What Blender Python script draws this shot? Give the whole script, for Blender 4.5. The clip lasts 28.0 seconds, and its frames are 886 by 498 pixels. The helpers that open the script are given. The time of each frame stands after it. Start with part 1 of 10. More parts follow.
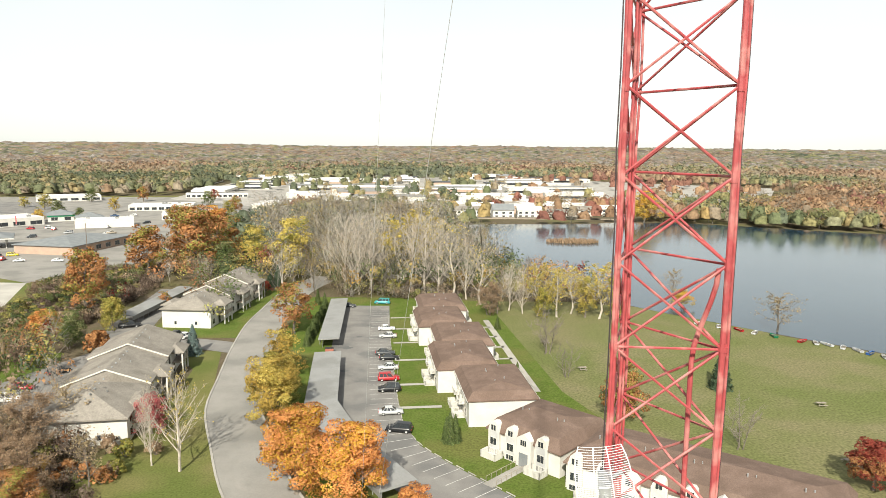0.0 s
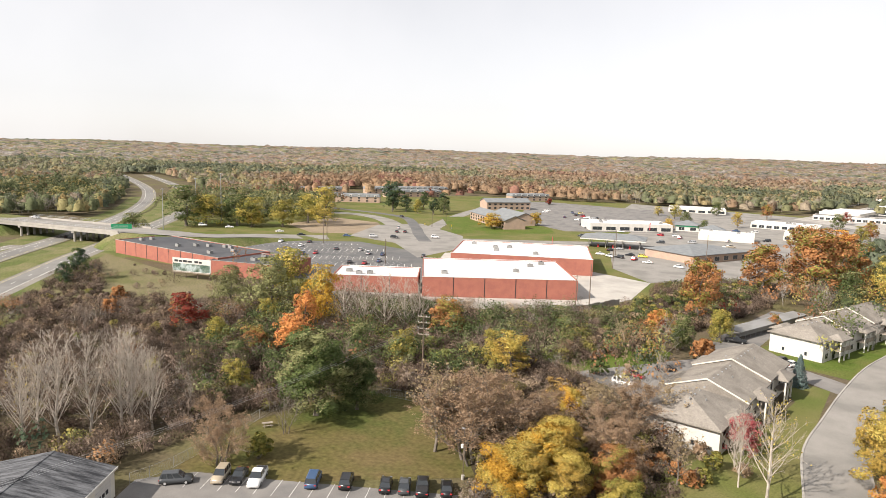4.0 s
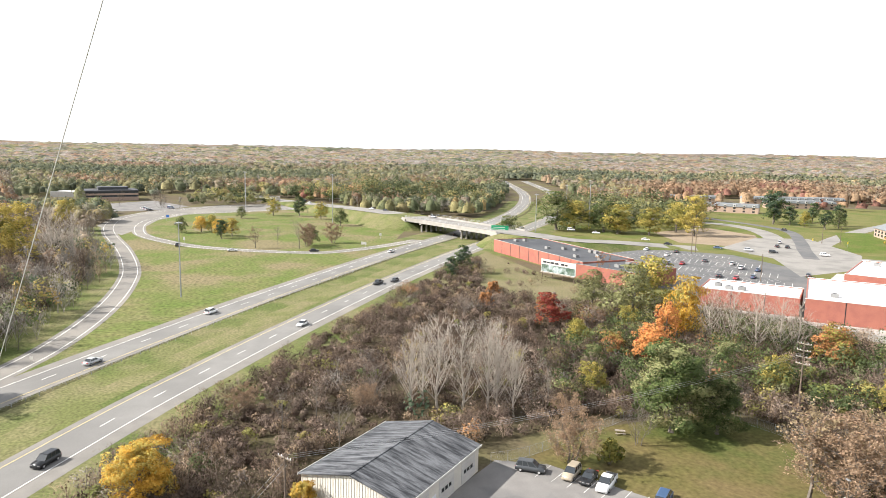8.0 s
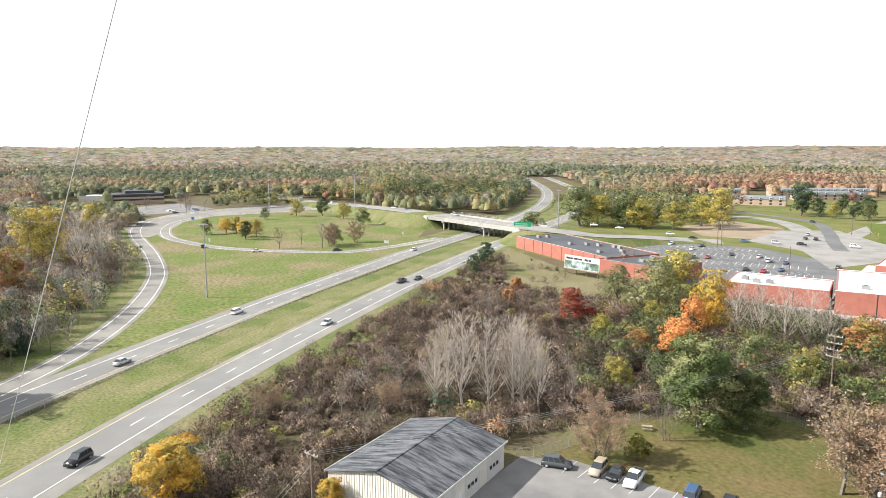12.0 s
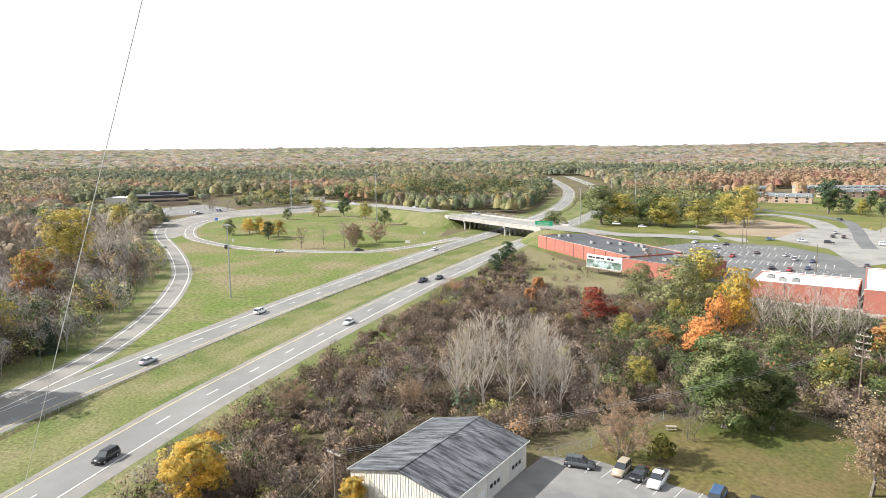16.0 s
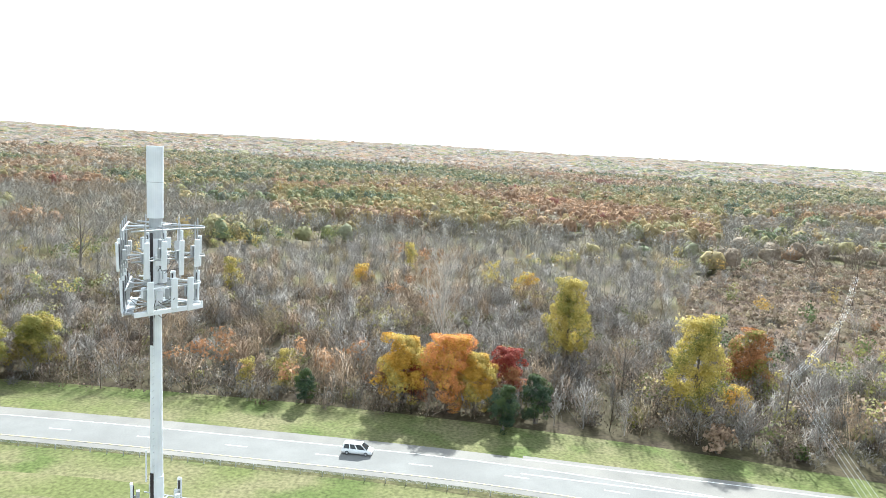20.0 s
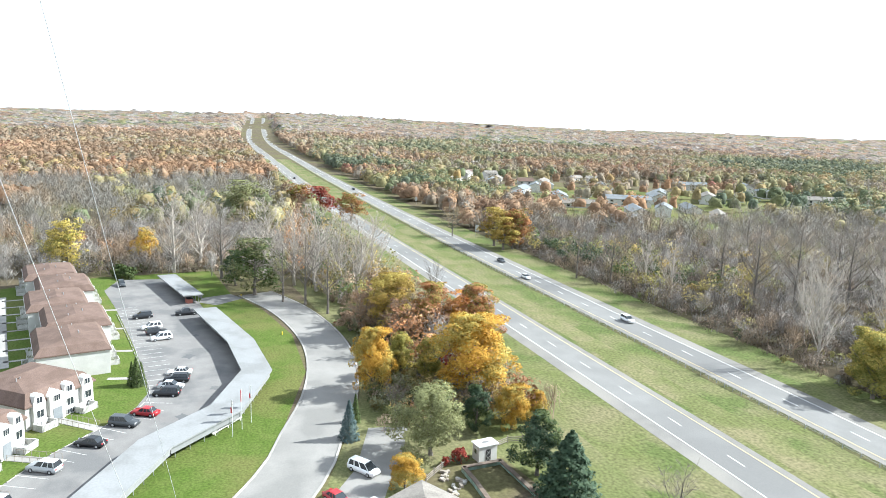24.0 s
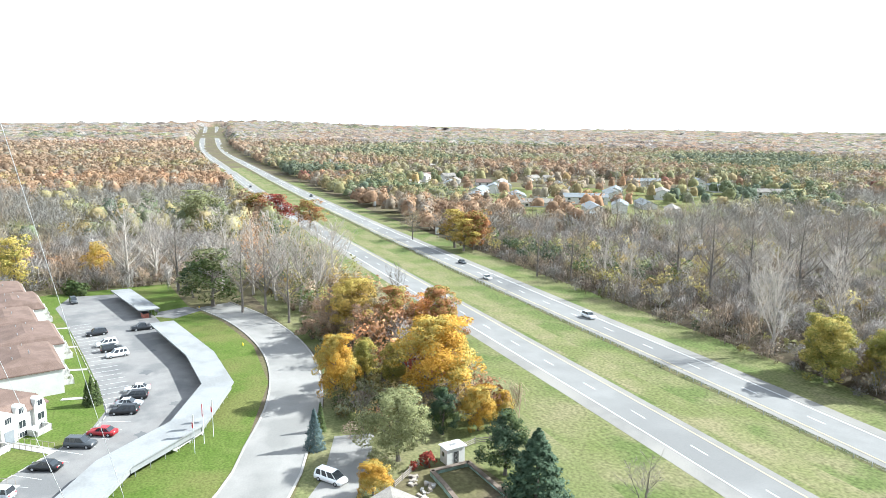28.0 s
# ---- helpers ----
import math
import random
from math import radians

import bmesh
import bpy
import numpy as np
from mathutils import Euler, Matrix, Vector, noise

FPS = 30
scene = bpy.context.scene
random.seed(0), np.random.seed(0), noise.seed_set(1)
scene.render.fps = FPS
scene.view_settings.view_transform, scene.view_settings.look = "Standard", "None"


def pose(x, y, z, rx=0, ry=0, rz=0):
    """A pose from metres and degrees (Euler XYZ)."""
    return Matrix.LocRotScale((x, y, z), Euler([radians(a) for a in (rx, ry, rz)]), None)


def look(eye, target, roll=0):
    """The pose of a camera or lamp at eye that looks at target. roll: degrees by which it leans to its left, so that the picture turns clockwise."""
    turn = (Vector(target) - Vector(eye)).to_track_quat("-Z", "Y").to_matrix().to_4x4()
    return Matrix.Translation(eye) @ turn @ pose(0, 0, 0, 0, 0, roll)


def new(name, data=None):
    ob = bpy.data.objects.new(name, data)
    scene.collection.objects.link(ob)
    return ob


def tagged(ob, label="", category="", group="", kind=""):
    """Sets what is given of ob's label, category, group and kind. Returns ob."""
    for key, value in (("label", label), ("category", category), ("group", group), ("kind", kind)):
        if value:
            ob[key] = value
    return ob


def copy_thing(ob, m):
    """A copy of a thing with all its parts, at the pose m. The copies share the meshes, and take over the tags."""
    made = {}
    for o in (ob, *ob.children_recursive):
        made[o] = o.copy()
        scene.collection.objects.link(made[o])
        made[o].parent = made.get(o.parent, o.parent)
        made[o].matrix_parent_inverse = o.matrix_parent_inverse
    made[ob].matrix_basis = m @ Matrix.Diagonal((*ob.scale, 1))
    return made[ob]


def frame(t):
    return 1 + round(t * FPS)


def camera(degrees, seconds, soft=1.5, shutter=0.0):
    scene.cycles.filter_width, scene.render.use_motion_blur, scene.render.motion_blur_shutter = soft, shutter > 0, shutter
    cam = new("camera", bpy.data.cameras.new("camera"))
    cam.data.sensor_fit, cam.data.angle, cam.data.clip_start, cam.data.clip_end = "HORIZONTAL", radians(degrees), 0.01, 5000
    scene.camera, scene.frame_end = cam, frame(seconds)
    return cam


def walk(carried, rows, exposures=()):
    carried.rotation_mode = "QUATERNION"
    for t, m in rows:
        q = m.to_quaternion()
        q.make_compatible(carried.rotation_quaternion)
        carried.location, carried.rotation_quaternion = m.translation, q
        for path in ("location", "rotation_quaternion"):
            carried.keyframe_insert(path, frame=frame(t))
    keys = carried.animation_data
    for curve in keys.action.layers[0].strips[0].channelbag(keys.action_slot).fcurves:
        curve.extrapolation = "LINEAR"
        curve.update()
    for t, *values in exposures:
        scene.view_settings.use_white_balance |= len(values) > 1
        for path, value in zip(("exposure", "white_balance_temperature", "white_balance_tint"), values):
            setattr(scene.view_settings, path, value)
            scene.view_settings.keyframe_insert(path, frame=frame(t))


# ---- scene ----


# ---- camera: seconds, place, heading, tilt, lean ----
cam = camera(65.18, 28.0, 0.75)
PATH = [
    (0.0, 0.00, 0.00, 50.29, 90.00, -8.48, 0.50),
    (0.5, -0.03, 0.01, 50.28, 92.75, -8.41, 0.56),
    (1.0, -0.06, 0.03, 50.27, 99.04, -8.33, 0.72),
    (1.5, -0.20, 0.16, 50.26, 105.59, -8.23, 0.95),
    (2.0, -0.42, 0.38, 50.24, 112.17, -8.19, 1.08),
    (2.5, -0.70, 0.63, 50.24, 118.68, -8.14, 1.29),
    (3.0, -0.83, 0.73, 50.23, 125.24, -8.12, 1.48),
    (3.5, -0.94, 0.79, 50.21, 131.81, -8.10, 1.60),
    (4.0, -1.04, 0.83, 50.19, 138.38, -8.08, 1.74),
    (4.5, -1.12, 0.86, 50.17, 144.97, -8.05, 1.86),
    (6.5, -1.46, 1.12, 49.97, 166.43, -8.12, 1.72),
    (7.0, -1.46, 1.17, 49.95, 167.68, -8.15, 1.54),
    (7.5, -1.46, 1.21, 49.93, 167.96, -8.18, 1.29),
    (8.0, -1.46, 1.24, 49.91, 168.19, -8.20, 1.10),
    (8.5, -1.46, 1.26, 49.89, 168.43, -8.24, 0.88),
    (9.0, -1.48, 1.27, 49.85, 168.67, -8.26, 0.70),
    (9.5, -1.49, 1.27, 49.82, 168.91, -8.26, 0.55),
    (10.0, -1.50, 1.27, 49.78, 169.13, -8.28, 0.41),
    (10.5, -1.50, 1.27, 49.74, 169.37, -8.28, 0.26),
    (11.0, -1.49, 1.27, 49.71, 169.63, -8.34, 0.17),
    (11.5, -1.48, 1.28, 49.68, 169.87, -8.37, 0.06),
    (12.0, -1.48, 1.28, 49.65, 170.08, -8.37, -0.06),
    (12.5, -1.48, 1.29, 49.63, 170.32, -8.38, -0.16),
    (14.5, -1.49, 1.40, 49.58, 171.22, -8.39, -0.45),
    (15.0, -1.49, 1.39, 49.58, 171.44, -8.39, -0.48),
    (15.5, -1.49, 1.35, 49.59, 171.65, -8.39, -0.53),
    (16.0, -1.50, 1.26, 49.61, 171.85, -8.39, -0.54),
    (16.5, -1.51, 1.11, 49.63, 172.04, -8.38, -0.54),
    (17.0, -1.53, 0.90, 49.67, 173.02, -8.34, -0.56),
    (17.5, -1.54, 0.65, 49.72, 181.26, -8.05, -0.37),
    (18.0, -1.54, 0.43, 49.78, 195.72, -7.64, 0.13),
    (18.5, -1.52, 0.26, 49.87, 211.88, -7.43, 0.84),
    (19.0, -1.49, 0.14, 49.97, 228.58, -7.49, 1.64),
    (19.5, -1.46, 0.07, 50.08, 246.60, -7.70, 2.60),
    (20.0, -1.43, 0.04, 50.17, 270.04, -8.36, 3.16),
    (20.5, -1.40, 0.01, 50.22, 294.20, -9.03, 3.34),
    (20.8, -1.39, -0.01, 50.23, 308.18, -9.81, 2.74),
    (21.0, -1.38, -0.02, 50.24, 316.30, -9.66, 3.47),
    (21.5, -1.36, -0.06, 50.25, 320.56, -9.74, 3.08),
    (21.8, -1.34, -0.09, 50.25, 330.34, -10.04, 3.10),
    (22.0, -1.33, -0.12, 50.26, 337.86, -10.17, 2.89),
    (22.5, -1.31, -0.20, 50.26, 339.26, -10.13, 2.89),
    (24.5, -1.03, -1.11, 50.15, 337.61, -9.95, 1.65),
    (25.0, -1.00, -1.14, 50.14, 337.20, -9.92, 1.42),
    (25.5, -0.98, -1.14, 50.13, 336.78, -9.88, 1.24),
    (26.0, -0.95, -1.15, 50.12, 336.38, -9.85, 1.05),
    (26.5, -0.91, -1.16, 50.10, 335.98, -9.79, 0.90),
    (27.0, -0.88, -1.17, 50.09, 335.62, -9.74, 0.75),
    (27.5, -0.86, -1.17, 50.08, 335.19, -9.70, 0.59),
    (28.0, -0.85, -1.17, 50.07, 334.86, -9.66, 0.48),
]


def aim(x, y, z, heading, tilt, lean):
    h, p = radians(heading), radians(tilt)
    ahead = Vector((math.cos(p) * math.cos(h), math.cos(p) * math.sin(h), math.sin(p)))
    eye = Vector((x, y, z))
    return look(eye, eye + ahead, lean)


walk(cam, [(row[0], aim(*row[1:])) for row in PATH], exposures=[(0.0, 0.67, 6900, 5), (1.2, 0.87, 6900, 6), (2.0, 0.84, 6900, 8), (3.2, 0.61, 6900, 11), (4.5, 0.74, 6900, 14), (8.0, 1.07, 6500, 11), (17.5, 1.04, 6200, 8), (19.0, 1.19, 5950, 4), (20.0, 1.49, 5750, 2), (21.0, 1.39, 5750, 4), (22.0, 1.23, 5750, 6), (22.5, 1.24, 5750, 6), (24.5, 1.37, 5700, 4), (28.0, 1.49, 5650, 4)])

# ---- daylight ----
SUN_HEADING, SUN_HEIGHT = 262.0, 37.0
world = bpy.data.worlds.new("sky")
scene.world = world
world.use_nodes = True
_sky = world.node_tree.nodes.new("ShaderNodeTexSky")
_sky.sky_type, _sky.sun_disc = "NISHITA", False
_sky.sun_elevation = radians(SUN_HEIGHT)
_sky.sun_rotation = radians(90.0 - SUN_HEADING)
_sky.air_density, _sky.dust_density, _sky.ozone_density = 1.0, 0.4, 3.0
_bg = world.node_tree.nodes["Background"]
_bg.inputs["Strength"].default_value = 0.09
# thin high cloud takes most of the blue out of the sky
_veil = world.node_tree.nodes.new("ShaderNodeHueSaturation")
_veil.inputs["Saturation"].default_value = 0.32
world.node_tree.links.new(_sky.outputs[0], _veil.inputs["Color"])
_cloud = world.node_tree.nodes.new("ShaderNodeTexNoise")
_cloud.inputs["Scale"].default_value, _cloud.inputs["Detail"].default_value = 2.2, 5.0
_thick = world.node_tree.nodes.new("ShaderNodeMapRange")
_thick.inputs[1].default_value, _thick.inputs[2].default_value = 0.3, 0.7
_thick.inputs[3].default_value, _thick.inputs[4].default_value = 0.3, 0.68
_white = world.node_tree.nodes.new("ShaderNodeMix")
_white.data_type = "RGBA"
_white.inputs[7].default_value = (7.5, 7.8, 8.2, 1)
_way = world.node_tree.nodes.new("ShaderNodeTexCoord")
world.node_tree.links.new(_way.outputs["Generated"], _cloud.inputs["Vector"])
world.node_tree.links.new(_cloud.outputs[0], _thick.inputs[0])
world.node_tree.links.new(_thick.outputs[0], _white.inputs[0])
world.node_tree.links.new(_veil.outputs[0], _white.inputs[6])
world.node_tree.links.new(_white.outputs[2], _bg.inputs["Color"])
_sun = new("sun", bpy.data.lights.new("sun", "SUN"))
_sun.data.energy, _sun.data.angle, _sun.data.color = 5.0, radians(1.0), (1.0, 0.95, 0.87)
_h, _e = radians(SUN_HEADING), radians(SUN_HEIGHT)
_sun.matrix_world = look((0, 0, 200), (-math.cos(_h) * math.cos(_e) * 100, -math.sin(_h) * math.cos(_e) * 100, 200 - math.sin(_e) * 100))


# ---- materials ----
def material(name, colour, rough=0.8, other=None, scale=1.0, amount=0.5, grain=0.0, grain_scale=20.0, bump=0.0, metal=0.0, tone="", spec=0.5, per_object=0.0, blotch=None, blotch_scale=0.05, thin=0.0, depth=0.05):
    """A node material: two colours mixed by noise, fine grain, relief, and per-piece variation of brightness."""
    m = bpy.data.materials.new(name)
    m.use_nodes = True
    nt = m.node_tree
    n, l = nt.nodes, nt.links
    b = n["Principled BSDF"]
    b.inputs["Roughness"].default_value, b.inputs["Metallic"].default_value = rough, metal
    b.inputs["Specular IOR Level"].default_value = spec
    geo = n.new("ShaderNodeNewGeometry")
    rgb = n.new("ShaderNodeRGB")
    rgb.outputs[0].default_value = (*colour, 1)
    out = rgb.outputs[0]

    def mix(a, c, fac, mode="MIX"):
        x = n.new("ShaderNodeMix")
        x.data_type, x.blend_type = "RGBA", mode
        l.new(a, x.inputs[6])
        if isinstance(c, tuple):
            x.inputs[7].default_value = (*c, 1)
        else:
            l.new(c, x.inputs[7])
        if isinstance(fac, float):
            x.inputs[0].default_value = fac
        else:
            l.new(fac, x.inputs[0])
        return x.outputs[2]

    def noisy(s, detail=4.0, lo=0.35, hi=0.65):
        t = n.new("ShaderNodeTexNoise")
        t.inputs["Scale"].default_value, t.inputs["Detail"].default_value = s, detail
        l.new(geo.outputs["Position"], t.inputs["Vector"])
        r = n.new("ShaderNodeMapRange")
        r.inputs[1].default_value, r.inputs[2].default_value = lo, hi
        l.new(t.outputs[0], r.inputs[0])
        return r.outputs[0]

    if tone:
        a = n.new("ShaderNodeAttribute")
        a.attribute_name = tone
        out = a.outputs["Color"]
    if other:
        out = mix(out, other, noisy(scale))
    if blotch:
        out = mix(out, blotch, noisy(blotch_scale, 3.0, 0.48, 0.62))
    if grain:
        g = noisy(grain_scale, 2.0, 0.2, 0.8)
        r = n.new("ShaderNodeMapRange")
        r.inputs[3].default_value, r.inputs[4].default_value = 1 - grain, 1 + grain
        l.new(g, r.inputs[0])
        c = n.new("ShaderNodeCombineColor")
        for k in range(3):
            l.new(r.outputs[0], c.inputs[k])
        out = mix(out, c.outputs[0], 1.0, "MULTIPLY")
    if per_object:
        i = n.new("ShaderNodeObjectInfo")
        r = n.new("ShaderNodeMapRange")
        r.inputs[3].default_value, r.inputs[4].default_value = 1 - per_object, 1 + per_object
        l.new(i.outputs["Random"], r.inputs[0])
        c = n.new("ShaderNodeCombineColor")
        for k in range(3):
            l.new(r.outputs[0], c.inputs[k])
        out = mix(out, c.outputs[0], 1.0, "MULTIPLY")
    l.new(out, b.inputs["Base Color"])
    if thin:
        t = n.new("ShaderNodeBsdfTranslucent")
        l.new(out, t.inputs["Color"])
        x = n.new("ShaderNodeMixShader")
        x.inputs[0].default_value = thin
        l.new(b.outputs[0], x.inputs[1])
        l.new(t.outputs[0], x.inputs[2])
        l.new(x.outputs[0], n["Material Output"].inputs["Surface"])
    if bump:
        t = n.new("ShaderNodeTexNoise")
        t.inputs["Scale"].default_value, t.inputs["Detail"].default_value = grain_scale, 4
        l.new(geo.outputs["Position"], t.inputs["Vector"])
        k = n.new("ShaderNodeBump")
        k.inputs["Strength"].default_value, k.inputs["Distance"].default_value = bump, depth
        l.new(t.outputs[0], k.inputs["Height"])
        l.new(k.outputs[0], b.inputs["Normal"])
    return m


M = {}
M["brush_ground"] = material("brush_ground", (0.115, 0.09, 0.062), 0.95, (0.09, 0.078, 0.046), 0.12, grain=0.35, grain_scale=1.5, bump=0.6, blotch=(0.115, 0.105, 0.05), blotch_scale=0.03, spec=0.08)
M["lawn"] = material("lawn", (0.118, 0.124, 0.04), 0.95, (0.15, 0.138, 0.058), 0.15, grain=0.3, grain_scale=3.0, bump=0.3, blotch=(0.095, 0.115, 0.032), blotch_scale=0.04, spec=0.08)
M["bright_lawn"] = material("bright_lawn", (0.072, 0.108, 0.0195), 0.95, (0.094, 0.122, 0.029), 0.3, grain=0.4, grain_scale=2.5, bump=0.4, blotch=(0.112, 0.12, 0.037), blotch_scale=0.07, spec=0.08)
M["dry_lawn"] = material("dry_lawn", (0.132, 0.138, 0.058), 0.95, (0.16, 0.147, 0.078), 0.08, grain=0.42, grain_scale=2.0, bump=0.4, blotch=(0.113, 0.128, 0.046), blotch_scale=0.035, spec=0.08)
M["verge"] = material("verge", (0.116, 0.129, 0.046), 0.95, (0.158, 0.146, 0.076), 0.09, grain=0.5, grain_scale=1.6, bump=0.6, blotch=(0.09, 0.112, 0.036), blotch_scale=0.08, spec=0.08)
M["yard_grass"] = material("yard_grass", (0.0978, 0.0901, 0.0309), 0.95, (0.127, 0.0978, 0.0464), 0.1, grain=0.35, grain_scale=1.2, bump=0.3, blotch=(0.0688, 0.0829, 0.0243), blotch_scale=0.06, spec=0.08)
M["asphalt"] = material("asphalt", (0.177, 0.168, 0.161), 0.85, (0.213, 0.205, 0.194), 0.25, grain=0.12, grain_scale=8.0, bump=0.15, spec=0.12, blotch=(0.144, 0.141, 0.138), blotch_scale=0.12)
M["freeway"] = material("freeway", (0.185, 0.181, 0.172), 0.85, (0.212, 0.207, 0.197), 0.2, grain=0.1, grain_scale=6.0, bump=0.1, spec=0.12, blotch=(0.165, 0.161, 0.154), blotch_scale=0.03)
M["shoulder"] = material("shoulder", (0.209, 0.198, 0.181), 0.9, (0.178, 0.169, 0.156), 0.3, grain=0.12, grain_scale=6.0, spec=0.12, blotch=(0.232, 0.218, 0.196), blotch_scale=0.05)
M["dark_asphalt"] = material("dark_asphalt", (0.085, 0.086, 0.088), 0.9, (0.11, 0.11, 0.11), 0.2, grain=0.12, grain_scale=6.0, blotch=(0.125, 0.122, 0.118), blotch_scale=0.08)
M["street"] = material("street", (0.227, 0.217, 0.201), 0.88, (0.268, 0.255, 0.237), 0.2, grain=0.1, grain_scale=5.0, bump=0.1, spec=0.12, blotch=(0.191, 0.184, 0.171), blotch_scale=0.1)
M["concrete"] = material("concrete", (0.36, 0.34, 0.31), 0.9, (0.30, 0.285, 0.26), 0.35, grain=0.1, grain_scale=6.0, bump=0.1, blotch=(0.25, 0.235, 0.215), blotch_scale=0.08)
M["paint"] = material("paint", (0.78, 0.77, 0.74), 0.7, (0.6, 0.59, 0.56), 2.0)
M["yellow_paint"] = material("yellow_paint", (0.62, 0.50, 0.22), 0.7, (0.5, 0.42, 0.22), 2.0)
M["white_wall"] = material("white_wall", (0.55, 0.535, 0.5), 0.75, (0.49, 0.475, 0.445), 0.5, grain=0.05, grain_scale=5.0)
M["cream_wall"] = material("cream_wall", (0.62, 0.59, 0.52), 0.75, (0.55, 0.52, 0.46), 0.5, grain=0.05, grain_scale=5.0)
M["brick_red"] = material("brick_red", (0.33, 0.12, 0.085), 0.85, (0.28, 0.10, 0.075), 0.4, grain=0.12, grain_scale=6.0)
M["brick_tan"] = material("brick_tan", (0.40, 0.29, 0.22), 0.85, (0.34, 0.25, 0.2), 0.4, grain=0.12, grain_scale=6.0)
M["white_roof"] = material("white_roof", (0.72, 0.71, 0.70), 0.7, (0.62, 0.61, 0.60), 0.12, grain=0.06, grain_scale=2.0, blotch=(0.55, 0.54, 0.52), blotch_scale=0.1)
M["black_roof"] = material("black_roof", (0.045, 0.048, 0.055), 0.8, (0.07, 0.072, 0.078), 0.1, grain=0.1, grain_scale=2.0)
M["brown_shingle"] = material("brown_shingle", (0.142, 0.099, 0.08), 0.92, (0.165, 0.117, 0.097), 0.8, grain=0.2, grain_scale=6.0, bump=0.25, blotch=(0.128, 0.09, 0.073), blotch_scale=0.25, spec=0.08)
M["grey_shingle"] = material("grey_shingle", (0.217, 0.198, 0.174), 0.92, (0.256, 0.234, 0.207), 1.0, grain=0.32, grain_scale=5.0, bump=0.4, blotch=(0.183, 0.166, 0.146), blotch_scale=0.25, spec=0.08)
M["slate_roof"] = material("slate_roof", (0.15, 0.165, 0.175), 0.85, (0.19, 0.20, 0.205), 0.4, grain=0.12, grain_scale=4.0)
def streaked(name, colour, stain, across, down):
    """Painted metal with dark weather streaks that run down the slope; across, down: how fine they are both ways."""
    m = material(name, colour, 0.7, grain=0.15, grain_scale=3.0, bump=0.1, spec=0.3)
    n, l = m.node_tree.nodes, m.node_tree.links
    c = n.new("ShaderNodeTexCoord")
    k = n.new("ShaderNodeMapping")
    k.inputs["Scale"].default_value = (down, across, down)
    l.new(c.outputs["Object"], k.inputs["Vector"])
    t = n.new("ShaderNodeTexNoise")
    t.inputs["Scale"].default_value, t.inputs["Detail"].default_value, t.inputs["Roughness"].default_value = 1.0, 6.0, 0.7
    l.new(k.outputs[0], t.inputs["Vector"])
    r = n.new("ShaderNodeMapRange")
    r.inputs[1].default_value, r.inputs[2].default_value = 0.4, 0.6
    l.new(t.outputs[0], r.inputs[0])
    x = n.new("ShaderNodeMix")
    x.data_type = "RGBA"
    b = n["Principled BSDF"]
    l.new(b.inputs["Base Color"].links[0].from_socket, x.inputs[6])
    x.inputs[7].default_value = (*stain, 1)
    l.new(r.outputs[0], x.inputs[0])
    l.new(x.outputs[2], b.inputs["Base Color"])
    return m


M["shed_roof"] = streaked("shed_roof", (0.135, 0.14, 0.15), (0.022, 0.024, 0.028), 1.3, 0.22)
M["metal_roof"] = material("metal_roof", (0.25, 0.252, 0.25), 0.6, (0.228, 0.229, 0.226), 0.3, grain=0.1, grain_scale=3.0, blotch=(0.2, 0.2, 0.195), blotch_scale=0.15, spec=0.2)
M["window"] = material("window", (0.03, 0.035, 0.04), 0.12, spec=0.6)
M["dark"] = material("dark", (0.02, 0.02, 0.022), 0.7)
M["rubber"] = material("rubber", (0.018, 0.018, 0.018), 0.85)
M["tyre_and_rim"] = material("tyre_and_rim", (0.018, 0.018, 0.018), 0.85)
M["chrome"] = material("chrome", (0.55, 0.55, 0.56), 0.3, metal=0.9)
M["galvanised"] = material("galvanised", (0.42, 0.43, 0.44), 0.45, (0.34, 0.35, 0.36), 1.5, metal=0.5)
M["tower_red"] = material("tower_red", (0.35, 0.058, 0.064), 0.5, (0.29, 0.055, 0.06), 2.0, grain=0.2, grain_scale=12.0, blotch=(0.42, 0.16, 0.15), blotch_scale=4.0)
M["black_cable"] = material("black_cable", (0.04, 0.03, 0.032), 0.6)
M["white_plastic"] = material("white_plastic", (0.72, 0.73, 0.74), 0.45, (0.62, 0.63, 0.65), 1.0)
M["wood_pole"] = material("wood_pole", (0.16, 0.12, 0.09), 0.9, (0.11, 0.085, 0.065), 1.5, grain=0.2, grain_scale=8.0)
M["weathered_wood"] = material("weathered_wood", (0.30, 0.26, 0.21), 0.9, (0.22, 0.19, 0.16), 1.5, grain=0.15, grain_scale=8.0)
M["water"] = material("water", (0.018, 0.04, 0.06), 0.12, (0.025, 0.05, 0.07), 0.02, spec=0.45, bump=0.35, grain_scale=1.1)
M["bark"] = material("bark", (0.17, 0.145, 0.12), 0.95, (0.11, 0.095, 0.08), 1.2, grain=0.2, grain_scale=6.0)
M["pale_bark"] = material("pale_bark", (0.45, 0.40, 0.345), 0.95, (0.32, 0.285, 0.245), 0.8, grain=0.15, grain_scale=4.0)
M["twig"] = material("twig", (0.252, 0.216, 0.184), 0.95, (0.189, 0.162, 0.139), 0.6, grain=0.15, grain_scale=4.0, per_object=0.15, thin=0.3)
M["pale_twig"] = material("pale_twig", (0.48, 0.425, 0.365), 0.95, (0.38, 0.335, 0.285), 0.5, grain=0.15, grain_scale=4.0, per_object=0.12, thin=0.3)
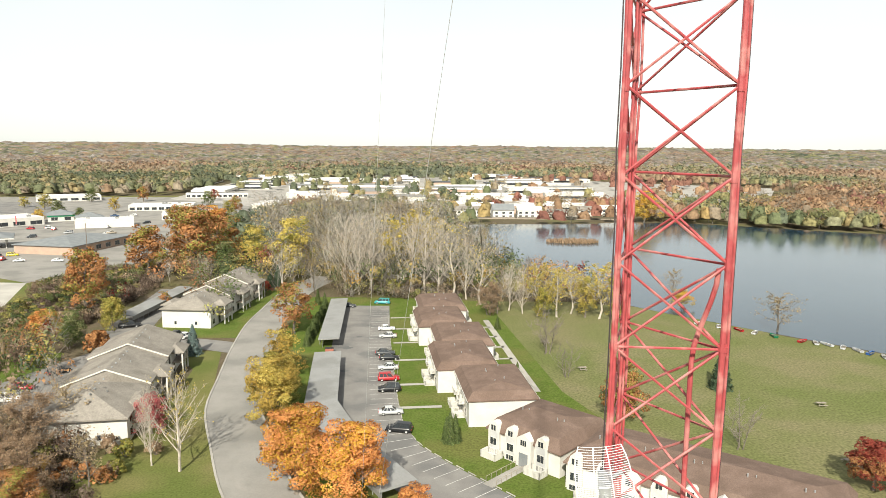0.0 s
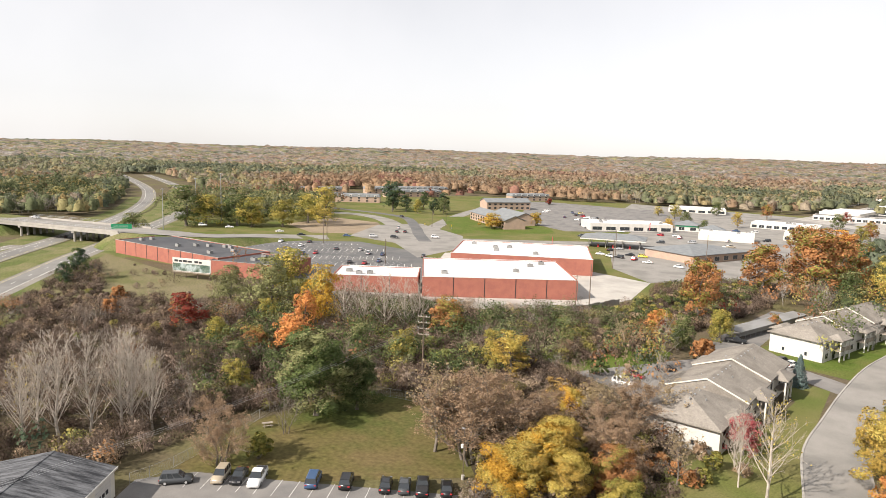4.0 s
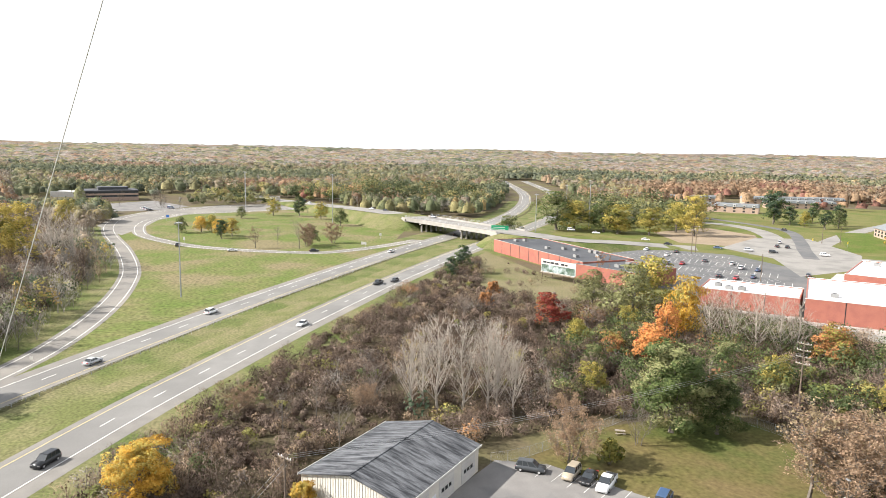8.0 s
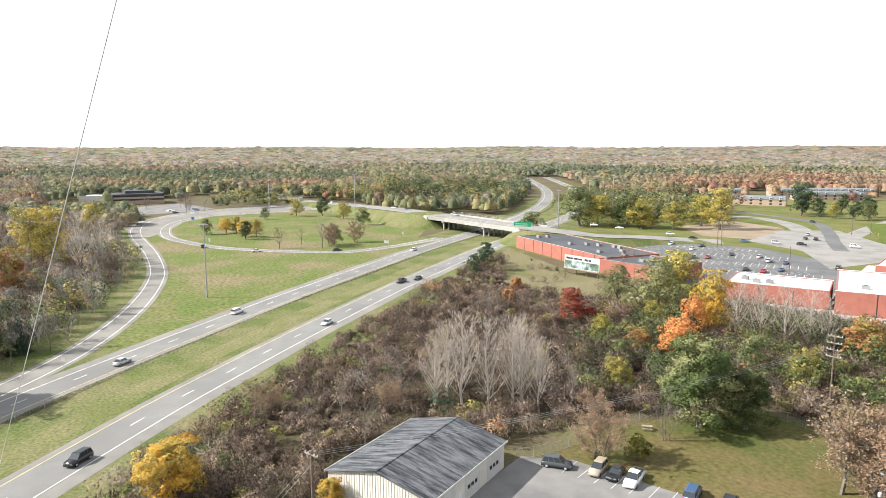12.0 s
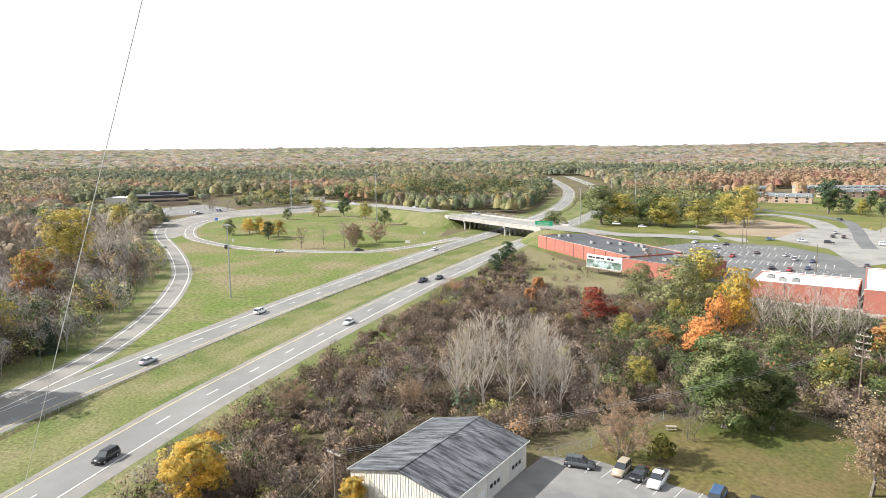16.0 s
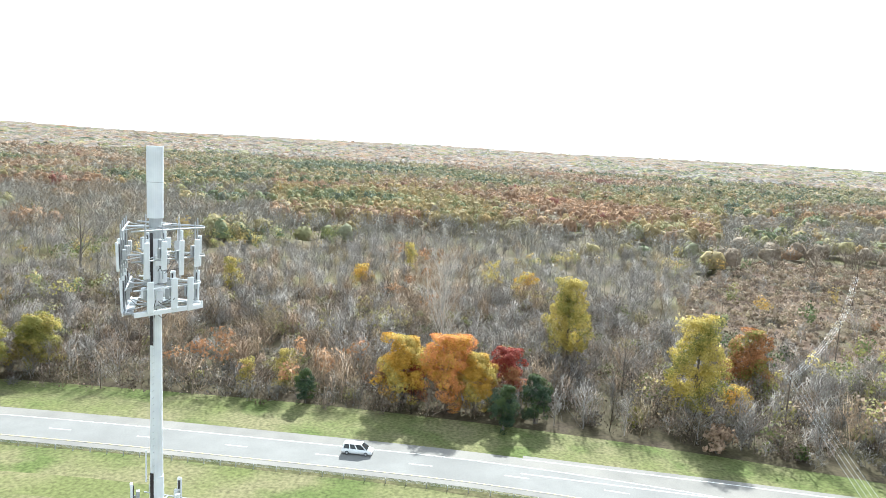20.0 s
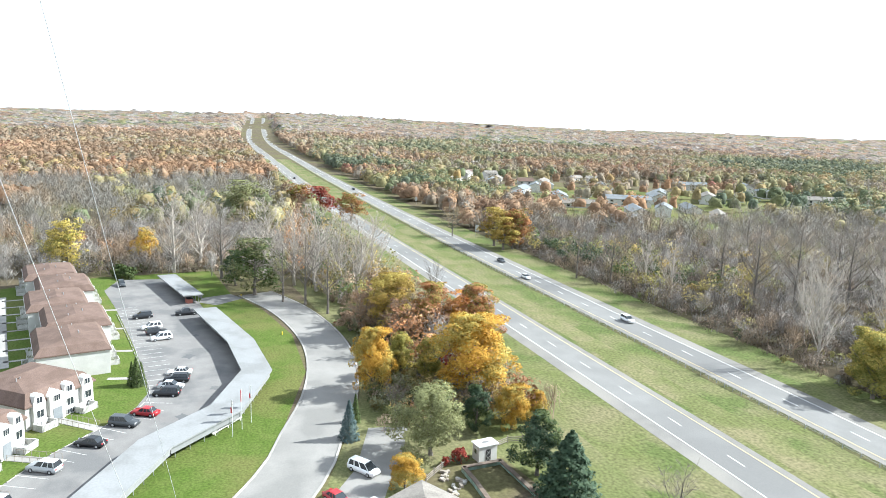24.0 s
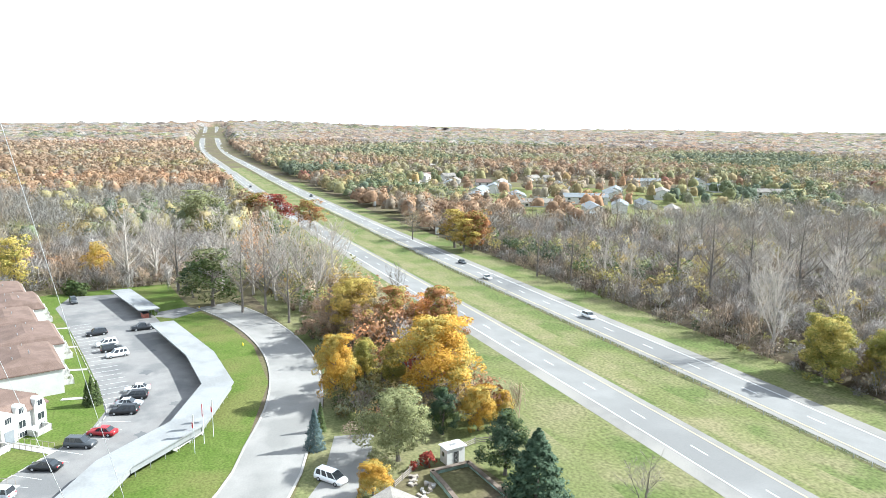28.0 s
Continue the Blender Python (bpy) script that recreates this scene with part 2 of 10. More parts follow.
M["leaves"] = material("leaves", (0.1, 0.1, 0.1), 0.8, tone="tone", grain=0.22, grain_scale=1.3, per_object=0.12, spec=0.2, thin=0.32)
M["stems"] = material("stems", (0.1, 0.1, 0.1), 0.9, tone="tone", grain=0.2, grain_scale=1.3, spec=0.1, thin=0.08)
M["green_sign"] = material("green_sign", (0.0, 0.22, 0.10), 0.5)
M["blue_sign"] = material("blue_sign", (0.03, 0.12, 0.38), 0.5)
M["yellow_sign"] = material("yellow_sign", (0.75, 0.55, 0.03), 0.5)
M["red_paint"] = material("red_paint", (0.50, 0.03, 0.035), 0.5)
M["pool_paint"] = material("pool_paint", (0.30, 0.42, 0.36), 0.8, (0.16, 0.20, 0.14), 0.8, grain=0.15)
M["worn_paint"] = material("worn_paint", (0.56, 0.55, 0.53), 0.9, (0.34, 0.33, 0.32), 0.9)
M["canopy"] = material("canopy", (0.1, 0.1, 0.1), 0.9, tone="tone", grain=0.4, grain_scale=0.6, bump=0.5, depth=0.6, spec=0.1, thin=0.12)
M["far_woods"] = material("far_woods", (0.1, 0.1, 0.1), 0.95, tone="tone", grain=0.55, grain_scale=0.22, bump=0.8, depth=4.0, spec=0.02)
M["rough_grass"] = material("rough_grass", (0.15, 0.136, 0.073), 0.95, (0.175, 0.15, 0.092), 0.12, grain=0.45, grain_scale=1.6, bump=0.5, blotch=(0.118, 0.118, 0.052), blotch_scale=0.06, spec=0.06)
M["poster_green"] = material("poster_green", (0.035, 0.075, 0.05), 0.6, (0.12, 0.16, 0.13), 0.9, grain=0.4, grain_scale=1.5, blotch=(0.3, 0.36, 0.36), blotch_scale=0.35)
M["ditch_grass"] = material("ditch_grass", (0.056, 0.062, 0.026), 0.95, (0.105, 0.095, 0.05), 0.3, grain=0.5, grain_scale=1.6, bump=0.6, spec=0.05)
M["swath_grass"] = material("swath_grass", (0.142, 0.146, 0.062), 0.95, (0.175, 0.158, 0.085), 0.15, grain=0.45, grain_scale=1.6, bump=0.5, blotch=(0.12, 0.13, 0.05), blotch_scale=0.07, spec=0.06)
M["dirt"] = material("dirt", (0.27, 0.215, 0.155), 0.95, (0.22, 0.175, 0.125), 0.1, grain=0.2, grain_scale=1.5, bump=0.4, spec=0.08)
M["guy_steel"] = material("guy_steel", (0.5, 0.5, 0.505), 0.5)
M["grey_siding"] = material("grey_siding", (0.46, 0.46, 0.46), 0.8, (0.40, 0.40, 0.40), 1.0, grain=0.06, grain_scale=6.0)
M["meadow"] = material("meadow", (0.097, 0.13, 0.034), 0.95, (0.138, 0.14, 0.056), 0.09, grain=0.5, grain_scale=0.8, bump=0.6, blotch=(0.172, 0.147, 0.082), blotch_scale=0.032, spec=0.08)
# leaf litter, its colour darkened by the shade that lies under brush
M["brush_floor"] = material("brush_floor", (0.06, 0.047, 0.032), 0.95, (0.075, 0.065, 0.036), 0.15, grain=0.35, grain_scale=1.5, bump=0.6, spec=0.08)
M["pale_concrete"] = material("pale_concrete", (0.42, 0.40, 0.365), 0.9, (0.36, 0.34, 0.31), 0.2, grain=0.1, grain_scale=4.0, bump=0.1, blotch=(0.31, 0.295, 0.27), blotch_scale=0.06)
M["marsh_floor"] = material("marsh_floor", (0.105, 0.07, 0.05), 0.95, (0.135, 0.095, 0.065), 0.1, grain=0.4, grain_scale=1.2, bump=0.6, blotch=(0.085, 0.075, 0.045), blotch_scale=0.04, spec=0.08)


# ---- building helpers ----
def part(name, bm, mat, parent=None, label=""):
    """Links a bmesh as one mesh object, under a thing or a part."""
    me = bpy.data.meshes.new(name)
    bm.to_mesh(me)
    bm.free()
    return part_mesh(name, me, mat, parent, label)


def part_mesh(name, me, mat, parent=None, label=""):
    if mat is not None and not me.materials:
        me.materials.append(M[mat] if isinstance(mat, str) else mat)
    ob = new(name, me)
    if parent is not None:
        ob.parent = parent
    if label:
        tagged(ob, label)
    return ob


def sheet(name, verts, faces, mat, parent=None, label="", smooth=False):
    me = bpy.data.meshes.new(name)
    me.from_pydata([tuple(v) for v in verts], [], faces)
    if smooth:
        me.polygons.foreach_set("use_smooth", [True] * len(me.polygons))
    me.update()
    return part_mesh(name, me, mat, parent, label)


def thing(name, label, category, at=(0, 0, 0), turn=0.0, group="", kind=""):
    ob = new(name)
    ob.matrix_basis = pose(*at, 0, 0, turn)
    return tagged(ob, label, category, group, kind)


def add_box(bm, x0, y0, z0, x1, y1, z1, m=None):
    vs = [bm.verts.new((x, y, z)) for z in (z0, z1) for x, y in ((x0, y0), (x1, y0), (x1, y1), (x0, y1))]
    fs = [bm.faces.new([vs[i] for i in f]) for f in ((3, 2, 1, 0), (4, 5, 6, 7), (0, 1, 5, 4), (1, 2, 6, 5), (2, 3, 7, 6), (3, 0, 4, 7))]
    if m is not None:
        bmesh.ops.transform(bm, matrix=m, verts=vs)
    return fs


def box(name, x0, y0, z0, x1, y1, z1, mat, parent=None, label="", bevel=0.0):
    bm = bmesh.new()
    add_box(bm, x0, y0, z0, x1, y1, z1)
    if bevel:
        bmesh.ops.bevel(bm, geom=bm.edges[:], offset=bevel, segments=1, affect="EDGES")
    return part(name, bm, mat, parent, label)


def add_tube(bm, a, b, ra, rb=None, sides=6, cap=True):
    a, b = Vector(a), Vector(b)
    rb = ra if rb is None else rb
    d = (b - a).normalized()
    u = d.orthogonal().normalized()
    v = d.cross(u)
    ring = lambda c, r: [bm.verts.new(c + r * (math.cos(k * 2 * math.pi / sides) * u + math.sin(k * 2 * math.pi / sides) * v)) for k in range(sides)]
    lo, hi = ring(a, ra), ring(b, rb)
    for k in range(sides):
        bm.faces.new((lo[k], lo[(k + 1) % sides], hi[(k + 1) % sides], hi[k]))
    if cap:
        bm.faces.new(lo[::-1])
        bm.faces.new(hi)


def add_pipe(bm, pts, r, sides=5):
    """One bent pipe through all the points."""
    pts = [Vector(q) for q in pts]
    rings = []
    for i, q in enumerate(pts):
        d = (pts[min(i + 1, len(pts) - 1)] - pts[max(i - 1, 0)]).normalized()
        u = d.cross(Vector((0.31, 0.77, 0.55))).normalized()
        v = d.cross(u)
        rings.append([bm.verts.new(q + r * (math.cos(k * 2 * math.pi / sides) * u + math.sin(k * 2 * math.pi / sides) * v)) for k in range(sides)])
    for a, b in zip(rings, rings[1:]):
        for k in range(sides):
            bm.faces.new((a[k], a[(k + 1) % sides], b[(k + 1) % sides], b[k]))


def pipe(name, pts, r, mat, parent=None, label="", sides=5):
    bm = bmesh.new()
    add_pipe(bm, pts, r, sides)
    return part(name, bm, mat, parent, label)


def tube(name, a, b, r, mat, parent=None, label="", sides=8, rb=None):
    bm = bmesh.new()
    add_tube(bm, a, b, r, rb, sides)
    return part(name, bm, mat, parent, label)


def prism(name, outline, z0, z1, mat, parent=None, label=""):
    """An upright solid over an outline in plan."""
    n = len(outline)
    area = sum(outline[i][0] * outline[(i + 1) % n][1] - outline[(i + 1) % n][0] * outline[i][1] for i in range(n))
    if area < 0:
        outline = outline[::-1]
    verts = [(x, y, z0) for x, y in outline] + [(x, y, z1) for x, y in outline]
    faces = [tuple(range(n))[::-1], tuple(range(n, 2 * n))] + [(i, (i + 1) % n, n + (i + 1) % n, n + i) for i in range(n)]
    return sheet(name, verts, faces, mat, parent, label)


def smooth_line(points, step=6.0):
    """A smooth line through the points, as an array, one point every few metres."""
    p = np.array(points, float)
    p = np.vstack([2 * p[0] - p[1], p, 2 * p[-1] - p[-2]])
    out = []
    for i in range(1, len(p) - 2):
        n = max(2, int(np.linalg.norm(p[i + 1] - p[i]) / step))
        t = np.linspace(0, 1, n, endpoint=False)[:, None]
        a, b, c, d = p[i - 1], p[i], p[i + 1], p[i + 2]
        out.append(0.5 * (2 * b + (c - a) * t + (2 * a - 5 * b + 4 * c - d) * t**2 + (3 * b - a - 3 * c + d) * t**3))
    return np.vstack(out + [p[-2:-1]])


def normals(line):
    d = np.gradient(line[:, :2], axis=0)
    d /= np.linalg.norm(d, axis=1)[:, None]
    return np.stack([-d[:, 1], d[:, 0]], 1)


def lifts(xy):
    return np.array([relief(x, y) for x, y in xy])


def relief(x, y):
    """The lie of the land: flat near by, wooded hills far off, the banks of the overpass."""
    r, az = math.hypot(x, y), math.degrees(math.atan2(y, x))
    k = min(max((r - 1100) / 2700, 0), 1)
    z = k * k * (3 - 2 * k) * (30 + 16 * noise.noise((x / 900, y / 900, 0.3)))
    east = max(0.0, 1 - abs(az + 12) / 50)
    k = min(max((r - 600) / 1900, 0), 1)
    return z + east * k * k * (3 - 2 * k) * (34 + 14 * noise.noise((x / 500, y / 500, 2.3)))


def ribbon(name, line, left, right, z, mat, parent=None, label=""):
    """A strip of ground along a line, from left to right of it in metres, at a height above the land."""
    nrm = normals(line)
    ls = np.broadcast_to(np.asarray(left, float), len(line))[:, None]
    rs = np.broadcast_to(np.asarray(right, float), len(line))[:, None]
    a, b = line[:, :2] + nrm * ls, line[:, :2] - nrm * rs
    zc = lifts(line[:, :2]) + z + (line[:, 2] if line.shape[1] > 2 else 0)
    verts = [v for p, q, h in zip(a, b, zc) for v in ((*p, h), (*q, h))]
    faces = [(2 * i, 2 * i + 1, 2 * i + 3, 2 * i + 2) for i in range(len(line) - 1)]
    return sheet(name, verts, faces, mat, parent, label)


def patch(name, outline, z, mat, parent=None, label="", thick=0.0):
    bm = bmesh.new()
    vs = [bm.verts.new((x, y, z)) for x, y in outline]
    f = bm.faces.new(vs)
    f.normal_update()
    if f.normal.z < 0:
        f.normal_flip()
    bmesh.ops.triangulate(bm, faces=[f])
    return part(name, bm, mat, parent, label)


def dashes(name, line, off, z, mat, first=0.0, length=3.8, gap=11.44, wide=0.18, parent=None):
    """A broken line beside a line."""
    nrm = normals(line)
    pts = line[:, :2] + nrm * off
    run = np.r_[0, np.cumsum(np.linalg.norm(np.diff(pts, axis=0), axis=1))]
    verts, faces = [], []
    s = first
    while s + length < run[-1]:
        p, q = ([np.interp(u, run, pts[:, k]) for k in (0, 1)] for u in (s, s + length))
        d = np.subtract(q, p) / length
        n = np.array([-d[1], d[0]]) * wide / 2
        h = relief(*p) + z
        k = len(verts)
        verts += [(*(p - n), h), (*(q - n), h), (*(q + n), h), (*(p + n), h)]
        faces.append((k, k + 1, k + 2, k + 3))
        s += length + gap
    return sheet(name, verts, faces, mat, parent)


# ---- the land ----
def make_ground():
    radii = np.r_[0.5, np.geomspace(12, 4900, 110)]
    n = 220
    ang = np.linspace(0, 2 * np.pi, n, endpoint=False)
    verts = [(r * math.cos(a), r * math.sin(a)) for r in radii for a in ang]
    verts = [(x, y, relief(x, y)) for x, y in verts]
    faces = [(i * n + j, (i + 1) * n + j, (i + 1) * n + (j + 1) % n, i * n + (j + 1) % n) for i in range(len(radii) - 1) for j in range(n)]
    faces.append(tuple(range(n))[::-1])
    return tagged(sheet("ground", verts, faces, "brush_ground", smooth=True), "rough brown and green brushland reaching wooded hills", "ground", kind="structure")


make_ground()

LAKE = [(110, 167), (165, 118), (260, 70), (400, 90), (480, 240), (420, 360), (268, 412), (241, 421), (180, 455), (128, 466), (85, 452), (11, 442), (3, 395), (18, 300), (40, 248), (62, 215), (76, 200), (92, 184)]
lake_line = smooth_line([(*p, 0) for p in LAKE + LAKE[:1]], 12)[:-1, :2]
tagged(patch("water", [tuple(p) for p in lake_line], 0.06, "water"), "calm blue lake behind the lawn", "lake", kind="structure")

FAR_CW = smooth_line([(2600, -330, 0), (1500, -195, 0), (800, -150, 0), (420, -126, 0), (190, -115.3, 0), (85, -111.2, 0), (25, -106.5, 0), (-22, -100.2, 0), (-80, -84.7, 0), (-125, -67.5, 0), (-162, -49.6, 0), (-202, -28.7, 0), (-243, -6.1, 0), (-330, 46, 0), (-420, 106, 0), (-530, 168, 0), (-660, 222, 0), (-820, 270, 0), (-1100, 330, 0)])
NEAR_CW = smooth_line([(2600, -296, 0), (1500, -163, 0), (800, -119, 0), (420, -96, 0), (162, -86, 0), (70.7, -82.4, 0), (20, -78.5, 0), (-30, -69.5, 0), (-80, -53.5, 0), (-130, -33, 0), (-160, -18.5, 0), (-186, -5.2, 0), (-225, 16, 0), (-265, 39, 0), (-330, 79, 0), (-400, 126, 0), (-510, 195, 0), (-640, 252, 0), (-820, 305, 0), (-1100, 365, 0)])
median_line = smooth_line([(900, -141, 0), (420, -111, 0), (162, -100.5, 0), (72, -96.7, 0), (20, -92.5, 0), (-30, -83.5, 0), (-80, -69, 0), (-130, -49, 0), (-172, -30, 0), (-205, -13, 0), (-255, 17, 0), (-330, 62, 0), (-410, 116, 0), (-520, 182, 0), (-650, 237, 0)])
tagged(ribbon("grass_bank", smooth_line([(-90, -100, 0), (-130, -84, 0), (-170, -70, 0), (-205, -66, 0), (-240, -66.5, 0), (-301, -76, 0), (-350, -90, 0), (-412, -113, 0), (-458, -122, 0)]), 8, 9, 0.017, "verge"), "mown grass beside the exit ramp", "grass", kind="structure")
tagged(ribbon("verge", median_line, 34, 36, 0.02, "verge"), "mown grass verges and median along the freeway", "grass", kind="structure")
# the unmown ditch and the paler mown swath of the median
_wave = np.sin(np.arange(len(median_line)) * 0.9) + np.sin(np.arange(len(median_line)) * 0.37 + 1.0)
_side = 1 if normals(median_line)[20][1] < 0 else -1
for name, near, far, mat, label in (("ditch", 6.6, 8.8, "ditch_grass", "unmown dark grass along the ditch of the median"), ("swath", -7.5, -1.5, "swath_grass", "pale mown swath in the freeway median")):
    lo, hi = near + 0.25 * _wave, far + 0.2 * _wave
    tagged(ribbon(name, median_line, *((hi, -lo) if _side > 0 else (-lo, hi)), 0.026, mat), label, "grass", kind="structure")


def make_freeway(name, line, out_side, first):
    """out_side: +1 where the outer edge lies left of the line."""
    wide, slim = 7.0, 5.4
    left, right = (wide, slim) if out_side > 0 else (slim, wide)
    road = tagged(ribbon(name, line, left, right, 0.05, "shoulder"), "two-lane grey freeway carriageway with pale shoulders", "road", kind="structure")
    ribbon("lanes", line, 3.95, 3.95, 0.07, "freeway", road)
    dashes("lane_dashes", line, 0.0, 0.09, "paint", first, parent=road)
    e = 3.75
    ribbon("edge_line", line, e + 0.09, -e + 0.09, 0.09, "paint" if out_side > 0 else "yellow_paint", road)
    ribbon("edge_line", line, -e + 0.09, e + 0.09, 0.09, "yellow_paint" if out_side > 0 else "paint", road)
    return road


make_freeway("road_freeway_far", FAR_CW, 1, 3.0)
make_freeway("road_freeway_near", NEAR_CW, -1, 3.0)


def road(name, pts, left, right, mat="asphalt", label="grey asphalt road", z=0.062, kerb=False, inset=0.0):
    line = smooth_line([(*p, 0) if len(p) == 2 else p for p in pts], 4)
    ob = tagged(ribbon(name, line, left, right, z, mat), label, "road", kind="structure")
    if inset:
        ribbon("edge_line", line, left - inset, inset - left + 0.2, z + 0.02, "paint", ob)
        ribbon("edge_line", line, 0.2 + inset - right, right - inset, z + 0.02, "paint", ob)
    if kerb:
        for k, w in ((1, left), (-1, right)):
            nrm = normals(line)
            a = line[:, :2] + nrm * k * w
            b = line[:, :2] + nrm * k * (w + 0.35)
            verts, faces = [], []
            for p, q in zip(a, b):
                verts += [(*p, 0.0), (*p, 0.17), (*q, 0.17), (*q, 0.0)]
            for i in range(len(line) - 1):
                for j in range(3):
                    faces.append((4 * i + j, 4 * i + j + 1, 4 * i + 4 + j + 1, 4 * i + 4 + j))
            sheet("kerb", verts, faces, "concrete", ob, "pale concrete kerb")
    return ob


# curved residential street round the apartments
STREET = [(-44, 262), (-50, 235), (-50.5, 205), (-50, 188), (-47, 165), (-43.5, 145), (-40.3, 128), (-34.5, 113), (-25.8, 93.5), (-10, 68), (12, 42), (38, 19), (65, 2), (91, -15.5), (104.5, -21.5), (119, -27.5), (134, -31.5), (150, -33.5), (167, -33), (185, -30), (203, -24)]
road("road_street", STREET, 4.9, 4.9, "street", "curving pale concrete street with kerbs", kerb=True)
road("road_spur", [(-66, 171.5), (-57, 169), (-47, 165)], 4, 4, label="short asphalt driveway", z=0.051)


# ---- plants ----
rng = np.random.default_rng(7)


def quad_mesh(name, verts, tones=None, soft=None):
    """A mesh of loose quads from an array (n, 4, 3), with a colour for each quad. soft: the ways that the quads' shading normals take."""
    n = len(verts)
    verts = np.array(verts, dtype=np.float32)
    if soft is not None:
        g = unit(np.cross(verts[:, 1] - verts[:, 0], verts[:, 3] - verts[:, 0]))
        back = (g * soft).sum(1) < 0
        verts[back] = verts[back][:, ::-1]
        g[back] *= -1
        soft = unit(0.72 * soft + 0.28 * g)
    me = bpy.data.meshes.new(name)
    me.vertices.add(4 * n)
    me.vertices.foreach_set("co", np.ascontiguousarray(verts, dtype=np.float32).ravel())
    me.loops.add(4 * n)
    me.loops.foreach_set("vertex_index", np.arange(4 * n, dtype=np.int32))
    me.polygons.add(n)
    me.polygons.foreach_set("loop_start", np.arange(0, 4 * n, 4, dtype=np.int32))
    if tones is not None:
        a = me.attributes.new("tone", "FLOAT_COLOR", "POINT")
        c = np.ones((n, 4, 4), np.float32)
        c[:, :, :3] = tones[:, None, :]
        a.data.foreach_set("color", c.ravel())
    me.update(calc_edges=True)
    if soft is not None:
        me.polygons.foreach_set("use_smooth", np.ones(n, bool))
        me.normals_split_custom_set_from_vertices(np.repeat(soft, 4, 0).astype(np.float32))
    return me


def unit(v):
    return v / np.maximum(np.linalg.norm(v, axis=-1, keepdims=True), 1e-9)


def leaf_quads(centres, facing, size, loose=0.55):
    """Small bent-looking clumps of leaves: a quad at each centre, facing roughly outwards."""
    n = len(centres)
    f = unit(facing + rng.normal(0, loose, (n, 3)))
    u = unit(np.cross(f, rng.normal(0, 1, (n, 3))))
    v = np.cross(f, u)
    s = (np.asarray(size) * rng.uniform(0.6, 1.25, n))[:, None]
    k = rng.uniform(0.55, 1.0, (n, 1))
    a, b = u * s * 0.5, v * s * 0.5 * k
    j = lambda: rng.normal(0, 0.12, (n, 3)) * s
    return np.stack([centres - a - b + j(), centres + a - b + j(), centres + a + b + j(), centres - a + b + j()], 1)


def sticks(a, b, wa, wb):
    """Slim flat twigs from a to b, as quads with two faces turned to either side."""
    d = unit(b - a)
    u = unit(np.cross(d, rng.normal(0, 1, a.shape)))
    wa, wb = np.broadcast_to(wa, len(a))[:, None], np.broadcast_to(wb, len(a))[:, None]
    return np.stack([a - u * wa / 2, a + u * wa / 2, b + u * wb / 2, b - u * wb / 2], 1)


def crown_points(n, lobes, rx, rz, base):
    """Points on the outside of a crown of several boughs, each with smaller tufts on it, and their outward ways."""
    cs = []
    for k in range(lobes):
        a = k * 2.4 + rng.uniform(-0.6, 0.6)
        h = (k + rng.uniform(0.1, 0.9)) / lobes * 0.8 + 0.08
        r = rx * (1 - 0.6 * abs(2 * h - 0.7)) * rng.uniform(0.35, 0.68)
        cs.append((r * math.cos(a), r * math.sin(a), base + rz * h, rx * rng.uniform(0.34, 0.5)))
    cs.append((0, 0, base + rz * 0.48, rx * 0.55))
    cs.append((rx * rng.uniform(-0.15, 0.15), rx * rng.uniform(-0.15, 0.15), base + rz * 0.84, rx * 0.34))
    cs = np.array(cs)
    tall = min(1.3, 0.5 * rz / rx + 0.4)
    tufts, each = [], 9
    for c in cs:
        w = unit(rng.normal(0, 1, (each, 3)))
        w[:, 2] = np.where(w[:, 2] < -0.5, -w[:, 2], w[:, 2])
        at = c[:3] + w * c[3] * np.array([1, 1, tall]) * rng.uniform(0.6, 1.0, (each, 1))
        tufts.append(np.column_stack([at, c[3] * rng.uniform(0.26, 0.5, each), np.tile(c[:3], (each, 1))]))
    tufts = np.vstack(tufts)
    share = tufts[:, 3] ** 2
    i = rng.choice(len(tufts), n, p=share / share.sum())
    t = tufts[i]
    w = unit(rng.normal(0, 1, (n, 3)) + 0.5 * unit(t[:, :3] - t[:, 4:7]))
    p = t[:, :3] + w * t[:, 3:4] * rng.uniform(0.7, 1.15, (n, 1)) * np.array([1, 1, 0.85])
    p[:, 2] = np.minimum(p[:, 2], base + rz * 1.02)
    mid = np.array([0, 0, base + rz * 0.42])
    return p, unit(0.75 * w + 0.5 * unit(t[:, :3] - t[:, 4:7]) + 0.35 * unit(p - mid) + np.array([0, 0, 0.12]))


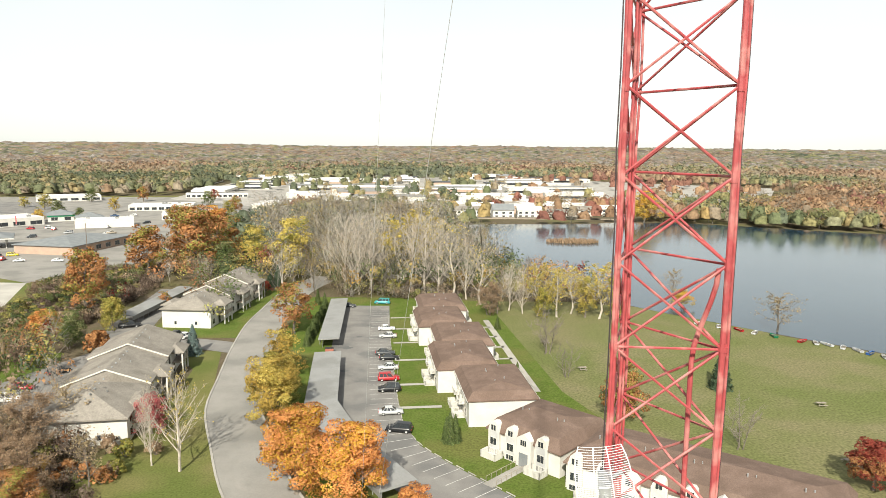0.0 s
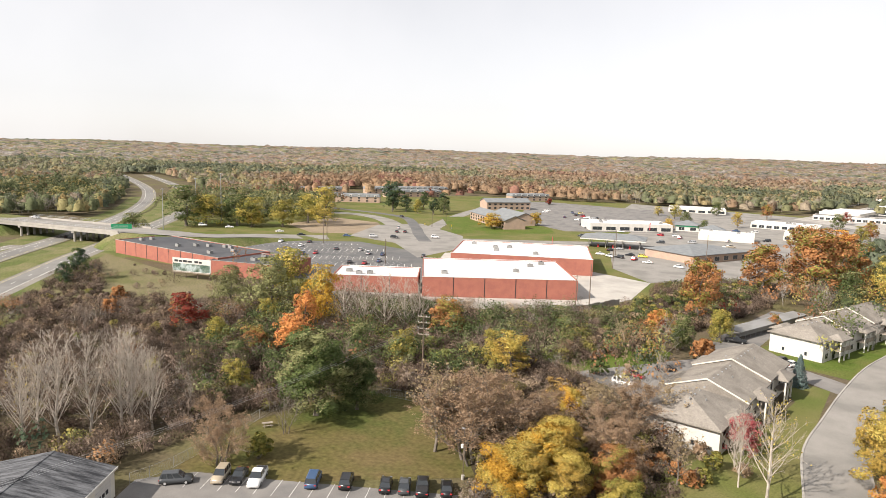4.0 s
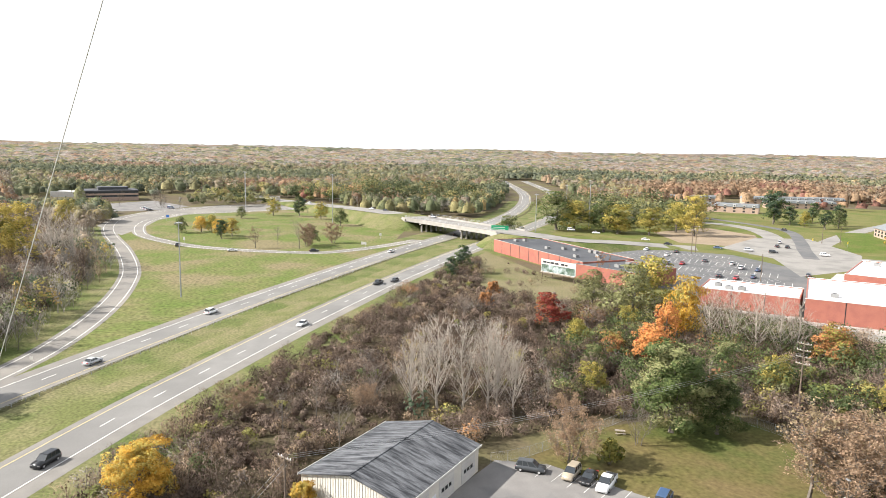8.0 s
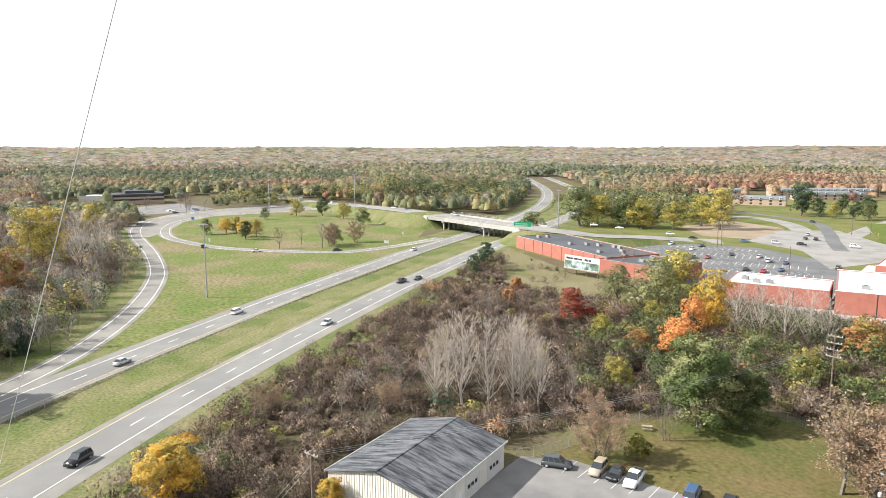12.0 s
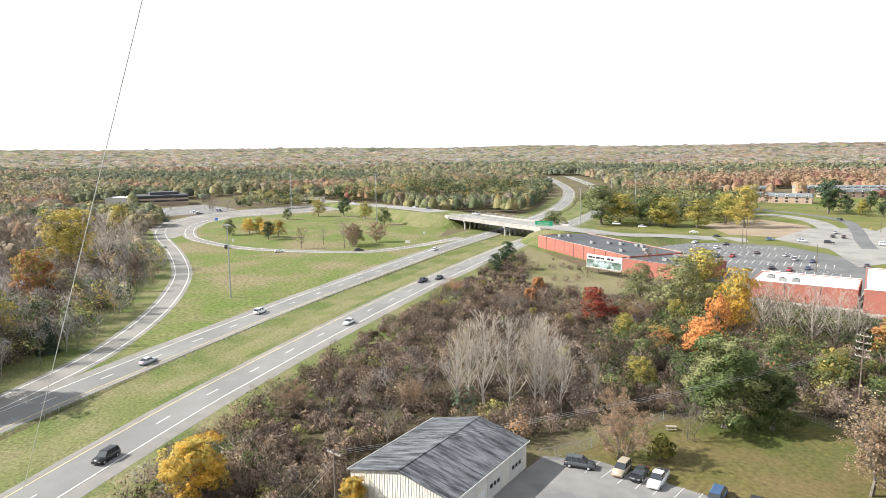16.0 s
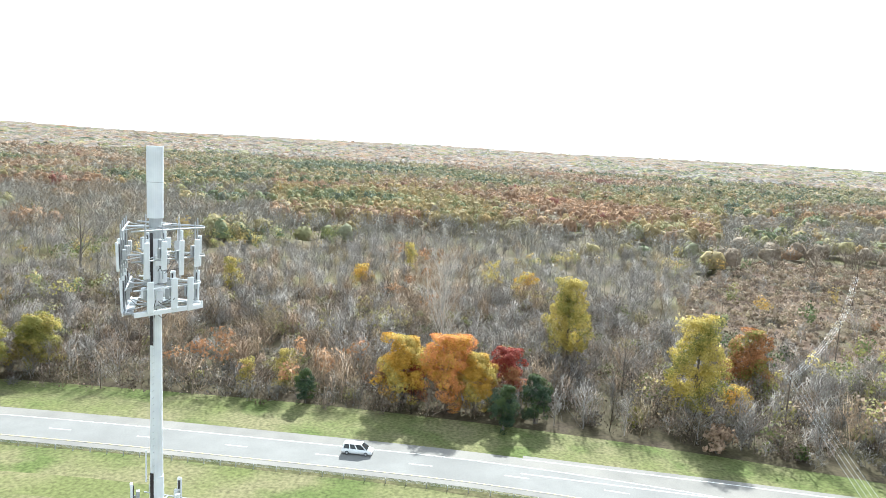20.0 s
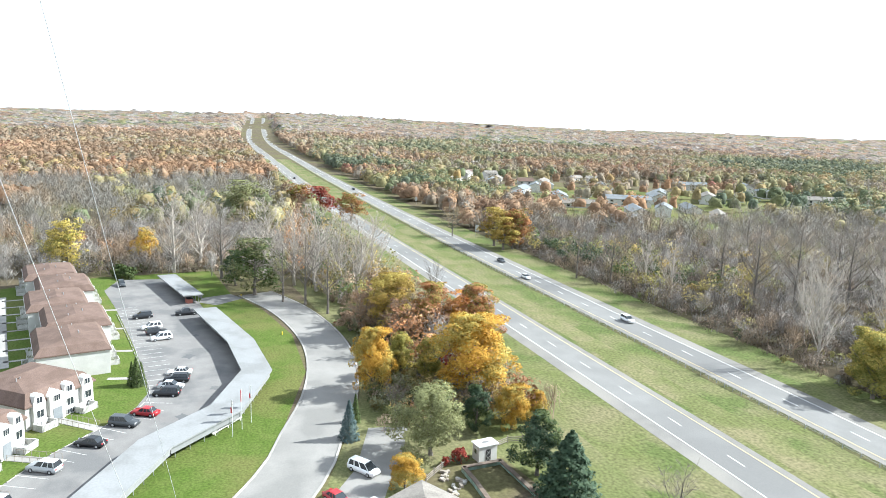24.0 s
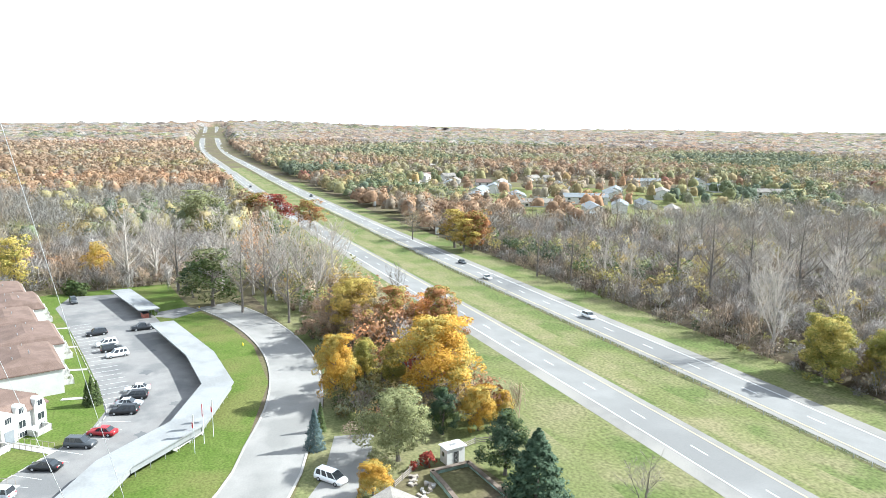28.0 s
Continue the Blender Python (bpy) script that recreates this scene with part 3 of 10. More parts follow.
def trunk_mesh(h, r, spread, limbs, twigs=0, base=0.3, wr=0.05, lean=0.0):
    """A tapered trunk that forks into limbs, and finer branches off them."""
    bm = bmesh.new()
    prev, pr = Vector((0, 0, -0.1)), r
    add_tube(bm, (0, 0, -0.1), (0, 0, 0.5), r * 1.35, r, 7, False)
    prev = Vector((0, 0, 0.5))
    tops = []
    segs = 6
    for i in range(1, segs + 1):
        p = Vector((random.gauss(0, 0.02) * h + lean * i / segs * h, random.gauss(0, 0.02) * h, 0.5 + (h * 0.93 - 0.5) * i / segs))
        rr = r * (1 - 0.88 * i / segs)
        add_tube(bm, prev, p, pr, rr, 6, False)
        tops.append((prev.copy(), p.copy(), pr, rr))
        prev, pr = p, rr
    for k in range(limbs):
        t = base + (0.93 - base) * (k + random.random()) / limbs
        i = min(int(t * segs), segs - 1)
        a = tops[i][0].lerp(tops[i][1], t * segs - i)
        ang = k * 2.4 + random.uniform(-0.4, 0.4)
        reach = spread * (1.15 - 0.75 * (t - base) / (1 - base)) * random.uniform(0.7, 1.0)
        b = a + Vector((math.cos(ang) * reach, math.sin(ang) * reach, reach * random.uniform(0.5, 1.1)))
        mid_p = a.lerp(b, 0.5) + Vector((0, 0, -0.08 * reach))
        ra = max(tops[i][2] * 0.5, wr)
        add_tube(bm, a, mid_p, ra, ra * 0.6, 5, False)
        add_tube(bm, mid_p, b, ra * 0.6, ra * 0.15, 4, False)
        for j in range(twigs):
            s = random.uniform(0.25, 1.0)
            c = (a.lerp(mid_p, s * 2) if s < 0.5 else mid_p.lerp(b, s * 2 - 1))
            w = Vector((random.gauss(0, 1), random.gauss(0, 1), random.uniform(0.2, 1.5))).normalized() * spread * random.uniform(0.25, 0.6)
            add_tube(bm, c, c + w, wr * 0.6, wr * 0.18, 3, False)
            for _ in range(3):
                e = c + w * random.uniform(0.35, 1)
                g = (w.normalized() + Vector((random.gauss(0, 0.6), random.gauss(0, 0.6), random.gauss(0.3, 0.5)))).normalized() * spread * random.uniform(0.12, 0.3)
                add_tube(bm, e, e + g, wr * 0.4, wr * 0.12, 3, False)
    return bm


COL = {
    "orange": ((0.60, 0.265, 0.09), (0.66, 0.33, 0.12), (0.50, 0.205, 0.07)),
    "gold": ((0.52, 0.30, 0.045), (0.60, 0.38, 0.07), (0.40, 0.22, 0.035)),
    "yellow": ((0.46, 0.36, 0.085), (0.53, 0.43, 0.13), (0.36, 0.29, 0.075)),
    "olive": ((0.25, 0.235, 0.06), (0.35, 0.30, 0.075), (0.16, 0.175, 0.045)),
    "olive_gold": ((0.35, 0.243, 0.062), (0.44, 0.295, 0.07), (0.235, 0.188, 0.052)),
    "green": ((0.085, 0.115, 0.04), (0.12, 0.15, 0.05), (0.06, 0.085, 0.03)),
    "grey_green": ((0.21, 0.215, 0.095), (0.26, 0.26, 0.125), (0.155, 0.165, 0.075)),
    "rust": ((0.34, 0.16, 0.066), (0.42, 0.21, 0.085), (0.25, 0.115, 0.05)),
    "brown": ((0.32, 0.225, 0.145), (0.39, 0.275, 0.185), (0.24, 0.16, 0.105)),
    "red": ((0.25, 0.05, 0.035), (0.31, 0.075, 0.05), (0.17, 0.035, 0.028)),
    "pink": ((0.42, 0.10, 0.11), (0.48, 0.16, 0.15), (0.33, 0.07, 0.08)),
    "tan": ((0.31, 0.24, 0.14), (0.37, 0.29, 0.18), (0.24, 0.18, 0.11)),
    "spruce": ((0.06, 0.092, 0.052), (0.085, 0.12, 0.07), (0.042, 0.068, 0.04)),
    "blue_spruce": ((0.11, 0.155, 0.15), (0.15, 0.20, 0.19), (0.08, 0.115, 0.11)),
    "grey": ((0.28, 0.25, 0.23), (0.345, 0.312, 0.288), (0.205, 0.183, 0.166)),
    # scrub at about 0.6, shade among the twigs put into the colour
    "dark_scrub": ((0.145, 0.098, 0.075), (0.18, 0.126, 0.098), (0.1, 0.072, 0.055)),
    "scrub": ((0.25, 0.18, 0.142), (0.3, 0.225, 0.18), (0.175, 0.128, 0.1)),
}


def tones(kind, n, spread=0.09, dull=0.0):
    c = np.array(COL[kind])
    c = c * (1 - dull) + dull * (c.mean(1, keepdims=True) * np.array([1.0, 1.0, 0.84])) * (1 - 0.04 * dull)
    k = rng.choice(3, n, p=(0.5, 0.27, 0.23))
    return np.clip(c[k] * rng.normal(1, spread, (n, 1)), 0.01, 0.9)


PROTO = {}


def leafy(kind, tall, wide, base, lobes=9, clumps=1700, size=0.42, second="", share=0.0):
    """A broad-leaved tree: trunk, limbs, and a crown of small clumps of leaves."""
    top = new("tree")
    part("trunk", trunk_mesh(tall * 0.9, tall * 0.02 + 0.05, wide * 0.38, 9, 2, max(0.2, base / tall)), "bark", top)
    p, w = crown_points(clumps, lobes, wide / 2, tall - base, base)
    p[:, 2] = np.maximum(p[:, 2], base * 0.7)
    t = tones(kind, len(p))
    if second:
        zone = (np.sin(p[:, 0] * 0.9 + p[:, 2] * 0.7) + rng.normal(0, 0.5, len(p))) > 1 - 2 * share
        t[zone] = tones(second, zone.sum())
    part_mesh("crown", quad_mesh("crown", leaf_quads(p, w, size), t, w), "leaves", top)
    return top


def bare(tall, wide, limbs=16, twigs=9, mat="twig", base=0.25, wr=0.05, stems=1, leaves="", clumps=0, rise=1.0):
    """A leafless tree: upswept limbs that fork into branches and fine twigs, at times with some last leaves."""
    top = new("tree")
    bm = bmesh.new()
    la, lb = [], []
    for s in range(stems):
        a0 = s * 2 * math.pi / stems + random.uniform(-0.4, 0.4)
        out = wide * (0.0 if stems == 1 else random.uniform(0.12, 0.32))
        foot = Vector((0.25 * out * math.cos(a0), 0.25 * out * math.sin(a0), -0.1))
        tip = Vector((out * math.cos(a0), out * math.sin(a0), tall * (1.0 if s == 0 else random.uniform(0.75, 0.95))))
        r = (tall * 0.013 + 0.05) * (1 if stems == 1 else 0.7)
        bend = Vector((random.gauss(0, 0.25), random.gauss(0, 0.25), 0))
        run = [foot.lerp(tip, k / 6) + bend * math.sin(k * 1.3) for k in range(7)]
        for k in range(6):
            add_tube(bm, run[k], run[k + 1], r * (1 - k / 6.4), r * (1 - (k + 1) / 6.4), 6, False)
        for k in range(limbs // stems):
            t = base + (0.96 - base) * (k + random.random()) / (limbs // stems)
            j = min(int(t * 6), 5)
            p = run[j].lerp(run[j + 1], t * 6 - j)
            g = k * 2.4 + random.uniform(-0.5, 0.5)
            reach = (wide * 0.5 if stems == 1 else wide * 0.33) * (1.1 - 0.75 * (t - base) / (1 - base)) * random.uniform(0.7, 1.1)
            q = p + Vector((math.cos(g) * reach, math.sin(g) * reach, min(reach * random.uniform(0.7, 1.5) * rise, tall * 1.02 - p.z)))
            mid_p = p.lerp(q, 0.5) + Vector((0, 0, -0.1 * reach))
            add_tube(bm, p, mid_p, r * 0.42 * (1.1 - t), r * 0.25 * (1.1 - t), 5, False)
            add_tube(bm, mid_p, q, r * 0.25 * (1.1 - t), 0.012, 4, False)
            la += [p, mid_p]
            lb += [mid_p, q]
    part("trunk", bm, "pale_bark" if mat == "pale_twig" else "bark", top)
    a, b = np.array([tuple(v) for v in la]), np.array([tuple(v) for v in lb])
    quads = []
    for many, ratio, w0, spread in ((max(4, twigs // 2), 0.75, 0.9, 0.55), (5, 0.6, 0.6, 0.6)):
        n = len(a)
        f = rng.uniform(0.15, 1.0, (n, many, 1))
        p = a[:, None] + (b - a)[:, None] * f
        long = np.linalg.norm(b - a, axis=1)[:, None, None]
        d = unit(unit(b - a)[:, None] + rng.normal(0, spread, (n, many, 3)) + np.array([0, 0, 0.3 * rise]))
        q = p + d * long * ratio * rng.uniform(0.5, 1.1, (n, many, 1))
        a, b = p.reshape(-1, 3), q.reshape(-1, 3)
        quads.append(sticks(a, b, wr * w0, wr * w0 * 0.3))
    tagged(part_mesh("branchwork", quad_mesh("branchwork", np.concatenate(quads)), mat, top), kind="stuff")
    if leaves:
        f = rng.integers(0, len(b), clumps)
        p = b[f] + rng.normal(0, 0.15, (clumps, 3))
        part_mesh("crown", quad_mesh("crown", leaf_quads(p, rng.normal(0, 1, (clumps, 3)), 0.105 if clumps > 4000 else 0.2), tones(leaves, clumps)), "leaves", top)
    return top


def conifer(kind, tall, wide, clumps=1500, size=0.45):
    top = new("tree")
    bm = bmesh.new()
    add_tube(bm, (0, 0, -0.1), (0, 0, tall * 0.97), tall * 0.018 + 0.05, 0.03, 6)
    part("trunk", bm, "bark", top)
    h = np.sort(rng.uniform(0, 1, clumps) ** 1.4)
    tier = np.round(h * 13) / 13 + 0.25 * (h - np.round(h * 13) / 13)
    a = rng.uniform(0, 2 * np.pi, clumps)
    r = wide / 2 * (1 - tier) ** 0.85 * (0.35 + 0.65 * np.sqrt(rng.uniform(0, 1, clumps))) * (1 + 0.16 * np.sin(a * 5 + tier * 40)) + 0.05
    z = tall * (0.06 + 0.94 * h) - 0.22 * r
    p = np.stack([r * np.cos(a), r * np.sin(a), z], 1)
    w = np.stack([np.cos(a), np.sin(a), np.full(clumps, 0.9)], 1)
    part_mesh("crown", quad_mesh("crown", leaf_quads(p, unit(w), size), tones(kind, clumps), unit(w)), "leaves", top)
    return top


def shrub(kind, tall, wide, clumps=500, size=0.3, twiggy=0):
    top = new("shrub")
    bm = bmesh.new()
    for k in range(7):
        a = k * 0.9
        add_tube(bm, (0.1 * math.cos(a), 0.1 * math.sin(a), -0.05), (wide * 0.35 * math.cos(a), wide * 0.35 * math.sin(a), tall * 0.75), 0.04, 0.015, 4, False)
    part("stem", bm, "bark", top)
    p, w = crown_points(clumps, 6, wide / 2, tall * 0.95, 0.05)
    part_mesh("crown", quad_mesh("crown", leaf_quads(p, w, size), tones(kind, len(p)), w), "leaves", top)
    return top


FINE = {}


def leaf_kind(key, text, kind, tall, wide, base, lobes, clumps, size, second="", share=0.0):
    """Two trees of a kind: one for far off, one with finer leaves for near by."""
    base *= 0.55
    PROTO[key] = (leafy(kind, tall, wide, base, lobes, int(clumps * 2.0), size * 0.58, second, share), tall, text, "tree")
    FINE[key] = (leafy(kind, tall, wide, base, lobes + 4, int(clumps * 8), size * 0.4, second, share), tall, text, "tree")


leaf_kind("orange", "maple tree with bright orange autumn leaves", "orange", 12, 11, 2.2, 11, 3000, 0.42, "gold", 0.12)
leaf_kind("orange_small", "small tree with orange-red autumn leaves", "orange", 8, 6.5, 1.4, 8, 1500, 0.36, "red", 0.15)
leaf_kind("gold", "round maple tree with golden autumn leaves", "gold", 11, 10.5, 1.8, 11, 2800, 0.42, "yellow", 0.25)
leaf_kind("yellow", "tall tree with bright yellow leaves", "yellow", 15, 9.0, 2.0, 18, 2600, 0.42, "olive", 0.2)
leaf_kind("olive", "tree with olive green and yellowing leaves", "olive", 12, 10, 2.0, 11, 2600, 0.42, "yellow", 0.25)
leaf_kind("olive_gold", "tree with fading yellow-brown leaves", "olive_gold", 12, 9.5, 2.0, 10, 2300, 0.42, "yellow", 0.3)
leaf_kind("green", "dense dark green leafy tree", "green", 12, 10, 1.6, 11, 2500, 0.45, "grey_green", 0.3)
leaf_kind("willow", "pale grey-green drooping willow tree", "grey_green", 10, 9, 1.8, 10, 2300, 0.36, "grey_green", 0.1)
leaf_kind("rust", "oak tree with rusty brown leaves", "rust", 12, 9.5, 2.2, 10, 2300, 0.45, "olive", 0.15)
PROTO["brown"] = (bare(10, 9.5, 34, 10, "twig", 0.08, 0.05, 3, "brown", 15000, 0.8), 10, "tree with thin brownish-pink autumn leaves", "tree")
leaf_kind("red", "tree with dark red autumn leaves", "red", 8, 7, 1.2, 8, 1600, 0.38, "rust", 0.25)
leaf_kind("pink", "small tree with pinkish red leaves", "pink", 6.5, 5.5, 1.2, 7, 1100, 0.32)
PROTO["bare"] = (bare(13, 10, 18, 9), 13, "leafless grey-brown tree with spreading twigs", "tree")
PROTO["bare_wide"] = (bare(9, 10, 24, 10, "twig", 0.12, stems=3), 9, "wide leafless tree with fine grey twigs", "tree")
PROTO["bare_pale"] = (bare(16, 8, 30, 10, "pale_twig", 0.1, 0.055, rise=1.6), 16, "tall pale leafless poplar tree", "tree")
PROTO["bare_pale_b"] = (bare(14, 8, 18, 9, "pale_twig", 0.18, 0.055, 1, "yellow", 220, 1.3), 14, "pale tree with few last yellow leaves", "tree")
PROTO["sparse_tan"] = (bare(12, 8, 16, 8, "twig", 0.2, 0.05, 1, "tan", 1200), 12, "half bare tree with tan leaves", "tree")
PROTO["sparse_yellow"] = (bare(12, 7, 16, 8, "pale_twig", 0.2, 0.05, 1, "yellow", 1500), 12, "half bare tree with yellow leaves", "tree")
PROTO["spruce"] = (conifer("spruce", 11, 6.5, 7500, 0.25), 11, "dark green spruce tree with drooping tiers", "tree")
PROTO["blue_spruce"] = (conifer("blue_spruce", 8, 4.6, 4000, 0.22), 8, "blue-green spruce tree beside the street", "tree")
leaf_kind("pine", "dense dark green pine tree", "spruce", 10, 7.5, 1.0, 9, 2000, 0.4, "green", 0.3)
PROTO["arborvitae"] = (conifer("green", 5, 2.2, 2200, 0.16), 5, "narrow upright green evergreen arborvitae", "tree")
PROTO["shrub_green"] = (shrub("green", 2.2, 3.0), 2.2, "rounded dense green leafy shrub", "shrub")
PROTO["shrub_brown"] = (shrub("brown", 3.0, 4.2, 650, 0.3), 3.0, "twiggy brown autumn shrub on rough ground", "shrub")
PROTO["shrub_rust"] = (shrub("rust", 3.0, 4.0, 600, 0.32), 3.0, "rust coloured autumn shrub in brush", "shrub")
PROTO["shrub_olive"] = (shrub("olive", 3.2, 4.4, 650, 0.32), 3.2, "olive green shrub with yellowing leaves", "shrub")
PROTO["shrub_red"] = (shrub("red", 1.8, 2.2, 420, 0.22), 1.8, "bright red round autumn shrub", "shrub")
USED = set()


def plant(kind, x, y, tall, wide=1.0, name="", label="", z=0.0):
    """Sets a tree of a kind at a place, scaled to its height; wide stretches its crown."""
    fine = kind in FINE and math.hypot(x, y) < (170 if tall > 12 else 135)
    proto, h, text, cat = (FINE if fine else PROTO)[kind]
    s = tall / h
    wide *= 1.22 if "crown" in [c.name[:5] for c in proto.children] and cat == "tree" and kind not in ("spruce", "arborvitae", "blue_spruce") else 1.0
    m = pose(x, y, z + relief(x, y), 0, 0, (x * 37 + y * 91) % 360) @ Matrix.Diagonal((s * wide, s * wide, s, 1))
    if (kind, fine) not in USED:
        USED.add((kind, fine))
        ob = proto
        ob.matrix_basis = m
    else:
        ob = copy_thing(proto, Matrix.Identity(4))
        ob.matrix_basis = m
    ob.name = name or cat
    return tagged(ob, label or text, cat)


def copse(x0, y0, x1, y1, kinds, count, lo, hi, seed, band=5.0):
    """Scatters trees of mixed kinds along a strip."""
    r = random.Random(seed)
    for k in range(count):
        t = (k + r.random()) / count
        n = Vector((-(y1 - y0), x1 - x0)).normalized() * r.uniform(-band, band)
        plant(r.choice(kinds), x0 + (x1 - x0) * t + n.x, y0 + (y1 - y0) * t + n.y, r.uniform(lo, hi), r.uniform(0.85, 1.15))


# ---- woods, seen from afar ----
def dome_mesh(name, xy, z0, tall, wide, col, rings=3, segs=7, deep=0.5):
    """Rounded, uneven crowns, each a closed dome, joined into one mesh."""
    n = len(xy)
    el = np.linspace(math.pi / 2, -0.35, rings + 1)[1:]
    az = np.linspace(0, 2 * np.pi, segs, endpoint=False)
    d = np.array([(math.cos(e) * math.cos(a + i * 0.4), math.cos(e) * math.sin(a + i * 0.4), math.sin(e)) for i, e in enumerate(el) for a in az] + [(0, 0, 1.0)])
    v = d[None] * rng.uniform(0.72, 1.18, (n, len(d), 1)) * np.stack([wide / 2, wide / 2, tall * deep], 1)[:, None, :]
    turn = rng.uniform(0, 6.28, n)
    x = v[:, :, 0] * np.cos(turn)[:, None] - v[:, :, 1] * np.sin(turn)[:, None]
    y = v[:, :, 0] * np.sin(turn)[:, None] + v[:, :, 1] * np.cos(turn)[:, None]
    v = np.stack([x + xy[:, :1], y + xy[:, 1:], v[:, :, 2] + (z0 + tall * (1 - deep))[:, None]], 2)
    m = len(d)
    quads = [(i * segs + k, (i + 1) * segs + k, (i + 1) * segs + (k + 1) % segs, i * segs + (k + 1) % segs) for i in range(rings - 1) for k in range(segs)]
    tris = [(m - 1, k, (k + 1) % segs) for k in range(segs)]
    off = (np.arange(n) * m)[:, None, None]
    Q, T = (np.array(quads, int).reshape(-1, 4)[None] + off).reshape(-1, 4), (np.array(tris)[None] + off).reshape(-1, 3)
    me = bpy.data.meshes.new(name)
    me.vertices.add(n * m)
    me.vertices.foreach_set("co", v.astype(np.float32).ravel())
    me.loops.add(Q.size + T.size)
    me.loops.foreach_set("vertex_index", np.concatenate([Q.ravel(), T.ravel()]).astype(np.int32))
    me.polygons.add(len(Q) + len(T))
    me.polygons.foreach_set("loop_start", np.concatenate([np.arange(len(Q)) * 4, Q.size + np.arange(len(T)) * 3]).astype(np.int32))
    me.polygons.foreach_set("use_smooth", np.ones(len(Q) + len(T), bool))
    a = me.attributes.new("tone", "FLOAT_COLOR", "POINT")
    c = np.ones((n, m, 4), np.float32)
    c[:, :, :3] = np.clip(col[:, None, :] * rng.normal(1, 0.07, (n, m, 1)), 0.01, 0.9)
    a.data.foreach_set("color", c.ravel())
    me.update(calc_edges=True)
    return me


def canopy(name, xy, tall, wide, kinds, per, size, label, bare_share=None, dull=0.3, domes=0, mass=0.0):
    """Many tree crowns joined into one wood. kinds: a colour kind for each tree."""
    n = len(xy)
    z0 = np.array([relief(x, y) for x, y in xy])
    tufts = 7
    tw = unit(rng.normal(0, 1, (n, tufts, 3)))
    tw[:, :, 2] = np.where(tw[:, :, 2] < -0.3, -tw[:, :, 2], tw[:, :, 2])
    squash = np.stack([wide / 2, wide / 2, tall * 0.42], 1)[:, None, :]
    tc = tw * squash * rng.uniform(0.45, 0.8, (n, tufts, 1))
    tc[:, 0] *= 0.3
    tr = rng.uniform(0.3, 0.5, (n, tufts, 1))
    pick = rng.integers(0, tufts, (n, per))
    row = np.arange(n)[:, None]
    w = unit(rng.normal(0, 1, (n, per, 3)) + 0.6 * tw[row, pick])
    c = tc[row, pick] + w * tr[row, pick] * squash * rng.uniform(0.75, 1.1, (n, per, 1))
    w = unit(w + 0.6 * tw[row, pick] + np.array([0, 0, 0.2]))
    c[:, :, :2] += xy[:, None, :]
    c[:, :, 2] = np.maximum(c[:, :, 2] + (tall * 0.58)[:, None], 0.1) + z0[:, None]
    is_bare = np.zeros(n, bool) if bare_share is None else bare_share
    col = np.empty((n, per, 3))
    for k in set(kinds):
        i = np.where(kinds == k)[0]
        col[i] = (np.repeat(tones(k, len(i), 0.08 if domes else 0.16, dull), per, 0) * rng.normal(1, 0.07, (len(i) * per, 1))).reshape(len(i), per, 3)
    leafy_i, bare_i = np.where(~is_bare)[0], np.where(is_bare)[0]
    if mass:
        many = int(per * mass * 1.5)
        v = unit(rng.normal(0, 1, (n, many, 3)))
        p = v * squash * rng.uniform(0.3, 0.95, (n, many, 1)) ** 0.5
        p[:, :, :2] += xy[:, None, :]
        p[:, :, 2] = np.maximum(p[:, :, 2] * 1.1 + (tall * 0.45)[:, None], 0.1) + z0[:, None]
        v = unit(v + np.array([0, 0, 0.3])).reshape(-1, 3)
        # inner tufts at 0.68 of the outer tone: shade between twigs painted in
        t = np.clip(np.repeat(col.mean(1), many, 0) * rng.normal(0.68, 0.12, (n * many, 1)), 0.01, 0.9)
        tagged(part_mesh(name, quad_mesh(name, leaf_quads(p.reshape(-1, 3), v, min(size * 0.95, 0.3), 0.6), t, v), "stems"), label.replace("autumn", "dense shade-dark"), "woods", kind="stuff")
    if domes and len(leafy_i):
        i = leafy_i
        # distant crowns drawn towards one tone, part of the haze in their colours
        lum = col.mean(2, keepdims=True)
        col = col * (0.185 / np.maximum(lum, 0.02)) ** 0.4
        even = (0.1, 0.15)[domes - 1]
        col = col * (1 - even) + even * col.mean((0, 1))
        # domes behind the leaves a tenth darker, inner shade put into their colour
        tagged(part_mesh(name, dome_mesh(name, xy[i], z0[i], tall[i] * 0.84, wide[i] * 0.8, col[i].mean(1) * 0.9, *((3, 7, 0.5), (2, 6, 0.5))[domes - 1]), "canopy"), label, "woods", kind="stuff")
    top = None
    if len(leafy_i):
        s = np.repeat(np.broadcast_to(size, n)[leafy_i], per)
        q = leaf_quads(c[leafy_i].reshape(-1, 3), w[leafy_i].reshape(-1, 3), s, 0.4)
        top = part_mesh(name, quad_mesh(name, q, np.clip(col[leafy_i].reshape(-1, 3), 0.01, 0.9), w[leafy_i].reshape(-1, 3)), "leaves")
        tagged(top, label, "woods", kind="stuff")
    if len(bare_i):
        twigs = per if mass else 2 * per
        b = c[bare_i]
        if not mass:
            b = np.concatenate([b, b + rng.normal(0, 0.09, b.shape) * wide[bare_i][:, None, None]], 1)
        b = b.reshape(-1, 3)
        ctr = np.repeat(xy[bare_i], twigs, 0)
        low = np.repeat(z0[bare_i], twigs)
        high = np.repeat(tall[bare_i], twigs)
        out = np.column_stack([b[:, :2] - ctr, np.zeros(len(b))])
        d = unit(0.55 * unit(out) + np.array([0, 0, 0.9]) + rng.normal(0, 0.45, b.shape))
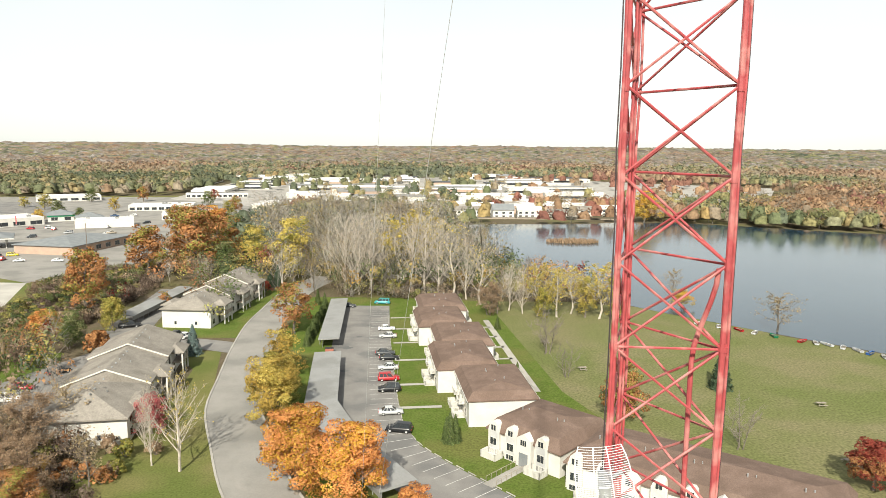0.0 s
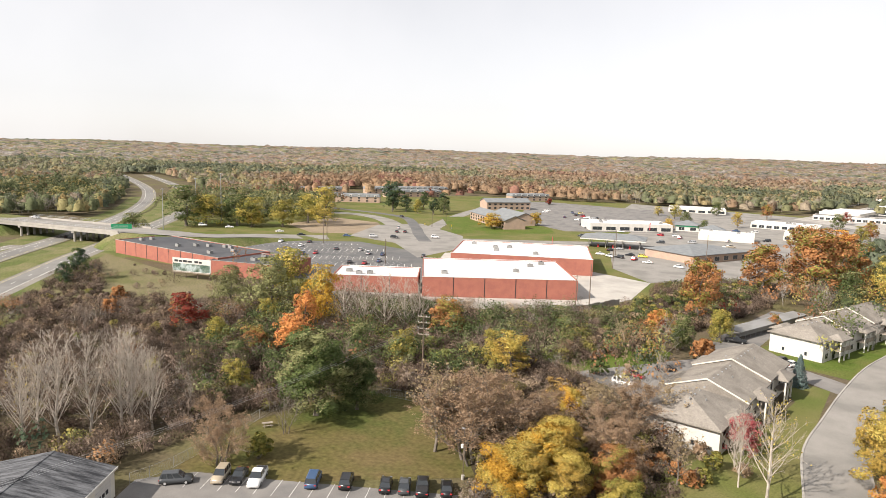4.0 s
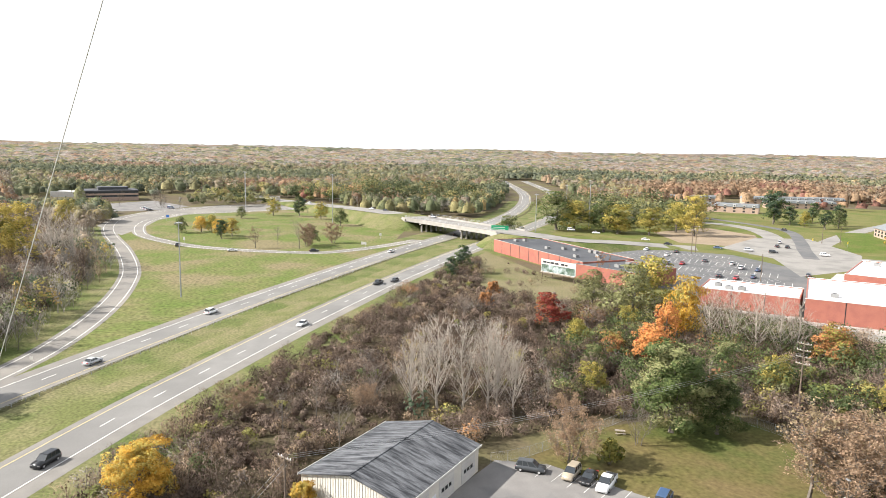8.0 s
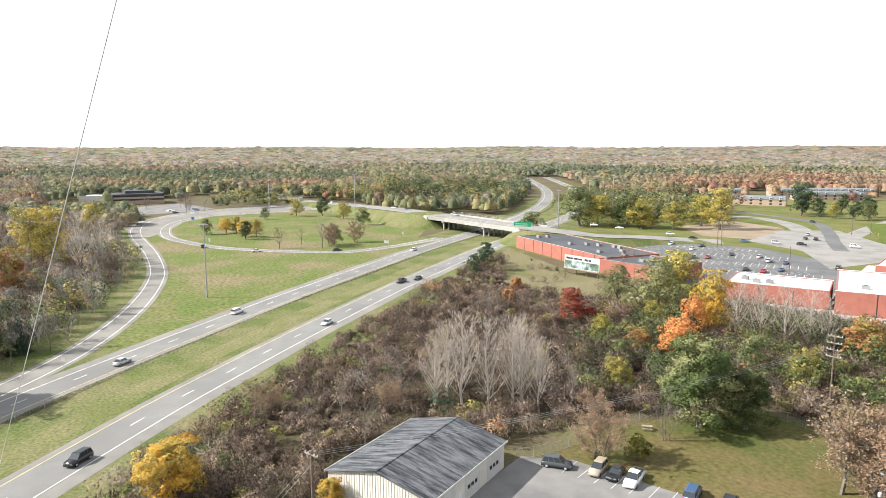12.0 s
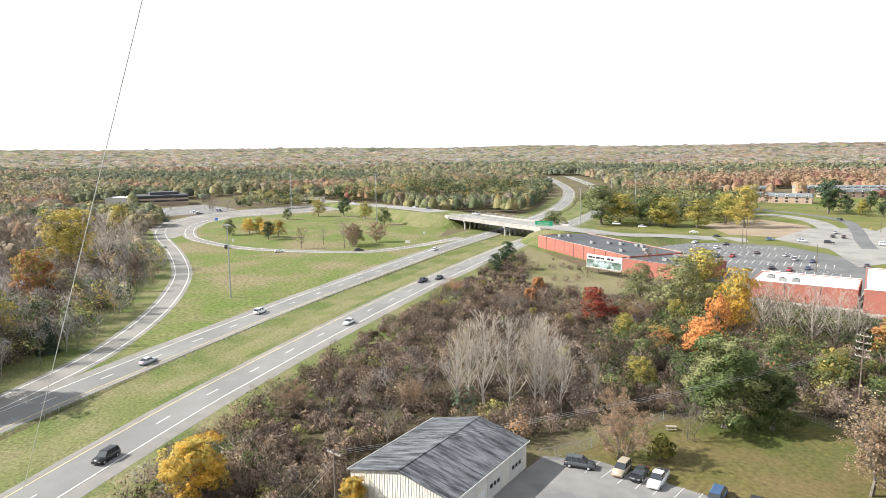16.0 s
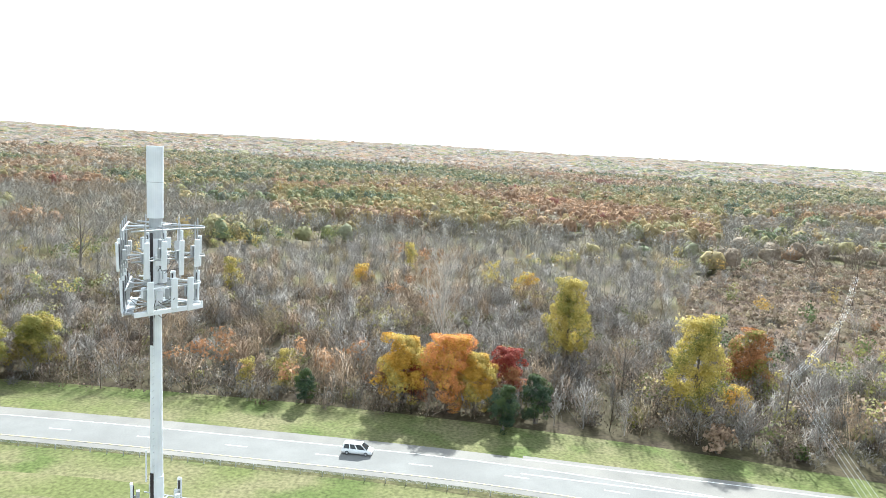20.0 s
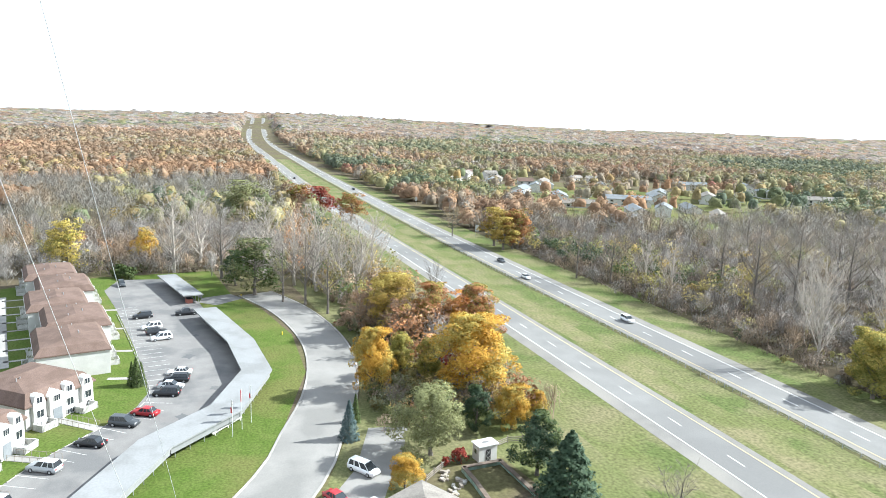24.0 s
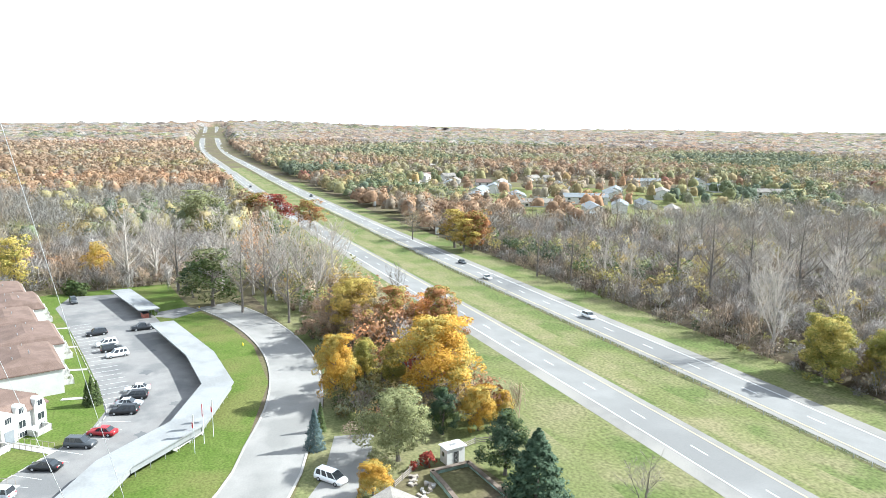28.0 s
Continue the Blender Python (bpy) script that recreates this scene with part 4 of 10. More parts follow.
        limb = rng.uniform(0, 1, len(b)) < 0.12
        a = b - d * (high * rng.uniform(0.1, 0.3, len(b)))[:, None]
        a[limb] = np.column_stack([ctr[limb] + 0.12 * out[limb, :2], b[limb, 2] - high[limb] * rng.uniform(0.25, 0.5, limb.sum())])
        a[:, 2] = np.maximum(a[:, 2], low)
        s = np.repeat(np.broadcast_to(size, n)[bare_i], twigs) * np.where(limb, 0.2, 0.13)
        foot = np.column_stack([xy[bare_i], z0[bare_i] - 0.1])
        tip = foot + np.column_stack([rng.normal(0, 0.5, (len(foot), 2)), tall[bare_i] * 0.9])
        q = np.concatenate([sticks(a, b, s, s * 0.35), sticks(foot, tip, tall[bare_i] * 0.024, 0.06), sticks(foot, tip, tall[bare_i] * 0.024, 0.06)])
        t = np.clip(np.repeat(col[bare_i].mean(1), twigs, 0) * rng.normal(1, 0.08, (len(b), 1)), 0.01, 0.9)
        t = np.concatenate([t, np.tile(t[::twigs] * 0.9, (2, 1))])
        soft = np.concatenate([(w[bare_i] if mass else np.concatenate([w[bare_i], w[bare_i]], 1)).reshape(-1, 3), unit(rng.normal(0, 1, (2 * len(foot), 3)) + np.array([0, 0, 0.2]))])
        ob = part_mesh(name, quad_mesh(name, q, t, soft), "stems")
        tagged(ob, label.replace("autumn", "leafless grey"), "woods", kind="stuff")


# ---- ground surfaces round the buildings ----
def surface(name, outline, z, mat, label, category="lawn"):
    return tagged(patch(name, outline, z, mat), label, category, kind="structure")


surface("lawn_lake", [(8, 222), (40, 222), (70, 213), (92, 183), (110, 166), (165, 117), (240, 60), (225, 45), (160, 38), (110, 35), (60, 80), (30, 110), (18, 140)], 0.025, "dry_lawn", "wide mown lawn between the apartments and the lake")
surface("lawn_court", [(-14, 226), (14, 222), (25, 138), (34, 112), (60, 85), (110, 40), (160, 42), (222, 50), (235, 20), (238, -14), (205, -17), (183, -24), (160, -27.5), (134, -26), (104, -16), (90, -9), (50, 13), (5, 50), (-20, 95), (-30, 118), (-37, 145), (-43, 185), (-44, 226)], 0.03, "bright_lawn", "bright green mown lawn round the apartments")
HOME_GREEN = [(298, -222), (420, -212), (600, -225), (660, -320), (580, -500), (530, -580), (375, -500), (325, -390), (292, -285)]
surface("lawn_west", [(-42, 82), (-58, 92), (-52, 120), (-56, 150), (-66, 164), (-54, 164), (-48, 140), (-44, 125), (-36, 108), (-29, 92)], 0.028, "lawn", "grass strip beside the street")
surface("lawn_house", [(-80, 183), (-66, 176), (-54, 176), (-53, 200), (-54, 236), (-60, 236), (-76, 236)], 0.028, "bright_lawn", "green lawn beside the grey-roofed house")
surface("lawn_nook", [(-112, 130), (-88, 128), (-86, 150), (-92, 162), (-110, 152)], 0.028, "bright_lawn", "small green lawn among the brush")
surface("yard_lawn", [(-73, 73), (-100, 90), (-118, 80), (-113, 50), (-104, 38), (-98, 43), (-89, 50)], 0.028, "yard_grass", "patchy lawn behind a fence")
surface("loop_lawn", [(-175, -53), (-300, -62), (-420, -108), (-510, -108), (-545, -60), (-600, -5), (-540, 60), (-440, 70), (-330, 40), (-235, -12)], 0.024, "meadow", "grass inside the freeway ramps")
surface("hill_grass", [(-250, 45), (-330, 92), (-255, 100), (-205, 120), (-195, 80), (-215, 50)], 0.024, "rough_grass", "sloping tan rough grass below the brick shop")
surface("corner_lawn", [(-395, 348), (-312, 286), (-281, 345), (-304, 366), (-345, 374), (-392, 366)], 0.06, "bright_lawn", "lawn in front of the brick office")
surface("yard_lot", [(-84, 12), (-104, 32), (-101, 40), (-91, 48.5), (-70.5, 67), (-63, 60), (-66, 30)], 0.05, "asphalt", "worn grey parking area beside the shed", "parking lot")
LOT = [(-32, 214), (-16.8, 214), (-13.5, 175), (-9.2, 136), (-7, 120.5), (-3.5, 111), (1, 105), (14, 90), (32, 71), (55, 49), (74, 35), (90, 27.5), (106, 19), (113.7, 13.4), (119.1, 9), (123.6, 5.6), (131, 3.5), (146, 5), (166, 8), (196, 13), (216, 17), (230, 14), (228, -1), (196, -8), (170, -12), (148, -14.5), (134, -16), (112, -5), (92, 7), (60, 30), (30, 56), (5, 82), (-12, 102), (-22, 122), (-27, 160)]
surface("parking_lot", LOT, 0.06, "asphalt", "worn grey asphalt parking lot with painted stalls", "parking lot")
surface("drive_link", [(196, -8), (192, -12.5), (198, -20), (204, -17), (201, -9)], 0.058, "asphalt", "short asphalt link to the street", "driveway")
surface("house_lot", [(-97, 128), (-76, 124), (-74, 158), (-66, 164), (-66, 178), (-79, 181), (-90, 238), (-98, 236), (-92, 185), (-84, 165)], 0.052, "asphalt", "asphalt yard behind the grey-roofed houses", "parking lot")
surface("shop_lot", [(-358, 150), (-309, 214), (-268, 218), (-250, 208), (-225, 195), (-198, 165), (-222, 140), (-260, 120), (-330, 130)], 0.05, "dark_asphalt", "dark new asphalt parking lot with white stalls", "parking lot")
surface("store_apron", [(-205, 128), (-165, 150), (-136, 178), (-136, 210), (-150, 245), (-240, 250), (-255, 228), (-196, 160)], 0.045, "pale_concrete", "pale concrete yard round the brick store", "parking lot")
surface("shop_yard", [(-150, 245), (-122, 290), (-132, 480), (-180, 660), (-420, 640), (-330, 470), (-262, 400), (-230, 330), (-180, 262)], 0.04, "street", "pale worn asphalt yards of the shops", "parking lot")
surface("house_drive", [(80, -17), (91.5, -25.5), (104.5, -31), (103, -37.5), (95, -34), (84, -28), (72, -22)], 0.05, "street", "cracked concrete driveway", "driveway")

surface("town_green", [(-140, 190), (-205, 130), (-330, 92), (-420, 150), (-470, 200), (-560, 330), (-640, 420), (-560, 560), (-420, 640), (-170, 690), (-118, 520), (-125, 300)], 0.012, "lawn", "grass between the shops and roads")
surface("office_lot", [(-492, 524), (-474, 566), (-386, 577), (-332, 593), (-240, 434), (-287, 362), (-351, 386), (-420, 470)], 0.05, "asphalt", "wide grey parking lot beside the brick office", "parking lot")
surface("building_site", [(-404, 222), (-356, 212), (-336, 236), (-352, 262), (-384, 281), (-426, 274)], 0.045, "dirt", "bare tan earth of a building site", "ground")
surface("rough_grass", [(24, 24), (60, -4.5), (88, -20.5), (103, -27), (118, -33), (134, -37.3), (150, -39.3), (210, -36), (240, -48), (240, -62), (160, -66), (90, -64), (40, -60), (0, -50), (-40, -34), (-50, -10), (-20, 20)], 0.022, "dry_lawn", "rough leaf-strewn grass between street and freeway")
surface("estate_lawn", HOME_GREEN, 0.03, "lawn", "mown grass between the houses of an estate")

# ramps and cross road of the interchange
RAMP = smooth_line([(-16, -105.6, 0), (-60, -98.6, 0), (-85, -92.5, 0), (-120, -76.5, 0), (-150, -66, 0), (-168, -61, 0), (-182, -58.6, 0), (-205, -57, 0), (-235, -57.5, 0), (-270, -61, 0), (-301, -67, 0), (-350, -81, 0), (-412, -102, 0), (-458, -113, 0), (-503, -116, 0), (-545, -103, 0), (-570, -82, 0), (-596, -52, 0), (-606, -20, 0), (-625, 5, 0)], 12)
road("road_ramp", RAMP, 3.8, 4.2, "shoulder", "curving grey exit ramp", inset=1.3)
RING = smooth_line([(-375, 65, 0), (-352, 42, 0), (-336, 20, 0), (-333, 6, 0), (-341, -20, 0), (-357, -48, 0), (-380, -68, 0), (-407, -84, 0), (-450, -94, 0), (-488, -94, 0), (-527, -81, 0), (-541, -54, 0), (-555, -26, 0), (-580, 6, 0)], 12)
road("road_loop", RING, 3.8, 3.8, "shoulder", "curving loop ramp", z=0.06, inset=1.3)
surface("ramp_apron", [(-405, -94), (-452, -119), (-504, -121.5), (-550, -108), (-580, -86), (-608, -59), (-616, -27), (-632, 10), (-575, 14), (-551, -26), (-537, -52), (-523.5, -77), (-486, -90), (-450, -90)], 0.052, "shoulder", "broad pale pavement where the ramps join", "road")
surface("works_lot", [(-548, -126), (-562, -97), (-592, -86), (-652, -124), (-600, -168), (-565, -205), (-552, -200)], 0.04, "asphalt", "office parking lot with rows of cars", "parking lot")
CROSS = [(-760, -90, 0), (-660, -20, 0.5), (-560, 22, 4.0), (-470, 57, 6.9), (-429, 75, 6.9), (-357, 110, 6.9), (-342, 124, 6.2), (-336, 142, 4.5), (-342, 172, 2.0), (-334, 207, 0), (-310, 240, 0), (-270, 285, 0), (-225, 345, 0), (-190, 420, 0), (-160, 520, 0), (-120, 700, 0)]
road("road_cross", CROSS, 9, 9, "street", "wide cross road over the freeway", z=0.065)
road("road_side", [(-300, 236, 0), (-330, 256, 0), (-358, 277, 0), (-408, 300, 0), (-448, 300, 0), (-480, 270, 0), (-530, 245, 0)], 6, 6, "street", "pale curving side road", z=0.07)
road("road_lane", [(-292, 246, 0), (-322, 266, 0), (-351, 287, 0), (-400, 318, 0), (-440, 323, 0), (-500, 316, 0), (-560, 330, 0)], 3.6, 3.6, "dark_asphalt", "side lane of dark new asphalt", z=0.09)
surface("crossing", [(-334, 224), (-372, 272), (-366, 304), (-300, 282), (-262, 246), (-250, 206), (-296, 228)], 0.058, "street", "broad pale road junction", "road")
road("road_mart", [(-300, 245, 0), (-370, 330, 0), (-430, 420, 0), (-480, 520, 0)], 5, 5, "street", "access road", z=0.056)


def bank(name, line, half, foot):
    """The earth bank that carries a raised road."""
    nrm = normals(line)
    verts, faces = [], []
    for p, n in zip(line, nrm):
        h = max(p[2] - 0.05, -0.1)
        for o, z in ((half + foot * h, -0.1), (half, h), (-half, h), (-half - foot * h, -0.1)):
            verts.append((p[0] + n[0] * o, p[1] + n[1] * o, z))
    for i in range(len(line) - 1):
        for j in range(3):
            faces.append((4 * i + j, 4 * i + 4 + j, 4 * i + 5 + j, 4 * i + 1 + j))
    return tagged(sheet(name, verts, faces, "verge"), "grassy bank of the overpass", "bank", kind="structure")


bank("ground_bank_south", smooth_line([(-660, -20, 0.3), (-560, 22, 4.0), (-470, 57, 6.8), (-433, 73, 6.8), (-420, 79, 0.0)], 8), 11, 2.0)
bank("ground_bank_north", smooth_line([(-366, 105, 0.0), (-355, 111, 6.6), (-342, 124, 6.0), (-336, 142, 4.4), (-342, 172, 1.9), (-334, 207, 0.0)], 8), 10.5, 2.0)


def make_bridge():
    b = thing("bridge", "pale concrete road bridge over the freeway", "bridge", (-393, 92.5, 0), 26)
    box("deck", -42, -10.5, 5.4, 42, 10.5, 6.75, "concrete", b)
    for y in (-10.6, 10.2):
        box("parapet", -44, y, 6.75, 44, y + 0.4, 7.7, "concrete", b)
        bm = bmesh.new()
        for k in range(-10, 11):
            add_tube(bm, (k * 4, y + 0.2, 7.7), (k * 4, y + 0.2, 9.0), 0.05)
        for z in (8.3, 8.95):
            add_tube(bm, (-42, y + 0.2, z), (42, y + 0.2, z), 0.05)
        part("railing", bm, "galvanised", b)
    for x in (-24.7, 13.5):
        for k in range(6):
            tube("pier", (x, -9 + 3.6 * k, -0.05), (x, -9 + 3.6 * k, 4.5), 0.6, "concrete", b, sides=10)
        box("pier_cap", x - 0.8, -10.2, 4.45, x + 0.8, 10.2, 5.4, "concrete", b)
    for x in (-45, 39.5):
        box("abutment", x, -11, -0.05, x + 5.5, 11, 6.7, "concrete", b)
    return b


make_bridge()


# ---- houses ----
def gable(name, x0, x1, y0, y1, z, rise, mat, parent, over=0.4, label=""):
    """A gabled roof of some thickness over a rectangle; the ridge runs along x."""
    t = 0.22
    ym = (y0 + y1) / 2
    prof = [(y0 - over, z), (ym, z + rise), (y1 + over, z), (y1 + over, z - t), (ym, z + rise - t), (y0 - over, z - t)]
    verts = [(e, a, b) for e in (x1 + over, x0 - over) for a, b in prof]
    faces = [(0, 1, 4, 5), (1, 2, 3, 4), (11, 10, 7, 6), (10, 9, 8, 7)] + [(i, 6 + i, 6 + (i + 1) % 6, (i + 1) % 6) for i in range(6)]
    return sheet(name, verts, faces, mat, parent, label)


def hip(name, x0, x1, y0, y1, z, rise, mat, parent, over=0.5, run=None, label=""):
    """A hipped roof with a fascia; run: how far the ridge stays from the ends."""
    x0, x1, y0, y1 = x0 - over, x1 + over, y0 - over, y1 + over
    run = (y1 - y0) / 2 if run is None else run
    ym = (y0 + y1) / 2
    verts = [(x0, y0, z), (x1, y0, z), (x1, y1, z), (x0, y1, z), (x0, y0, z - 0.25), (x1, y0, z - 0.25), (x1, y1, z - 0.25), (x0, y1, z - 0.25), (x0 + run, ym, z + rise), (x1 - run, ym, z + rise)]
    faces = [(0, 1, 9, 8), (2, 3, 8, 9), (1, 2, 9), (3, 0, 8), (4, 5, 1, 0), (5, 6, 2, 1), (6, 7, 3, 2), (7, 4, 0, 3), (7, 6, 5, 4)]
    return sheet(name, verts, faces, mat, parent, label)


def mansard(name, x0, x1, y0, y1, z, steep, inset, rise, mat, parent):
    """A roof with steep lower slopes and a low ridge above them."""
    ym = (y0 + y1) / 2
    lo = [(x0, y0), (x1, y0), (x1, y1), (x0, y1)]
    hi = [(x0 + inset, y0 + inset), (x1 - inset, y0 + inset), (x1 - inset, y1 - inset), (x0 + inset, y1 - inset)]
    verts = [(*p, z - 0.25) for p in lo] + [(*p, z) for p in lo] + [(*p, z + steep) for p in hi] + [(x0 + inset + 3, ym, z + steep + rise), (x1 - inset - 3, ym, z + steep + rise)]
    faces = [(3, 2, 1, 0)] + [(i, (i + 1) % 4, 4 + (i + 1) % 4, 4 + i) for i in range(4)] + [(4 + i, 4 + (i + 1) % 4, 8 + (i + 1) % 4, 8 + i) for i in range(4)]
    faces += [(8, 9, 13, 12), (10, 11, 12, 13), (9, 10, 13), (11, 8, 12)]
    return sheet(name, verts, faces, mat, parent)


def window(parent, x, y, z, w, h, side=-1, bars=1, along="x"):
    """A window with a white frame and dark panes, on a wall that faces -y (side -1) or +y, or x."""
    t = 0.06
    if along == "x":
        f = box("window", x - w / 2 - 0.08, min(y, y + side * t), z - 0.08, x + w / 2 + 0.08, max(y, y + side * t), z + h + 0.08, "white_wall", parent)
        n = bars + 1
        for k in range(n):
            a = x - w / 2 + k * w / n
            box("pane", a + 0.04, min(y + side * t, y + side * (t + 0.02)), z, a + w / n - 0.04, max(y + side * t, y + side * (t + 0.02)), z + h, "window", f)
    else:
        f = box("window", min(y, y + side * t), x - w / 2 - 0.08, z - 0.08, max(y, y + side * t), x + w / 2 + 0.08, z + h + 0.08, "white_wall", parent)
        n = bars + 1
        for k in range(n):
            a = x - w / 2 + k * w / n
            box("pane", min(y + side * t, y + side * (t + 0.02)), a + 0.04, z, max(y + side * t, y + side * (t + 0.02)), a + w / n - 0.04, z + h, "window", f)
    return f


def plain_window(parent, x, y, z, w, h, side=-1, along="x"):
    """A dark window set a little proud, for houses far off."""
    t = 0.05 * side
    if along == "x":
        return box("window", x - w / 2, min(y, y + t), z, x + w / 2, max(y, y + t), z + h, "window", parent)
    return box("window", min(y, y + t), x - w / 2, z, max(y, y + t), x + w / 2, z + h, "window", parent)


def vent(parent, x, y, z, h=0.45, r=0.085, mat="galvanised"):
    tube("roof_vent", (x, y, z - 0.6), (x, y, z + h), r, mat, parent, sides=6)


def slat_box(parent, name, x0, y0, x1, y1, z0, z1, mat="white_wall"):
    """A patio box fenced with upright boards."""
    bm = bmesh.new()
    for (ax, ay), (bx, by) in (((x0, y0), (x1, y0)), ((x1, y0), (x1, y1)), ((x1, y1), (x0, y1)), ((x0, y1), (x0, y0))):
        n = max(2, int(math.hypot(bx - ax, by - ay) / 0.22))
        for k in range(n + 1):
            x, y = ax + (bx - ax) * k / n, ay + (by - ay) * k / n
            add_box(bm, x - 0.07, y - 0.07, z0, x + 0.07, y + 0.07, z1)
    add_box(bm, x0 + 0.02, y0 + 0.02, z0, x1 - 0.02, y1 - 0.02, z0 + 0.15)
    return part(name, bm, mat, parent)


def row_house(x, y, turn, length=17.0, width=12.6, first=False):
    """A plain-ended two-storey town house with a brown mansard roof. Front faces -y."""
    b = thing("apartment_house", "white two-storey apartment house with brown shingle mansard roof", "house", (x, y, 0), turn, "town house row")
    l, w = length / 2, width / 2
    prism("wall", [(-l, -w), (l, -w), (l, w), (-l, w)], 0, 5.1, "white_wall", b)
    mansard("roof", -l - 0.25, l + 0.25, -w - 0.35, w + 0.35, 5.05, 1.35, 1.1, 0.85, "brown_shingle", b)
    for s in (-1, 1):
        for px in (-l * 0.6, 0.0, l * 0.6):
            window(b, px, s * w, 1.0, 1.4, 1.2, s)
            window(b, px, s * w, 3.4, 1.4, 1.2, s)
        for px in (-l * 0.3, l * 0.3):
            d = box("door", px - 0.5, s * (w + 0.04) - 0.04, 0.15, px + 0.5, s * (w + 0.04) + 0.04, 2.2, "cream_wall", b)
            slat_box(b, "patio_fence", px - 1.5, min(s * w, s * (w + 2.2)), px + 1.5, max(s * w, s * (w + 2.2)), 0, 1.1)
            slat_box(b, "balcony", px - 1.3, min(s * w, s * (w + 1.3)), px + 1.3, max(s * w, s * (w + 1.3)), 2.6, 3.5)
    for px, py in ((-2, -1.5), (-1.1, -1.5), (3, 1.2), (4.2, -0.8), (-4.5, 1.5)):
        vent(b, px, py, 7.0, 0.45)
    box("gutter", -l - 0.35, -w - 0.45, 4.85, l + 0.35, -w - 0.3, 5.0, "white_wall", b)
    box("gutter", -l - 0.35, w + 0.3, 4.85, l + 0.35, w + 0.45, 5.0, "white_wall", b)
    return b


u = radians(96.8)
for k, off in enumerate((-2.2, 1.6, -0.6, 2.6, 0.6)):
    s = 128.5 + k * 16.9
    row_house(8.0 - (s - 128.5) * 0.119 - off * 0.99, s + off * 0.119, 96.8 + 180)
for k, off in enumerate((-1.4, 0.9, -1.6, 1.2, -1.0)):
    s = k * 17.6
    row_house(151.5 + s * 0.982 + off * 0.18, 17.0 + s * 0.187 - off * 0.98, 10.8)


def bay(parent, x, y, wide=2.3, window_low=True):
    """A white bay that runs up through the steep roof and ends in a small arched dormer."""
    w = wide / 2
    prof = [(-w, 0.0), (w, 0.0), (w, 4.15), (w * 0.66, 5.35), (w * 0.3, 5.65), (-w * 0.3, 5.65), (-w * 0.66, 5.35), (-w, 4.15)]
    n = len(prof)
    verts = [(x + a, y - 0.55, b) for a, b in prof] + [(x + a, y + 1.4, b) for a, b in prof]
    faces = [tuple(range(n)), tuple(range(n, 2 * n))[::-1]] + [(i, n + i, n + (i + 1) % n, (i + 1) % n) for i in range(n)]
    d = sheet("dormer", verts, faces, "white_wall", parent)
    box("panel", x - w * 0.74, y - 0.585, 0.12, x + w * 0.74, y - 0.55, 4.2, "grey_siding", d, "pale grey siding between the windows")
    y -= 0.03
    window(parent, x, y - 0.55, 4.2, 1.0, 0.9, -1, 1)
    window(parent, x, y - 0.55, 1.75, 1.3, 1.15, -1, 1)
    if window_low:
        window(parent, x, y - 0.55, 0.25, 1.5, 0.75, -1, 2)


def dormer_house(x, y, turn, length, bays, door_at, patios, depth=14.0, label="white apartment house with arched dormers in a brown roof"):
    """x, y: the left end of its front, which faces -y."""
    b = thing("apartment_house", label, "house", (x, y, 0), turn, "dormer houses")
    prism("wall", [(0, 0), (length, 0), (length, depth), (0, depth)], 0, 4.1, "white_wall", b)
    mansard("roof", -0.35, length + 0.35, -0.4, depth + 0.4, 4.1, 1.7, 1.3, 1.1, "brown_shingle", b)
    for px in bays:
        bay(b, px, 0)
    for px in door_at:
        e = sheet("entrance", [(px - 1.4, -0.9, 0), (px + 1.4, -0.9, 0), (px + 1.4, -0.9, 4.6), (px, -0.9, 5.5), (px - 1.4, -0.9, 4.6), (px - 1.4, 1.2, 0), (px + 1.4, 1.2, 0), (px + 1.4, 1.2, 4.6), (px, 1.2, 5.5), (px - 1.4, 1.2, 4.6)], [(0, 1, 2, 3, 4), (1, 6, 7, 2), (2, 7, 8, 3), (3, 8, 9, 4), (4, 9, 5, 0)], "white_wall", b)
        box("door", px - 0.85, -0.97, 0.1, px + 0.85, -0.9, 2.3, "slate_roof", e)
        window(b, px, -0.9, 3.6, 1.2, 0.9, -1, 2)
        box("walkway", px - 0.9, -9.5, -0.02, px + 0.9, -0.9, 0.1, "concrete", b)
        for k in (-1.0, 1.0):
            bm = bmesh.new()
            for j in range(7):
                add_tube(bm, (px + k, -1.5 - j * 1.2, 0), (px + k, -1.5 - j * 1.2, 0.95), 0.04)
            add_tube(bm, (px + k, -1.5, 0.95), (px + k, -8.7, 0.95), 0.04)
            part("handrail", bm, "weathered_wood", b)
    for px in patios:
        slat_box(b, "patio_fence", px - 1.5, -2.6, px + 1.5, -0.6, 0, 1.15)
    for k in range(int(length / 7)):
        vent(b, 3 + k * 7, 5.2, 6.6, 0.5)
        vent(b, 4 + k * 7, 5.6, 6.6, 0.35)
    return b


dormer_house(7.9, 109.6, -44, 14.2, (1.5, 5.0, 11.0), (7.9,), (2.0, 10.8))
dormer_house(18.6, 97.2, -35, 36, (1.6, 6.0, 14.0, 18.2, 26.0, 30.2, 34.4), (10.0, 22.2), (4.0, 14.0, 28))
dormer_house(119.2, 21.2, -41, 13.4, (2.2, 8.0, 11.7), (5.2,), (2.2, 10.2))
dormer_house(86.5, 35.2, -27, 32, (2.0, 8.0, 12.0, 19.5, 24.0, 30.0), (16.0, 27.0), (8.0, 22.0, 29.8))


